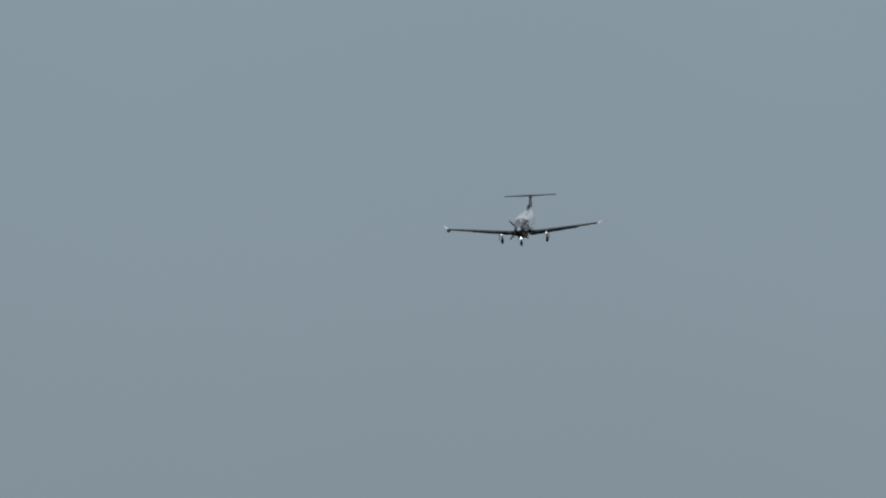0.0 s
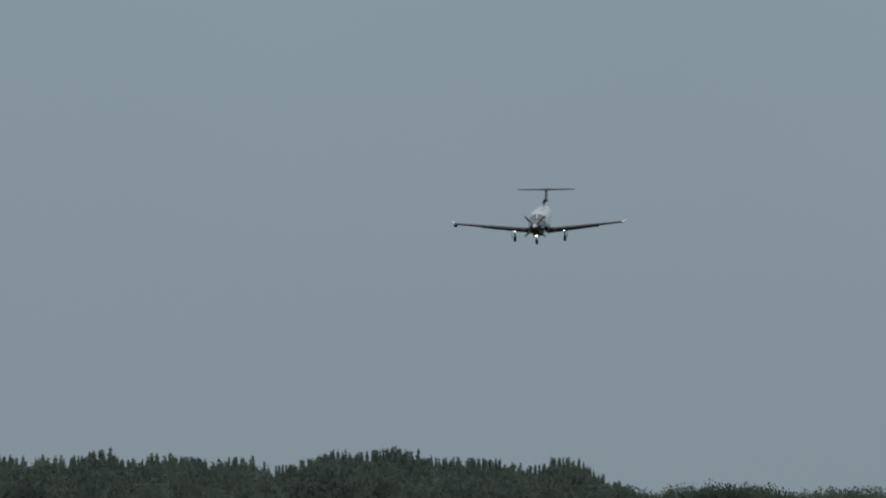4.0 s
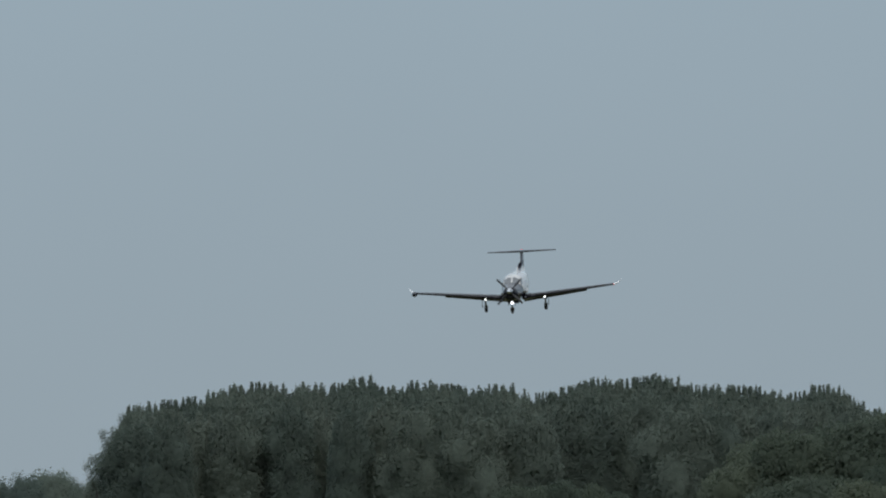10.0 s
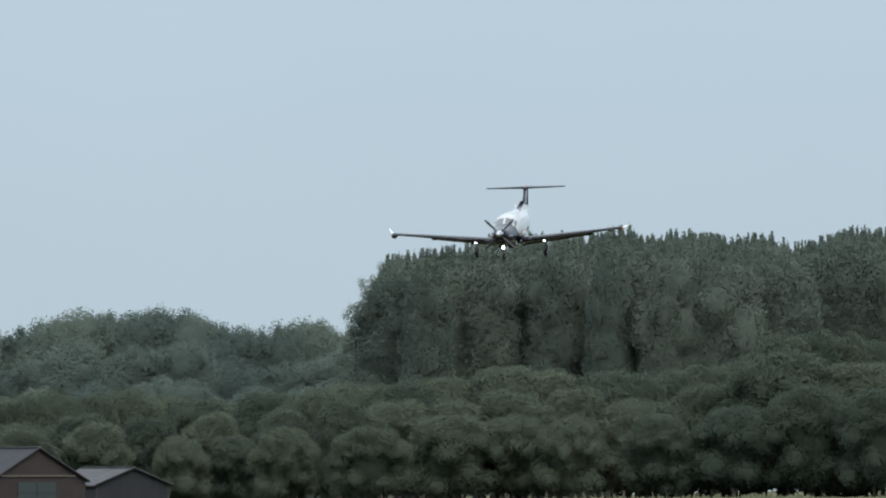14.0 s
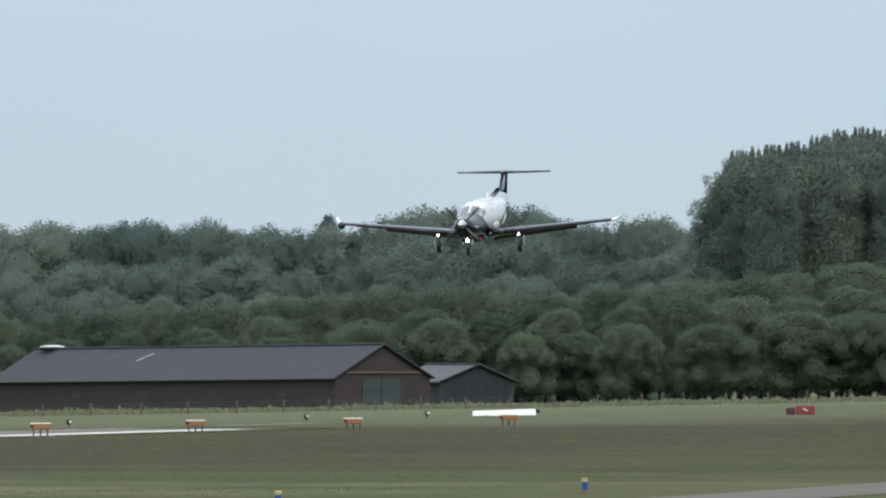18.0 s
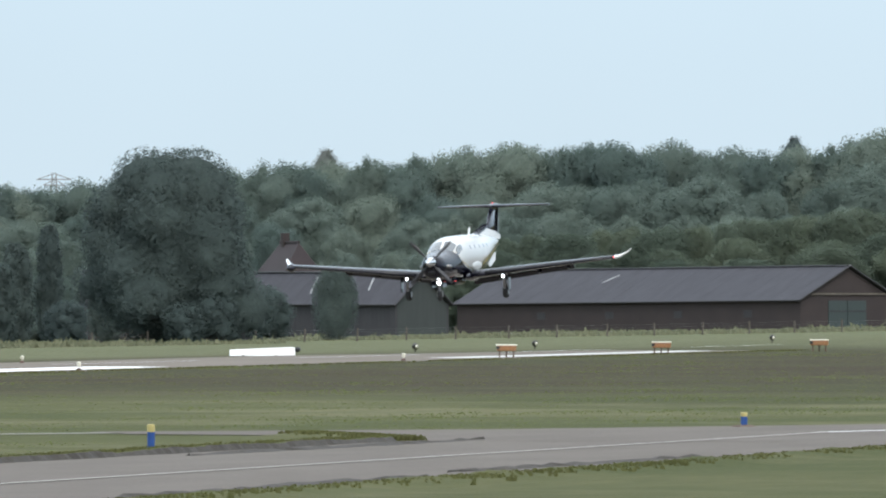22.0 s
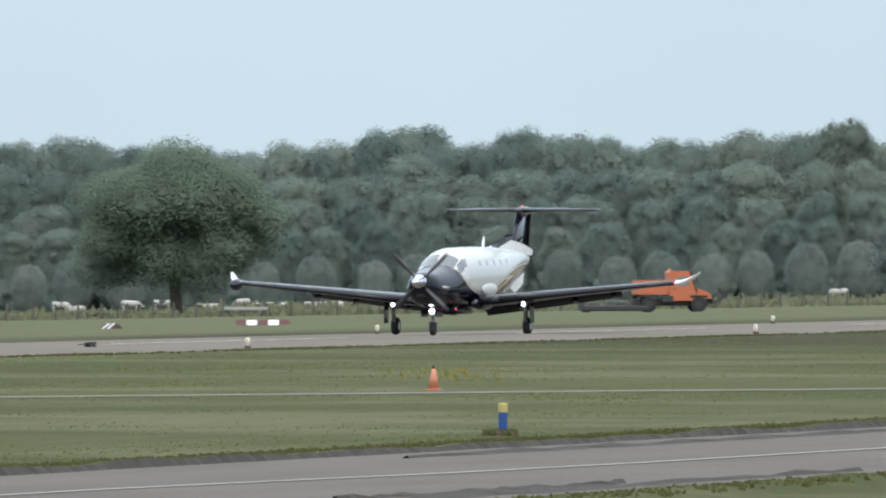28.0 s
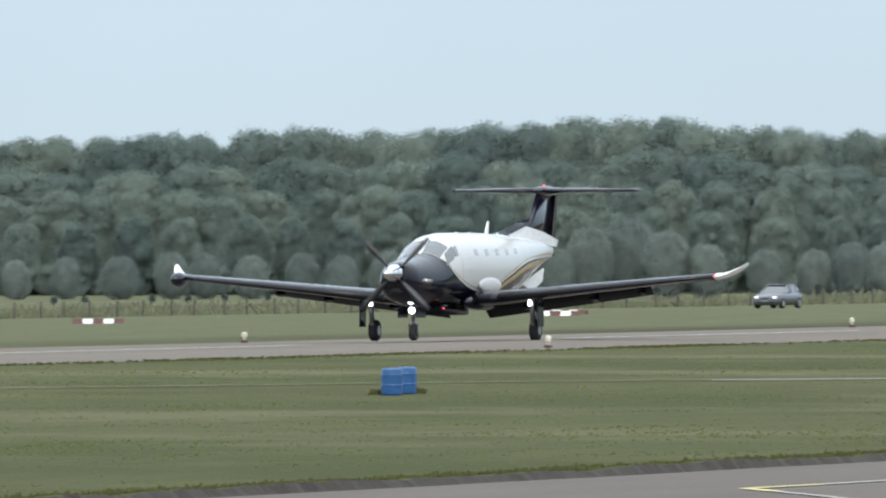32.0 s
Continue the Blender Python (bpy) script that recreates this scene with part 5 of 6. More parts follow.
barn("low_barn", aligned(10.775, 1640, 41.0), 7.6, 29.0, 3.7, 6.9, DARK_BOARD, GREEN_WALL, ROOF_GREY, "low dark boarded barn with pale rooflight strips", False, lights=((0.45, 0.95, 6.0, -1.2), (0.35, 0.85, 15.0, -1.2)))


def hip_house():
    t = empty("farmhouse", aligned(11.24, 1725, 20.0), "old brick farmhouse with a steep red-brown tiled hip roof", "house")
    part("wall", box(BM(), (4.5, 6, 1.3), (9, 12, 4.6)), BRICK, t)
    bm = BM()
    e = [(-0.5, -0.5), (9.5, -0.5), (9.5, 12.5), (-0.5, 12.5)]
    lo = [bm.verts.new((a, b, 3.5)) for a, b in e]
    r0, r1 = bm.verts.new((4.5, 3.0, 10.9)), bm.verts.new((4.5, 9.0, 10.9))
    bm.faces.new((lo[0], lo[1], r0))
    bm.faces.new((lo[1], lo[2], r1, r0))
    bm.faces.new((lo[2], lo[3], r1))
    bm.faces.new((lo[3], lo[0], r0, r1))
    bm.faces.new(list(reversed(lo)))
    bmesh.ops.recalc_face_normals(bm, faces=bm.faces)
    roof = part("roof", bm, TILE_RED, t, "steep red-brown tiled roof")
    part("ridge", rod(BM(), (4.5, 2.9, 10.95), (4.5, 9.1, 10.95), 0.16, 0.16, 8), TILE_RED, roof)
    part("chimney", box(BM(), (4.5, 7.5, 11.2), (0.8, 0.8, 1.6), bevel=0.03), BRICK, roof)
    for i in range(3):
        part("window", box(BM(), (1.6 + 2.9 * i, -0.02, 1.9), (1.1, 0.08, 1.4), bevel=0.02), PALE_TRIM, t)


hip_house()


def cottage():
    t = empty("cottage", aligned(11.92, 1412, 4.0), "dark brick cottage with white-framed windows under a large tree", "house")
    part("wall", box(BM(), (6.5, 3.5, 1.4), (13, 7, 4.4)), BRICK, t)
    part("roof", prism(BM(), [(-0.4, 3.5), (7.4, 3.5), (3.5, 7.0)], 13.6, Matrix.Translation((6.5, 0, 0)) @ Matrix.Rotation(radians(90), 4, "Z")), ROOF_GREY, t)
    for x0 in (4.45, 6.75):
        w = part("window", box(BM(), (x0, 0.02, 1.75), (0.62, 0.12, 1.85)), GLASS_D, t, "tall white-framed window")
        for dx, dz, sx, sz in ((-0.34, 0, 0.1, 2.0), (0.34, 0, 0.1, 2.0), (0, 0.95, 0.7, 0.1), (0, -0.95, 0.7, 0.1), (0, 0.42, 0.6, 0.08)):
            part("frame", box(BM(), (x0 + dx, -0.06, 1.75 + dz), (sx, 0.08, sz)), WHITE_BOARD, w, "white frame bar")


GLASS_D = plain("dark_pane", (0.02, 0.022, 0.025), 0.05)
cottage()


# ---- power pylon far off ----
def pylon():
    x, y = polar(12.045, 4200)
    t = empty("power_pylon", Matrix.Translation((x, y, ground_z(x))) @ Matrix.Rotation(radians(12), 4, "Z"), "grey steel lattice power pylon beyond the wood", "pylon")
    for sx in (1, -1):
        for sy in (1, -1):
            part("leg", rod(BM(), (sx * 3.2, sy * 3.2, 0), (sx * 0.45, sy * 0.45, 41.0), 0.24, 0.17, 6), STEEL0, t)
    for z, w in ((39.2, 4.7), (37.6, 2.9)):
        bm = BM()
        rod(bm, (-w, 0, z), (w, 0, z), 0.16, 0.16, 6)
        rod(bm, (-w, 0, z), (0, 0, z + 1.6), 0.12, 0.12, 6)
        rod(bm, (w, 0, z), (0, 0, z + 1.6), 0.12, 0.12, 6)
        part("cross_arm", bm, STEEL0, t)
    for i in range(9):
        z0, z1 = i * 4.5, i * 4.5 + 4.5
        a, b = 3.2 - 2.7 * z0 / 42, 3.2 - 2.7 * z1 / 42
        bm = BM()
        for s in (1, -1):
            rod(bm, (-a * s, -a, z0), (b * s, -b, z1), 0.09, 0.09, 5)
            rod(bm, (-a, -a * s, z0), (-b, b * s, z1), 0.09, 0.09, 5)
        part("lattice", bm, STEEL0, t)


pylon()


# ---- car on the perimeter track ----
def car():
    x, y = polar(16.95, 951)
    t = empty("car", Matrix.Translation((x, y, ground_z(x))) @ Matrix.Rotation(radians(-94), 4, "Z"), "silver-grey estate car parked with headlights on", "car")
    paint = plain("silver_grey_paint", (0.085, 0.088, 0.1), 0.3, 0.35, 0.5)
    glass = plain("car_glass", (0.025, 0.03, 0.033), 0.05, coat=1.0)
    bm = BM()
    sec = [(2.2, 0.68, 0.28, 0.62), (2.1, 0.80, 0.22, 0.72), (1.5, 0.88, 0.2, 0.86), (0.85, 0.90, 0.2, 0.95), (-0.2, 0.91, 0.2, 0.97), (-1.4, 0.90, 0.22, 1.0), (-2.0, 0.85, 0.25, 1.0), (-2.2, 0.75, 0.35, 0.92)]
    loft(bm, [[Vector((x, s * w * k, z)) for s, k, z in ((1, 0.9, lo), (1, 1.0, lo + 0.25 * (hi - lo)), (1, 1.0, lo + 0.7 * (hi - lo)), (1, 0.9, hi), (-1, 0.9, hi), (-1, 1.0, lo + 0.7 * (hi - lo)), (-1, 1.0, lo + 0.25 * (hi - lo)), (-1, 0.9, lo))] for x, w, lo, hi in sec])
    body = part("body", bm, paint, t, "silver-grey body", True)
    bm = BM()
    loft(bm, [[Vector((x0, s * w0, 0.9)) for s in (1, -1)] + [Vector((x1, -w1, z1)), Vector((x1, w1, z1))] for x0, w0, x1, w1, z1 in ((1.05, 0.80, 0.15, 0.60, 1.40), (-0.2, 0.82, -0.25, 0.64, 1.45), (-1.3, 0.82, -1.25, 0.64, 1.44), (-2.1, 0.76, -1.7, 0.58, 1.36))])
    part("cabin_glass", bm, glass, t, "dark windows")
    part("roof", box(BM(), (-0.78, 0, 1.455), (1.9, 1.24, 0.05), bevel=0.02), paint, body)
    for x0, x1 in ((1.0, 0.14), (-0.3, -0.28), (-1.25, -1.2), (-2.05, -1.7)):
        for s in (1, -1):
            part("pillar", rod(BM(), (x0, s * 0.81, 0.92), (x1, s * 0.635, 1.43), 0.045, 0.04, 6), paint, body)
    for s in (1, -1):
        part("roof_rail", rod(BM(), (0.0, s * 0.58, 1.5), (-1.6, s * 0.58, 1.5), 0.02, 0.02, 6), STEEL0, body)
        part("mirror", ball(BM(), (0.62, s * 0.98, 1.0), (0.08, 0.11, 0.08), 8), paint, body)
        part("headlight", ball(BM(), (2.08, s * 0.6, 0.68), (0.12, 0.13, 0.07), 10), glowing("headlamp", (1, 0.98, 0.92), 1.0), body, "lit headlight", True)
        part("fog_lamp", ball(BM(), (2.16, s * 0.55, 0.38), (0.06, 0.1, 0.06), 8), BLACK, body)
        for x in (1.38, -1.38):
            w = part("wheel", rod(BM(), (x, s * 0.70, 0.32), (x, s * 0.92, 0.32), 0.32, 0.32, 20), RUBBER0, t, "black tyre")
            part("rim", rod(BM(), (x, s * 0.90, 0.32), (x, s * 0.935, 0.32), 0.21, 0.19, 14), STEEL0, w, "bright alloy rim")
    part("grille", box(BM(), (2.17, 0, 0.6), (0.06, 0.55, 0.15), bevel=0.02), BLACK, body)
    part("lower_grille", box(BM(), (2.18, 0, 0.36), (0.06, 1.0, 0.14), bevel=0.02), BLACK, body)
    part("number_plate", box(BM(), (2.22, 0, 0.47), (0.02, 0.5, 0.11)), PALE_TRIM, body)


RUBBER0 = plain("tyre_rubber", (0.02, 0.02, 0.02), 0.85)
car()


# ---- orange mowing tractor ----
def tractor():
    t = empty("mowing_tractor", Matrix.Identity(4), "orange flatbed tractor unit towing a low dark mower", "tractor")
    org = plain("orange_paint", (0.42, 0.115, 0.05), 0.5)
    dark = plain("dirty_dark_steel", (0.03, 0.032, 0.03), 0.8)
    glass = plain("cab_glass", (0.16, 0.18, 0.18), 0.1)
    part("chassis", box(BM(), (0.35, 0, 0.62), (4.9, 1.2, 0.42), bevel=0.06), dark, t, "dark chassis")
    part("flatbed", box(BM(), (-0.95, 0, 1.2), (2.1, 2.0, 0.12), bevel=0.03), org, t, "orange flatbed")
    for s in (1, -1):
        part("side_board", box(BM(), (-0.95, s * 1.0, 1.6), (2.1, 0.05, 0.9), bevel=0.015), org, t, "orange drop side")
    for x in (-1.98, 0.08):
        part("end_board", box(BM(), (x, 0, 1.6), (0.05, 1.95, 0.9), bevel=0.015), org, t)
    bm = BM()
    prism(bm, [(0.15, 0.75), (1.9, 0.75), (1.9, 1.4), (1.55, 2.6), (1.45, 2.66), (0.22, 2.66), (0.15, 2.55)], 1.8)
    cab = part("cab", bm, org, t, "orange square cab")
    for s in (1, -1):
        part("side_window", prism(BM(), [(0.7, 1.7), (1.5, 1.7), (1.36, 2.3), (0.7, 2.3)], 0.03, Matrix.Translation((0, s * 0.905, 0))), glass, cab, "pale side window")
        part("front_pillar", rod(BM(), (1.97, s * 0.86, 1.35), (1.55, s * 0.86, 2.62), 0.07, 0.06, 8), dark, cab, "black windscreen pillar")
        part("door_handle", box(BM(), (0.55, s * 0.92, 1.5), (0.18, 0.04, 0.05)), dark, cab)
        part("mirror", box(BM(), (1.95, s * 1.08, 2.1), (0.06, 0.16, 0.3), bevel=0.02), dark, cab)
    part("windscreen", prism(BM(), [(1.905, 1.42), (1.93, 1.42), (1.57, 2.58), (1.545, 2.58)], 1.55), glass, cab)
    bm = BM()
    prism(bm, [(1.88, 0.9), (2.95, 0.9), (2.95, 1.1), (2.75, 1.32), (1.88, 1.62)], 1.5)
    part("bonnet", bm, org, t, "short sloping orange bonnet")
    part("bumper", box(BM(), (3.02, 0, 0.72), (0.16, 1.7, 0.3), bevel=0.04), dark, t)
    for s in (1, -1):
        bm = BM()
        rod(bm, (3.0, s * 0.5, 0.6), (3.55, s * 0.5, 0.75), 0.07, 0.07, 8)
        rod(bm, (3.55, s * 0.5, 0.75), (3.9, s * 0.5, 1.1), 0.06, 0.06, 8)
        rod(bm, (3.9, s * 0.5, 1.1), (3.55, s * 0.5, 1.55), 0.05, 0.05, 8)
        part("linkage_arm", bm, dark, t, "black front linkage arm")
    part("beacon", rod(BM(), (0.4, 0.5, 2.66), (0.4, 0.5, 2.8), 0.09, 0.07, 10), plain("amber_beacon", (0.6, 0.27, 0.06), 0.3), cab)
    for x in (-1.15, 2.1):
        for s in (1, -1):
            w = part("wheel", rod(BM(), (x, s * 0.68, 0.5), (x, s * 1.02, 0.5), 0.5, 0.5, 22), RUBBER0, t, "large dark tyre")
            part("rim", rod(BM(), (x, s * 1.0, 0.5), (x, s * 1.04, 0.5), 0.24, 0.22, 14), dark, w)
            part("mudguard", box(BM(), (x, s * 0.86, 1.07), (1.15, 0.36, 0.06), bevel=0.02), dark, t)
    part("toolbox", box(BM(), (0.1, -0.85, 0.85), (0.7, 0.35, 0.42), bevel=0.03), dark, t)
    part("drawbar", box(BM(), (-1.9, 0, 0.45), (1.0, 0.2, 0.16)), dark, t)
    part("mower_deck", box(BM(), (-3.4, -0.5, 0.26), (4.2, 2.4, 0.36), bevel=0.1), dark, t, "low dark mower deck")
    for x in (-4.7, -3.6, -2.6):
        part("cutter_cover", rod(BM(), (x, -0.6, 0.42), (x, -0.6, 0.62), 0.42, 0.3, 16), dark, t)
    part("deck_cover", box(BM(), (-3.1, 0.1, 0.62), (1.3, 1.2, 0.3), bevel=0.1), plain("green_grey_cover", (0.06, 0.075, 0.06), 0.7), t)
    part("deck_rail", box(BM(), (-5.5, -0.5, 0.42), (0.1, 2.3, 0.4), bevel=0.03), dark, t)
    part("deck_roller", rod(BM(), (-5.2, -1.6, 0.18), (-5.2, 0.6, 0.18), 0.18, 0.18, 16), dark, t)
    return t


mowing_tractor = tractor()


# ---- crow ----
def crow():
    t = empty("crow", Matrix.Identity(4), "black crow taking off from the runway", "bird")
    feather = plain("black_feathers", (0.01, 0.01, 0.011), 0.9)
    bm = BM()
    loft(bm, [[Vector((x, w * math.cos(a), z + w * 0.85 * math.sin(a))) for a in [k * math.pi / 5 for k in range(10)]] for x, w, z in ((0.26, 0.012, 0.03), (0.18, 0.05, 0.03), (0.1, 0.055, 0.02), (0.0, 0.085, 0.0), (-0.12, 0.07, 0.0), (-0.2, 0.03, 0.01))])
    part("body", bm, feather, t, "", True)
    part("tail", prism(BM(), [(-0.16, 0.0), (-0.4, -0.01), (-0.4, 0.01), (-0.16, 0.02)], 0.12), feather, t)
    wings = []
    for s in (1, -1):
        bm = BM()
        loft(bm, [[Vector((c, s * y, z)), Vector((0.5 * c + 0.5 * d, s * y, z + 0.015)), Vector((d, s * y, z)), Vector((0.5 * c + 0.5 * d, s * y, z - 0.012))] for y, c, d, z in ((0.0, 0.1, -0.12, 0), (0.25, 0.13, -0.13, 0.02), (0.44, 0.05, -0.15, 0.01), (0.52, -0.06, -0.16, 0.0))])
        w = part("wing", bm, feather, t)
        w.location = (0.02, s * 0.05, 0.04)
        wings.append(w)
    return t, wings


bird, bird_wings = crow()


# ---- the aircraft: single-engined turboprop with a T-tail, gear and flaps down ----
STATIONS = [(4.98, 1.32, 2.03, 0.31), (4.86, 1.16, 2.08, 0.43), (4.6, 1.04, 2.12, 0.54), (4.0, 0.98, 2.17, 0.645), (3.4, 0.96, 2.25, 0.72), (2.95, 0.96, 2.34, 0.77),
            (2.6, 0.96, 2.55, 0.8), (2.25, 0.95, 2.73, 0.83), (1.8, 0.93, 2.84, 0.855), (1.2, 0.92, 2.89, 0.87), (0, 0.91, 2.9, 0.88), (-1.4, 0.93, 2.9, 0.88),
            (-2.6, 1.03, 2.89, 0.84), (-3.6, 1.21, 2.87, 0.76), (-4.6, 1.45, 2.84, 0.63), (-5.6, 1.71, 2.79, 0.48), (-6.6, 1.95, 2.72, 0.32), (-7.5, 2.16, 2.65, 0.18), (-8.25, 2.31, 2.57, 0.07)]


def fuselage_at(x, a, out=0.0):
    """A point of the skin: station x, angle a from straight up towards the left side."""
    st = STATIONS
    for s0, s1 in zip(st, st[1:]):
        if s1[0] <= x <= s0[0]:
            k = (s0[0] - x) / (s0[0] - s1[0])
            lo, hi, w = (s0[i] + (s1[i] - s0[i]) * k for i in (1, 2, 3))
            break
    c, s = math.cos(a), math.sin(a)
    e = 2 / 2.35
    return Vector((x, math.copysign(abs(s) ** e, s) * (w + out), (lo + hi) / 2 + math.copysign(abs(c) ** e, c) * ((hi - lo) / 2 + out)))


def skin_patch(bm, x0, x1, a0, a1, out=0.008, nx=14, na=8, skew=0.0):
    """A thin curved panel lying on the skin; skew shifts its upper edge aft."""
    def g(i, j, o):
        a = a0 + (a1 - a0) * j / na
        x = x0 + (x1 - x0) * i / nx - skew * (1 - j / na)
        return bm.verts.new(fuselage_at(x, a, o))
    top = [[g(i, j, out) for j in range(na + 1)] for i in range(nx + 1)]
    low = [[g(i, j, -0.02) for j in range(na + 1)] for i in range(nx + 1)]
    for i in range(nx):
        for j in range(na):
            bm.faces.new((top[i][j], top[i + 1][j], top[i + 1][j + 1], top[i][j + 1]))
    for i in range(nx):
        for j in (0, na):
            bm.faces.new((top[i][j], low[i][j], low[i + 1][j], top[i + 1][j]))
    for j in range(na):
        for i in (0, nx):
            bm.faces.new((top[i][j], top[i][j + 1], low[i][j + 1], low[i][j]))
    bmesh.ops.recalc_face_normals(bm, faces=bm.faces)
    return bm


def livery():
    """White upper body, glossy black-blue nose and belly, a dark swoosh aft and gold pinstripes."""
    m, nt, b = nodes_of("livery_paint")
    tc, sep = nt.nodes.new("ShaderNodeTexCoord"), nt.nodes.new("ShaderNodeSeparateXYZ")
    nt.links.new(tc.outputs["Object"], sep.inputs[0])

    def curve(points):
        n = nt.nodes.new("ShaderNodeFloatCurve")
        c = n.mapping.curves[0]
        pts = [((x + 9) / 15, z / 4) for x, z in points]
        while len(c.points) < len(pts):
            c.points.new(0.5, 0.5)
        for p, xy in zip(c.points, sorted(pts)):
            p.location = xy
        n.mapping.update()
        mr = nt.nodes.new("ShaderNodeMapRange")
        mr.inputs["From Min"].default_value, mr.inputs["From Max"].default_value = -9, 6
        nt.links.new(sep.outputs["X"], mr.inputs["Value"])
        nt.links.new(mr.outputs[0], n.inputs["Value"])
        k = nt.nodes.new("ShaderNodeMath")
        k.operation = "MULTIPLY"
        k.inputs[1].default_value = 4
        nt.links.new(n.outputs[0], k.inputs[0])
        return k.outputs[0]

    def math(op, a, c=0.0, e=None):
        x = nt.nodes.new("ShaderNodeMath")
        x.operation = op
        for i, v in enumerate((a, c) if e is None else (a, c, e)):
            if isinstance(v, (int, float)):
                x.inputs[i].default_value = v
            else:
                nt.links.new(v, x.inputs[i])
        return x.outputs[0]

    z = math("SUBTRACT", sep.outputs["Z"], 0.13)
    front = math("SUBTRACT", z, curve([(6, 3.4), (3.35, 3.0), (3.02, 2.22), (2.8, 1.98), (2.4, 1.66), (1.8, 1.43), (1.2, 1.3), (0.4, 1.2), (-0.4, 1.1), (-1.2, 0.95), (-3, 0.6), (-9, 0.2)]))
    swoosh = math("SUBTRACT", z, curve([(6, 0.2), (1.0, 0.5), (-0.4, 0.98), (-1.4, 1.42), (-2.6, 1.72), (-4, 1.98), (-5.5, 2.08), (-9, 2.15)]))
    low = math("SUBTRACT", z, curve([(6, 0.2), (1.0, 0.4), (-0.4, 0.55), (-1.4, 0.72), (-2.6, 1.0), (-4, 1.42), (-5.5, 1.84), (-9, 2.12)]))
    dark = math("MAXIMUM", math("LESS_THAN", front, 0.0), math("MULTIPLY", math("LESS_THAN", swoosh, 0.0), math("GREATER_THAN", low, 0.0)))
    gold = math("MAXIMUM", math("MULTIPLY", math("GREATER_THAN", front, 0.05), math("LESS_THAN", front, 0.085)),
                math("MULTIPLY", math("GREATER_THAN", swoosh, -0.19), math("LESS_THAN", swoosh, -0.06)))
    gold = math("MAXIMUM", gold, math("MULTIPLY", math("GREATER_THAN", swoosh, 0.07), math("LESS_THAN", swoosh, 0.10)))
    dark = math("MULTIPLY", dark, math("SUBTRACT", 1.0, math("MULTIPLY", gold, math("GREATER_THAN", front, 0.0))))
    mx1, mx2 = nt.nodes.new("ShaderNodeMix"), nt.nodes.new("ShaderNodeMix")
    for x in (mx1, mx2):
        x.data_type = "RGBA"
    mx1.inputs["A"].default_value, mx1.inputs["B"].default_value = (0.5, 0.5, 0.49, 1), (0.36, 0.27, 0.12, 1)
    mx2.inputs["B"].default_value = (0.006, 0.006, 0.012, 1)
    nt.links.new(gold, mx1.inputs["Factor"])
    nt.links.new(mx1.outputs["Result"], mx2.inputs["A"])
    nt.links.new(dark, mx2.inputs["Factor"])
    nt.links.new(mx2.outputs["Result"], b.inputs["Base Color"])
    b.inputs["Roughness"].default_value, b.inputs["Coat Weight"].default_value = 0.14, 0.12
    b.inputs["Coat Roughness"].default_value = 0.04
    b.inputs["Specular IOR Level"].default_value = 0.3
    return m


NAVY = plain("glossy_black_blue_paint", (0.006, 0.006, 0.013), 0.12, coat=0.1)
WING_DARK = plain("dark_wing_paint", (0.006, 0.006, 0.011), 0.16, coat=0.0)
BOOT = plain("grey_leading_edge", (0.014, 0.014, 0.017), 0.22)
WHITE_PAINT = plain("white_gloss_paint", (0.8, 0.8, 0.79), 0.25, coat=0.5)
GLASS_DARK = plain("tinted_glazing", (0.07, 0.08, 0.085), 0.06, coat=1.0)
# cabin panes: pale sky reflection put into the base colour
GLASS_PALE = plain("sky_lit_glazing", (0.3, 0.31, 0.32), 0.1, coat=0.6)
CHROME = plain("polished_metal", (0.6, 0.6, 0.61), 0.1, 1.0)
EXHAUST = plain("heat_stained_metal", (0.28, 0.27, 0.26), 0.3, 1.0)
STEEL = plain("grey_steel", (0.35, 0.35, 0.36), 0.35, 0.8)
RUBBER = plain("black_rubber", (0.018, 0.018, 0.018), 0.8)
BLADE_GREY = plain("grey_blade_paint", (0.035, 0.035, 0.038), 0.4)
LAMP_WHITE = glowing("landing_lamp", (0.93, 0.95, 1.0), 9.0)
LAMP_RED = glowing("red_lamp", (1.0, 0.10, 0.1), 0.9)
for paint, gloss in ((NAVY, 0.4), (WING_DARK, 0.26), (BOOT, 0.28)):
    paint.node_tree.nodes["Principled BSDF"].inputs["Specular IOR Level"].default_value = gloss


def foil(y, le, chord, z, thick, n=9, droop=0.0):
    up = [(0.0, 0.0), (0.004, 0.14), (0.014, 0.26), (0.035, 0.4), (0.07, 0.54), (0.12, 0.67), (0.2, 0.79), (0.3, 0.85), (0.42, 0.85), (0.55, 0.74), (0.7, 0.52), (0.85, 0.27), (1.0, 0.03)]
    pts = [(le - u * chord, y, z + v * thick * chord - droop * u) for u, v in up]
    pts += [(le - u * chord, y, z - v * 0.55 * thick * chord - droop * u) for u, v in reversed(up[1:-1])]
    return [Vector(p) for p in pts]


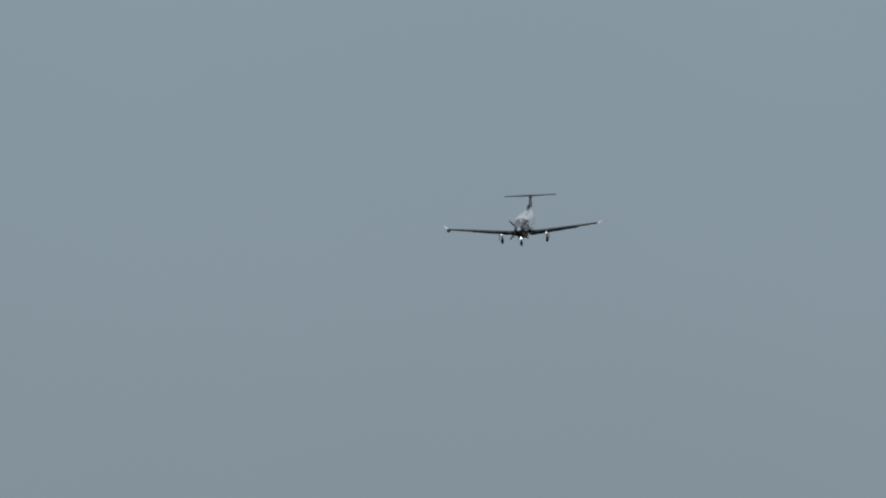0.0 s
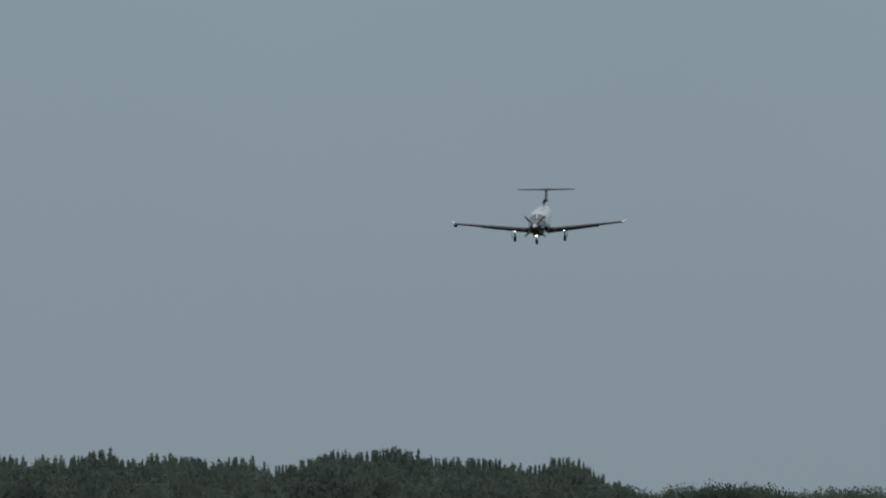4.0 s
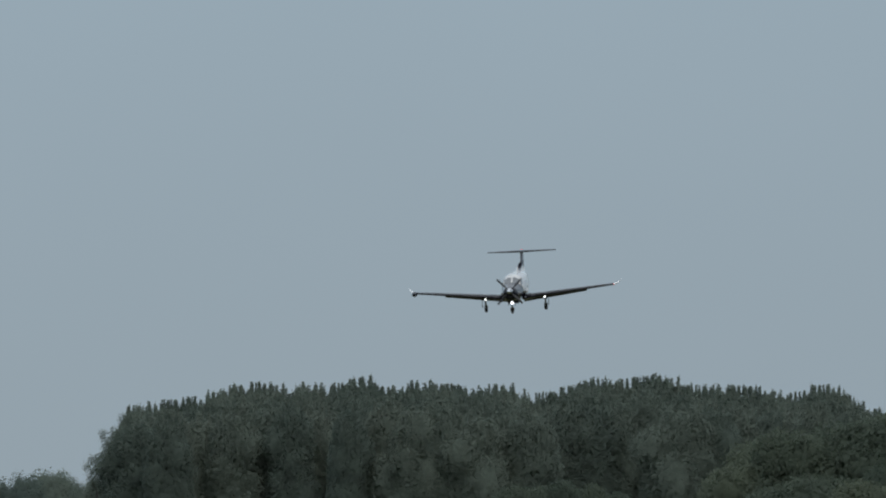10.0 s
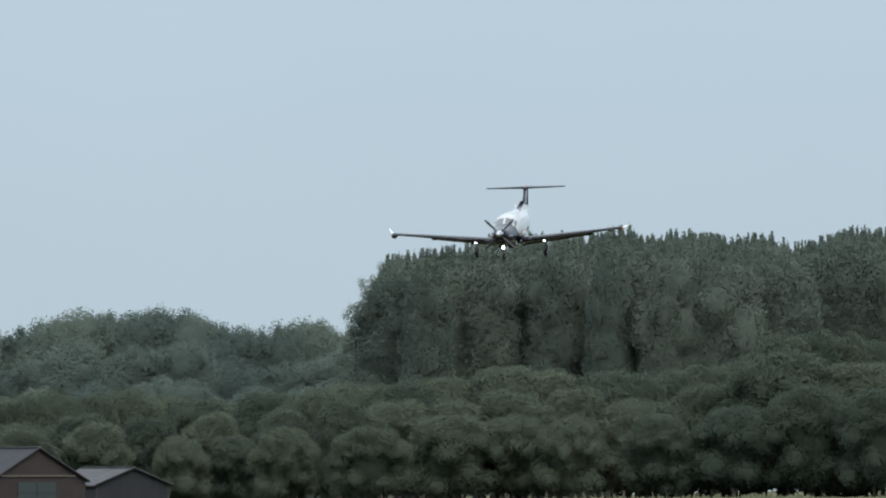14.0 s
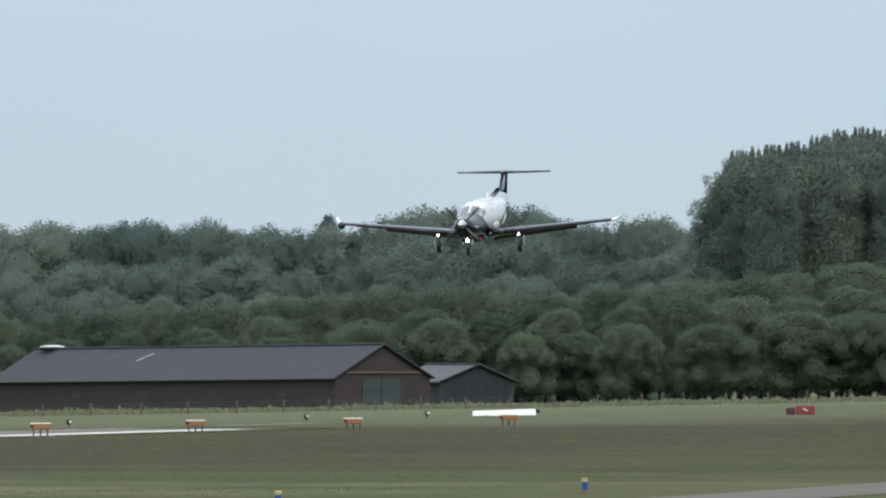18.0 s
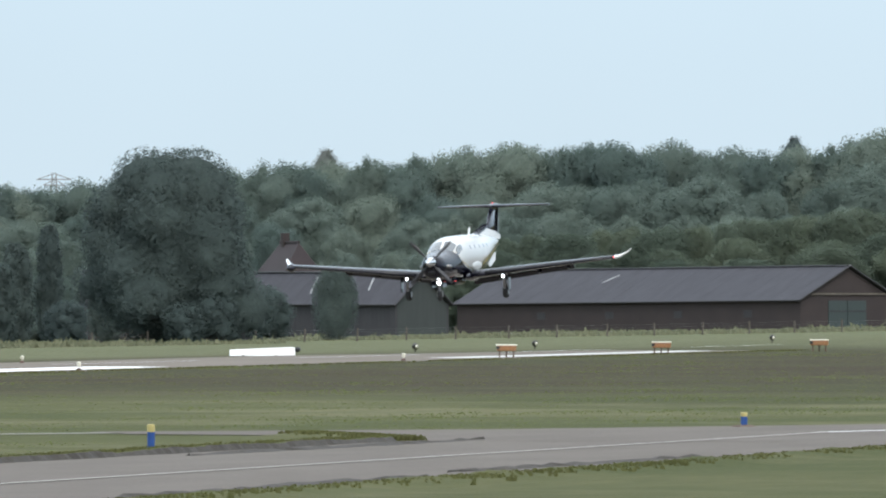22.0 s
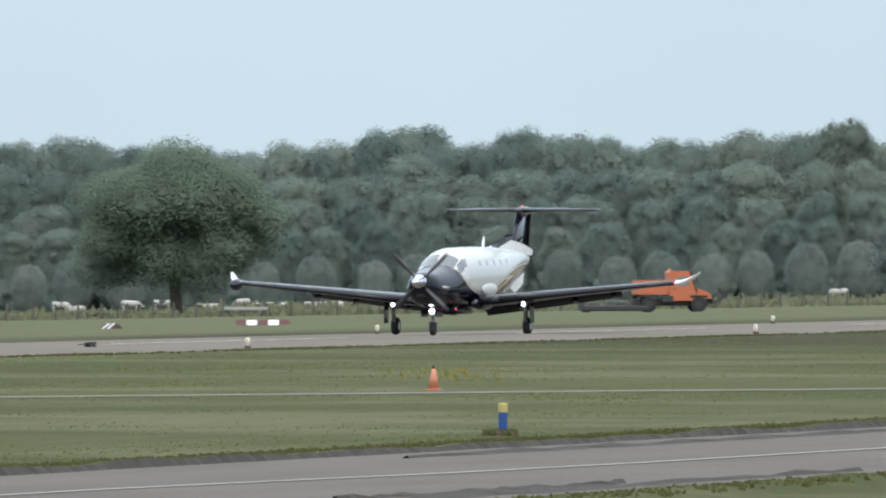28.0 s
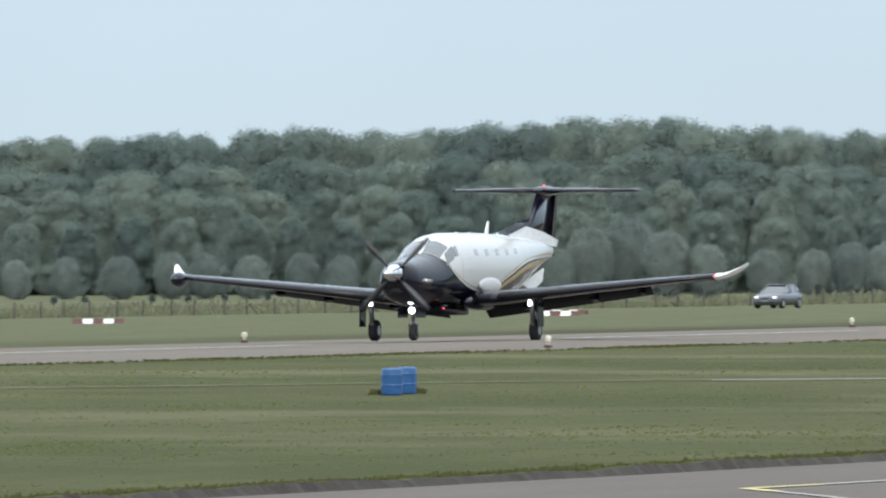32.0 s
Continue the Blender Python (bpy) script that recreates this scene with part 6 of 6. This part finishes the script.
def build_aircraft():
    plane = empty("aircraft", Matrix.Identity(4), "white and black-blue single-engined turboprop aircraft with gear and flaps down, landing", "aircraft")
    paint = livery()
    bm = BM()
    xs = [STATIONS[0][0] - (STATIONS[0][0] - STATIONS[-1][0]) * i / 150 for i in range(151)]
    loft(bm, [[fuselage_at(x, 2 * math.pi * k / 36) for k in range(36)] for x in xs])
    body = part("fuselage", bm, paint, plane, "white upper body with a glossy black-blue nose and gold stripes", True)
    part("belly_fairing", box(BM(), (1.1, 0, 0.86), (2.2, 0.86, 0.34), bevel=0.12), WING_DARK, plane, "dark belly fairing", True)
    for s in (1, -1):
        part("wing_root_fairing", ball(BM(), (0.15, s * 0.82, 1.04), (1.5, 0.24, 0.22), 20), paint, plane, "", True)
        part("wing_root_fillet", ball(BM(), (-0.4, s * 0.86, 1.5), (0.95, 0.055, 0.2), 20), plain("grey_white_paint", (0.5, 0.5, 0.49), 0.3), plane, "white fillet above the wing root", True)
    # glazing
    for s in (1, -1):
        part("windscreen", skin_patch(BM(), 2.98, 2.36, s * 0.05, s * 0.72, 0.012), GLASS_DARK, body, "dark windscreen pane")
        part("side_window", skin_patch(BM(), 2.86, 2.38, s * 0.78, s * 1.18, 0.012, skew=0.22), GLASS_DARK, body)
        part("side_window", skin_patch(BM(), 2.30, 2.05, s * 0.82, s * 1.16, 0.012, skew=0.12), GLASS_DARK, body)
        for i in range(5):
            x = 0.75 - i * 0.88
            part("cabin_window", skin_patch(BM(), x, x - 0.27, s * 1.04, s * 1.24, 0.004), GLASS_PALE, body)
    part("entry_door", skin_patch(BM(), 1.85, 1.22, 0.62, 1.95, 0.004, 5, 10), paint, body)
    # engine details
    part("chin_intake", ball(BM(), (4.82, 0, 1.34), (0.2, 0.26, 0.13), 14), plain("intake_black", (0.006, 0.006, 0.006), 0.7), body, "", True)
    for s in (1, -1):
        bm = BM()
        rod(bm, (4.42, s * 0.42, 1.60), (4.3, s * 0.58, 1.59), 0.085, 0.085, 14)
        rod(bm, (4.3, s * 0.58, 1.59), (4.05, s * 0.69, 1.57), 0.085, 0.075, 14)
        part("exhaust_stub", bm, EXHAUST, body, "heat-stained metal exhaust stub", True)
        part("cowl_inlet", ball(BM(), (4.86, s * 0.25, 1.78), (0.12, 0.07, 0.12), 10), RUBBER, body, "", True)
    bm = BM()
    prism(bm, [(-2.5, 2.84), (-2.78, 2.84), (-2.86, 3.22), (-2.75, 3.22)], 0.035)
    part("blade_antenna", bm, WHITE_PAINT, plane, "white blade antenna")
    for x in (0.0, -1.1, -3.5):
        part("small_antenna", prism(BM(), [(x, 2.84), (x - 0.16, 2.84), (x - 0.15, 2.92), (x - 0.06, 2.92)], 0.03), WHITE_PAINT, plane)
    part("belly_beacon", ball(BM(), (2.45, 0.5, 0.88), (0.035, 0.035, 0.03), 8), LAMP_RED, plane, "red flashing beacon", True)
    # wings
    for s in (1, -1):
        secs = [(0.6, 1.35, 2.25, 1.03, 0.14), (1.6, 1.27, 2.08, 1.12, 0.138), (4.0, 1.06, 1.68, 1.37, 0.125), (6.3, 0.87, 1.32, 1.59, 0.115), (7.5, 0.76, 1.12, 1.70, 0.11)]
        wing = part("wing", loft(BM(), [foil(s * y, le, c, z, t) for y, le, c, z, t in secs]), WING_DARK, plane, "dark wing with a grey leading edge", True)
        bm = BM()
        tips = [(7.5, 0.77, 1.13, 1.69, 0.125), (7.64, 0.64, 1.05, 1.72, 0.10), (7.78, 0.44, 0.92, 1.79, 0.085), (7.9, 0.2, 0.76, 1.88, 0.075), (7.98, -0.04, 0.58, 1.96, 0.06), (8.03, -0.22, 0.42, 2.02, 0.05), (8.06, -0.38, 0.22, 2.07, 0.04)]
        part("winglet", loft(bm, [foil(s * y, le, c, z, t) for y, le, c, z, t in tips]), WHITE_PAINT, plane, "white upturned winglet", True)
        bm = BM()
        edge = []
        for y, le, c, z, t in secs[1:]:
            ring = [(0.11, 0.655), (0.06, 0.53), (0.03, 0.385), (0.012, 0.25), (0.0, 0.0), (0.012, -0.14), (0.04, -0.24), (0.09, -0.35)]
            edge.append([Vector((le + 0.006 - u * c, s * y, z + (v + math.copysign(0.03, v)) * t * c)) for u, v in ring])
        part("leading_edge", loft(bm, edge), BOOT, wing, "grey rubber de-icing boot", True)
        bm = BM()
        fl = []
        for y, te, z, c in ((0.55, -0.80, 0.97, 0.60), (3.2, -0.68, 1.21, 0.42), (5.35, -0.52, 1.44, 0.32)):
            ca, sa = math.cos(0.58), math.sin(0.58)
            ring = [(0.10, 0.02), (0.02, 0.06), (-0.3 * c, 0.05), (-c, 0.0), (-0.3 * c, -0.04), (0.04, -0.03)]
            fl.append([Vector((te + x * ca - zz * sa * -1, s * y, z - 0.03 + x * sa + zz * ca)) for x, zz in ring])
        part("flap", loft(bm, fl), WING_DARK, plane, "dark flap lowered for landing")
        bm = BM()
        ail = [[Vector((te, s * y, z + 0.03)), Vector((te - 0.30, s * y, z)), Vector((te, s * y, z - 0.03))] for y, te, z in ((5.45, -0.46, 1.47), (7.4, -0.33, 1.68))]
        part("aileron", loft(bm, ail), WING_DARK, plane)
        for y, z in ((1.9, 0.93), (3.75, 1.13), (5.1, 1.28)):
            part("flap_fairing", ball(BM(), (-0.55, s * y, z), (0.42, 0.06, 0.10), 10), WING_DARK, plane, "", True)
        part("vortex_plate", box(BM(), (0.55, s * 6.45, 1.66), (0.5, 0.22, 0.03), bevel=0.01), WHITE_PAINT, wing, "small white plate on the wing")
        part("nav_lamp", ball(BM(), (0.74, s * 7.5, 1.71), (0.04, 0.035, 0.03), 8), LAMP_RED if s > 0 else glowing("green_lamp", (0.2, 0.7, 0.4), 0.6), plane, "", True)
    part("radar_pod", ball(BM(), (0.78, -7.55, 1.66), (0.42, 0.20, 0.20), 18), NAVY, plane, "black weather radar pod on the wing tip", True)
    # tail
    bm = BM()
    fin = []
    for z, le, te, t in ((2.5, -4.95, -8.05, 0.11), (3.2, -6.15, -8.25, 0.085), (4.0, -6.95, -8.5, 0.07)):
        c = le - te
        fin.append([Vector((le, 0, z)), Vector((le - 0.15 * c, t, z)), Vector((le - 0.5 * c, t * 1.1, z)), Vector((te, 0.01, z)), Vector((te, -0.01, z)), Vector((le - 0.5 * c, -t * 1.1, z)), Vector((le - 0.15 * c, -t, z))])
    part("fin", loft(bm, fin), NAVY, plane, "black-blue fin", True)
    bm = BM()
    prism(bm, [(-3.7, 2.80), (-5.6, 2.70), (-8.3, 2.55), (-8.42, 2.74), (-7.2, 2.95), (-5.65, 3.10)], 0.27)
    part("dorsal_fillet", bm, WHITE_PAINT, plane, "white dorsal fillet")
    part("dorsal_edge", prism(BM(), [(-3.5, 2.84), (-3.9, 2.82), (-5.75, 3.12), (-6.1, 3.28), (-5.6, 3.18)], 0.29), NAVY, plane)
    part("rudder", loft(BM(), [[Vector((te + 0.02, 0.05, z)), Vector((te - w, 0, z)), Vector((te + 0.02, -0.05, z))] for z, te, w in ((2.3, -8.05, 0.42), (3.97, -8.5, 0.34))]), NAVY, plane)
    part("tail_bullet", ball(BM(), (-7.75, 0, 4.06), (0.98, 0.14, 0.15), 16), NAVY, plane, "", True)
    for s in (1, -1):
        part("tailplane", loft(BM(), [foil(s * y, le, c, z, t) for y, le, c, z, t in ((0.04, -7.2, 1.2, 4.06, 0.11), (1.4, -7.34, 0.98, 4.065, 0.1), (2.55, -7.5, 0.74, 4.07, 0.09))]), WING_DARK, plane, "", True)
        part("tailplane_tip", ball(BM(), (-7.85, s * 2.55, 4.08), (0.45, 0.06, 0.05), 8), WING_DARK, plane, "", True)
    part("tail_beacon", ball(BM(), (-7.6, 0, 4.21), (0.05, 0.035, 0.03), 8), LAMP_RED, plane, "red flashing beacon", True)
    for s in (1, -1):
        part("ventral_strake", prism(BM(), [(-5.0, 1.55), (-6.9, 1.98), (-6.8, 1.62), (-5.8, 1.32)], 0.03, Matrix.Translation((0, s * 0.22, 0))), WHITE_PAINT, plane)
    # landing gear
    for s in (1, -1):
        y = s * 2.265
        leg = part("main_leg", rod(rod(BM(), (0.30, y, 1.1), (0.24, y, 0.48), 0.07, 0.06), (0.26, y, 0.5), (0.0, y, 0.29), 0.06, 0.05), STEEL, plane, "steel trailing-link leg", True)
        bm = BM()
        rod(bm, (0.12, y + s * 0.05, 0.95), (0.02, y, 0.42), 0.035, 0.035, 8)
        part("shock_strut", bm, CHROME, leg, "", True)
        tyre = BM()
        loft(tyre, [[Vector((math.cos(a) * r, y + w, 0.29 + math.sin(a) * r)) for a in [k * math.pi / 12 for k in range(24)]] for w, r in ((-0.115, 0.2), (-0.10, 0.26), (-0.05, 0.288), (0.05, 0.288), (0.10, 0.26), (0.115, 0.2))])
        wheel = part("main_tyre", tyre, RUBBER, leg, "black tyre", True)
        part("hub", rod(BM(), (0, y - 0.12, 0.29), (0, y + 0.12, 0.29), 0.13, 0.13, 14), STEEL, leg, "")
        part("gear_door", box(BM(), (0.3, y + s * 0.24, 0.72), (0.5, 0.03, 0.68), bevel=0.012), NAVY, plane, "dark gear door")
        part("landing_lamp", ball(BM(), (0.42, y - s * 0.02, 1.0), (0.04, 0.06, 0.06), 12), LAMP_WHITE, leg, "bright white landing lamp", True)
        part("lamp_housing", rod(BM(), (0.41, y, 1.0), (0.28, y, 1.0), 0.09, 0.05, 12), STEEL, leg)
    leg = part("nose_leg", rod(rod(BM(), (3.5, 0, 1.0), (3.48, 0, 0.5), 0.065, 0.055), (3.48, 0, 0.55), (3.44, 0.0, 0.42), 0.07, 0.05), STEEL, plane, "", True)
    for s in (1, -1):
        part("fork_arm", rod(BM(), (3.47, s * 0.12, 0.48), (3.44, s * 0.12, 0.2), 0.03, 0.03, 8), STEEL, leg)
    tyre = BM()
    loft(tyre, [[Vector((3.44 + math.cos(a) * r, w, 0.24 + math.sin(a) * r)) for a in [k * math.pi / 12 for k in range(24)]] for w, r in ((-0.085, 0.15), (-0.075, 0.2), (-0.03, 0.22), (0.03, 0.22), (0.075, 0.2), (0.085, 0.15))])
    part("nose_tyre", tyre, RUBBER, leg, "black tyre", True)
    part("taxi_lamp", ball(BM(), (3.60, 0, 0.82), (0.04, 0.088, 0.088), 12), LAMP_WHITE, leg, "bright white taxi lamp", True)
    for s in (1, -1):
        part("nose_gear_door", box(BM(), (3.6, s * 0.25, 0.78), (0.8, 0.025, 0.3), bevel=0.01), NAVY, plane)
    # propeller: spinner with four blades, turning
    bm = BM()
    loft(bm, [[Vector((x, r * math.cos(k * math.pi / 12), r * math.sin(k * math.pi / 12))) for k in range(24)] for x, r in ((-0.05, 0.27), (0.12, 0.255), (0.36, 0.20), (0.58, 0.115), (0.76, 0.02))])
    spinner = part("spinner", bm, CHROME, plane, "polished metal spinner with four blades", True)
    spinner.location = (5.0, 0, 1.79)
    for k in range(4):
        bm = BM()
        rings = []
        for r, c, tw in ((0.22, 0.10, 1.2), (0.4, 0.16, 0.9), (0.75, 0.19, 0.6), (1.1, 0.17, 0.42), (1.335, 0.10, 0.35)):
            t = 0.035 if r < 0.5 else 0.018
            ring = [(-c / 2, 0), (0, t), (c / 2, 0), (0, -t)]
            rings.append([Vector((u * math.sin(tw) + v * math.cos(tw), u * math.cos(tw) - v * math.sin(tw), r)) for u, v in ring])
        loft(bm, rings)
        bm.transform(Matrix.Rotation(k * math.pi / 2, 4, "X"))
        part("blade", bm, BLADE_GREY, spinner, "dark grey propeller blade", True)
    return plane, spinner


aircraft, propeller = build_aircraft()


# ---- what moves ----
def motions():
    # seconds, place across and along the runway, height of the wheels, yaw, pitch (nose down), bank
    FLIGHT = [
        (0, -128.01, 1538.94, 56.73, -0.96, 7.39, 2.42), (0.5, -127.99, 1519.81, 55.09, -1.27, 7.50, 1.56), (1, -128.00, 1500.35, 53.37, -1.30, 7.50, 1.04), (1.5, -128.01, 1480.89, 51.70, -1.28, 7.52, 0.74),
        (2, -128.00, 1461.99, 49.98, -1.19, 7.42, 0.82), (2.5, -128.01, 1442.34, 48.25, -0.78, 7.24, 1.02), (4.5, -127.96, 1364.77, 41.55, 0.64, 6.34, 0.49), (5, -127.99, 1344.88, 39.63, 0.89, 5.94, 0.67),
        (5.5, -127.99, 1324.09, 37.89, 1.27, 5.54, 0.96), (6, -128.01, 1302.88, 36.26, 1.64, 5.41, 0.89), (6.5, -128.00, 1283.29, 34.72, 1.69, 5.18, 0.44), (7, -128.02, 1263.94, 33.20, 1.59, 4.91, 0.38),
        (7.5, -127.98, 1246.60, 31.92, 1.50, 4.84, 0.77), (8, -128.01, 1227.84, 30.85, 1.67, 5.06, 1.55), (8.5, -127.96, 1210.62, 29.86, 1.75, 5.41, 2.09), (9, -127.98, 1191.78, 28.64, 1.77, 5.46, 2.51),
        (9.5, -127.99, 1172.44, 27.34, 1.63, 5.12, 2.65), (10, -128.02, 1152.28, 25.97, 1.70, 4.63, 2.64), (10.5, -128.00, 1132.85, 24.90, 1.92, 4.68, 2.52), (11, -128.00, 1112.19, 23.92, 1.84, 5.03, 2.04),
        (11.5, -127.97, 1093.24, 22.68, 1.34, 5.15, 1.58), (12, -128.02, 1072.52, 21.29, 0.77, 5.07, 1.12), (12.5, -128.01, 1053.63, 20.04, 0.26, 4.86, 1.18), (13, -128.01, 1034.36, 18.88, -0.39, 4.73, 1.68),
        (13.5, -127.98, 1015.47, 17.76, -0.78, 4.50, 1.80), (15.5, -128.00, 932.96, 13.37, -0.59, 3.93, 1.08), (16, -128.02, 911.74, 12.50, -0.53, 3.97, 0.90), (16.5, -128.00, 892.42, 11.71, -0.71, 3.87, 0.66),
        (17, -128.02, 872.06, 10.88, -1.18, 3.62, 0.38), (17.5, -128.00, 853.49, 9.98, -1.65, 3.51, 0.41), (18, -128.02, 834.39, 9.07, -1.87, 3.29, 0.84), (18.5, -128.00, 816.45, 8.33, -2.07, 3.39, 1.11),
        (19, -128.01, 797.33, 7.51, -2.14, 3.38, 1.55), (19.5, -127.99, 779.36, 6.64, -2.24, 3.08, 1.88), (20, -128.00, 760.30, 5.73, -2.09, 2.89, 1.68), (20.5, -127.99, 742.20, 4.88, -2.01, 2.65, 1.22),
        (21, -128.00, 723.35, 3.99, -2.19, 2.30, 0.92), (21.5, -127.99, 706.07, 3.24, -2.60, 2.16, 0.84), (22, -128.01, 687.91, 2.43, -2.71, 1.49, 1.70), (22.5, -128.00, 670.71, 1.78, -2.26, 0.75, 2.13),
        (23, -128.03, 652.04, 1.23, -1.50, 0.12, 1.66), (23.5, -128.03, 634.84, 0.82, -0.81, -0.52, 1.27), (24, -128.04, 617.08, 0.46, -0.31, -0.96, 1.44), (24.5, -128.05, 600.73, 0.16, -0.12, -1.10, 1.32),
        (26.5, -128.03, 537.85, -0.04, -1.30, -0.75, -0.09), (27, -128.03, 522.87, -0.04, -1.56, -0.49, 0.07), (27.5, -128.00, 508.52, -0.04, -1.56, 0.17, 0.04), (28, -128.00, 493.31, -0.04, -1.18, 0.39, 0.08),
        (28.5, -128.00, 479.44, -0.04, -0.85, 0.34, 0.13), (29, -128.01, 465.12, -0.04, -0.15, 0.26, 0.13), (29.5, -128.01, 452.20, -0.04, 0.02, 0.26, 0.15), (30, -128.03, 439.02, -0.04, -0.61, 0.08, -0.01),
        (30.5, -128.04, 426.81, -0.04, -1.14, 0.01, -0.09), (31, -128.07, 413.99, -0.04, -0.91, 0.09, 0.01), (31.5, -128.08, 402.54, -0.04, -0.55, -0.11, 0.12), (32, -128.07, 390.63, -0.04, -0.40, -0.34, 0.20),
    ]
    walk(aircraft, [(t, pose(x, y, z, bank, pitch, -90 + yaw)) for t, x, y, z, yaw, pitch, bank in FLIGHT])
    walk(propeller, [(i / 30.0, pose(5.0, 0, 1.79, 45 - 18.0 * i)) for i in range(-3, 966)])
    # the tractor creeps along the far grass, side on
    rows = []
    for t, deg in ((0, 16.9), (10, 15.8), (26.5, 13.965), (27, 13.905), (28.0, 13.79), (29.0, 13.66), (32, 13.3)):
        x, y = polar(deg, 995)
        rows.append((t, pose(x, y, ground_z(x), 0, 0, 14 + 8)))
    walk(mowing_tractor, rows)
    # the crow sits on the runway, then flaps up and away
    rows = []
    for t, deg, d, z, tilt in ((0, 15.93, 450, 0.08, 0), (27.9, 15.93, 450, 0.08, 0), (28.2, 15.93, 452, 0.08, -8), (28.5, 15.915, 455, 0.1, -14), (29.2, 15.56, 475, 1.05, -55), (30, 15.11, 500, 2.33, -58), (32, 13.9, 560, 5.0, -30)):
        x, y = polar(deg, d)
        rows.append((t, pose(x, y, z + 0.012, 38 if t > 29 else 0, tilt, 40 if t < 28 else 95)))
    walk(bird, rows)
    for s, w in zip((1, -1), bird_wings):
        beat = [(0, pose(0.02, s * 0.05, 0.04, s * -62)), (27.9, pose(0.02, s * 0.05, 0.04, s * -62))]
        beat += [(28.05 + 0.15 * i, pose(0.02, s * 0.05, 0.04, s * (18 if i % 2 else -34))) for i in range(27)]
        walk(w, beat)


motions()
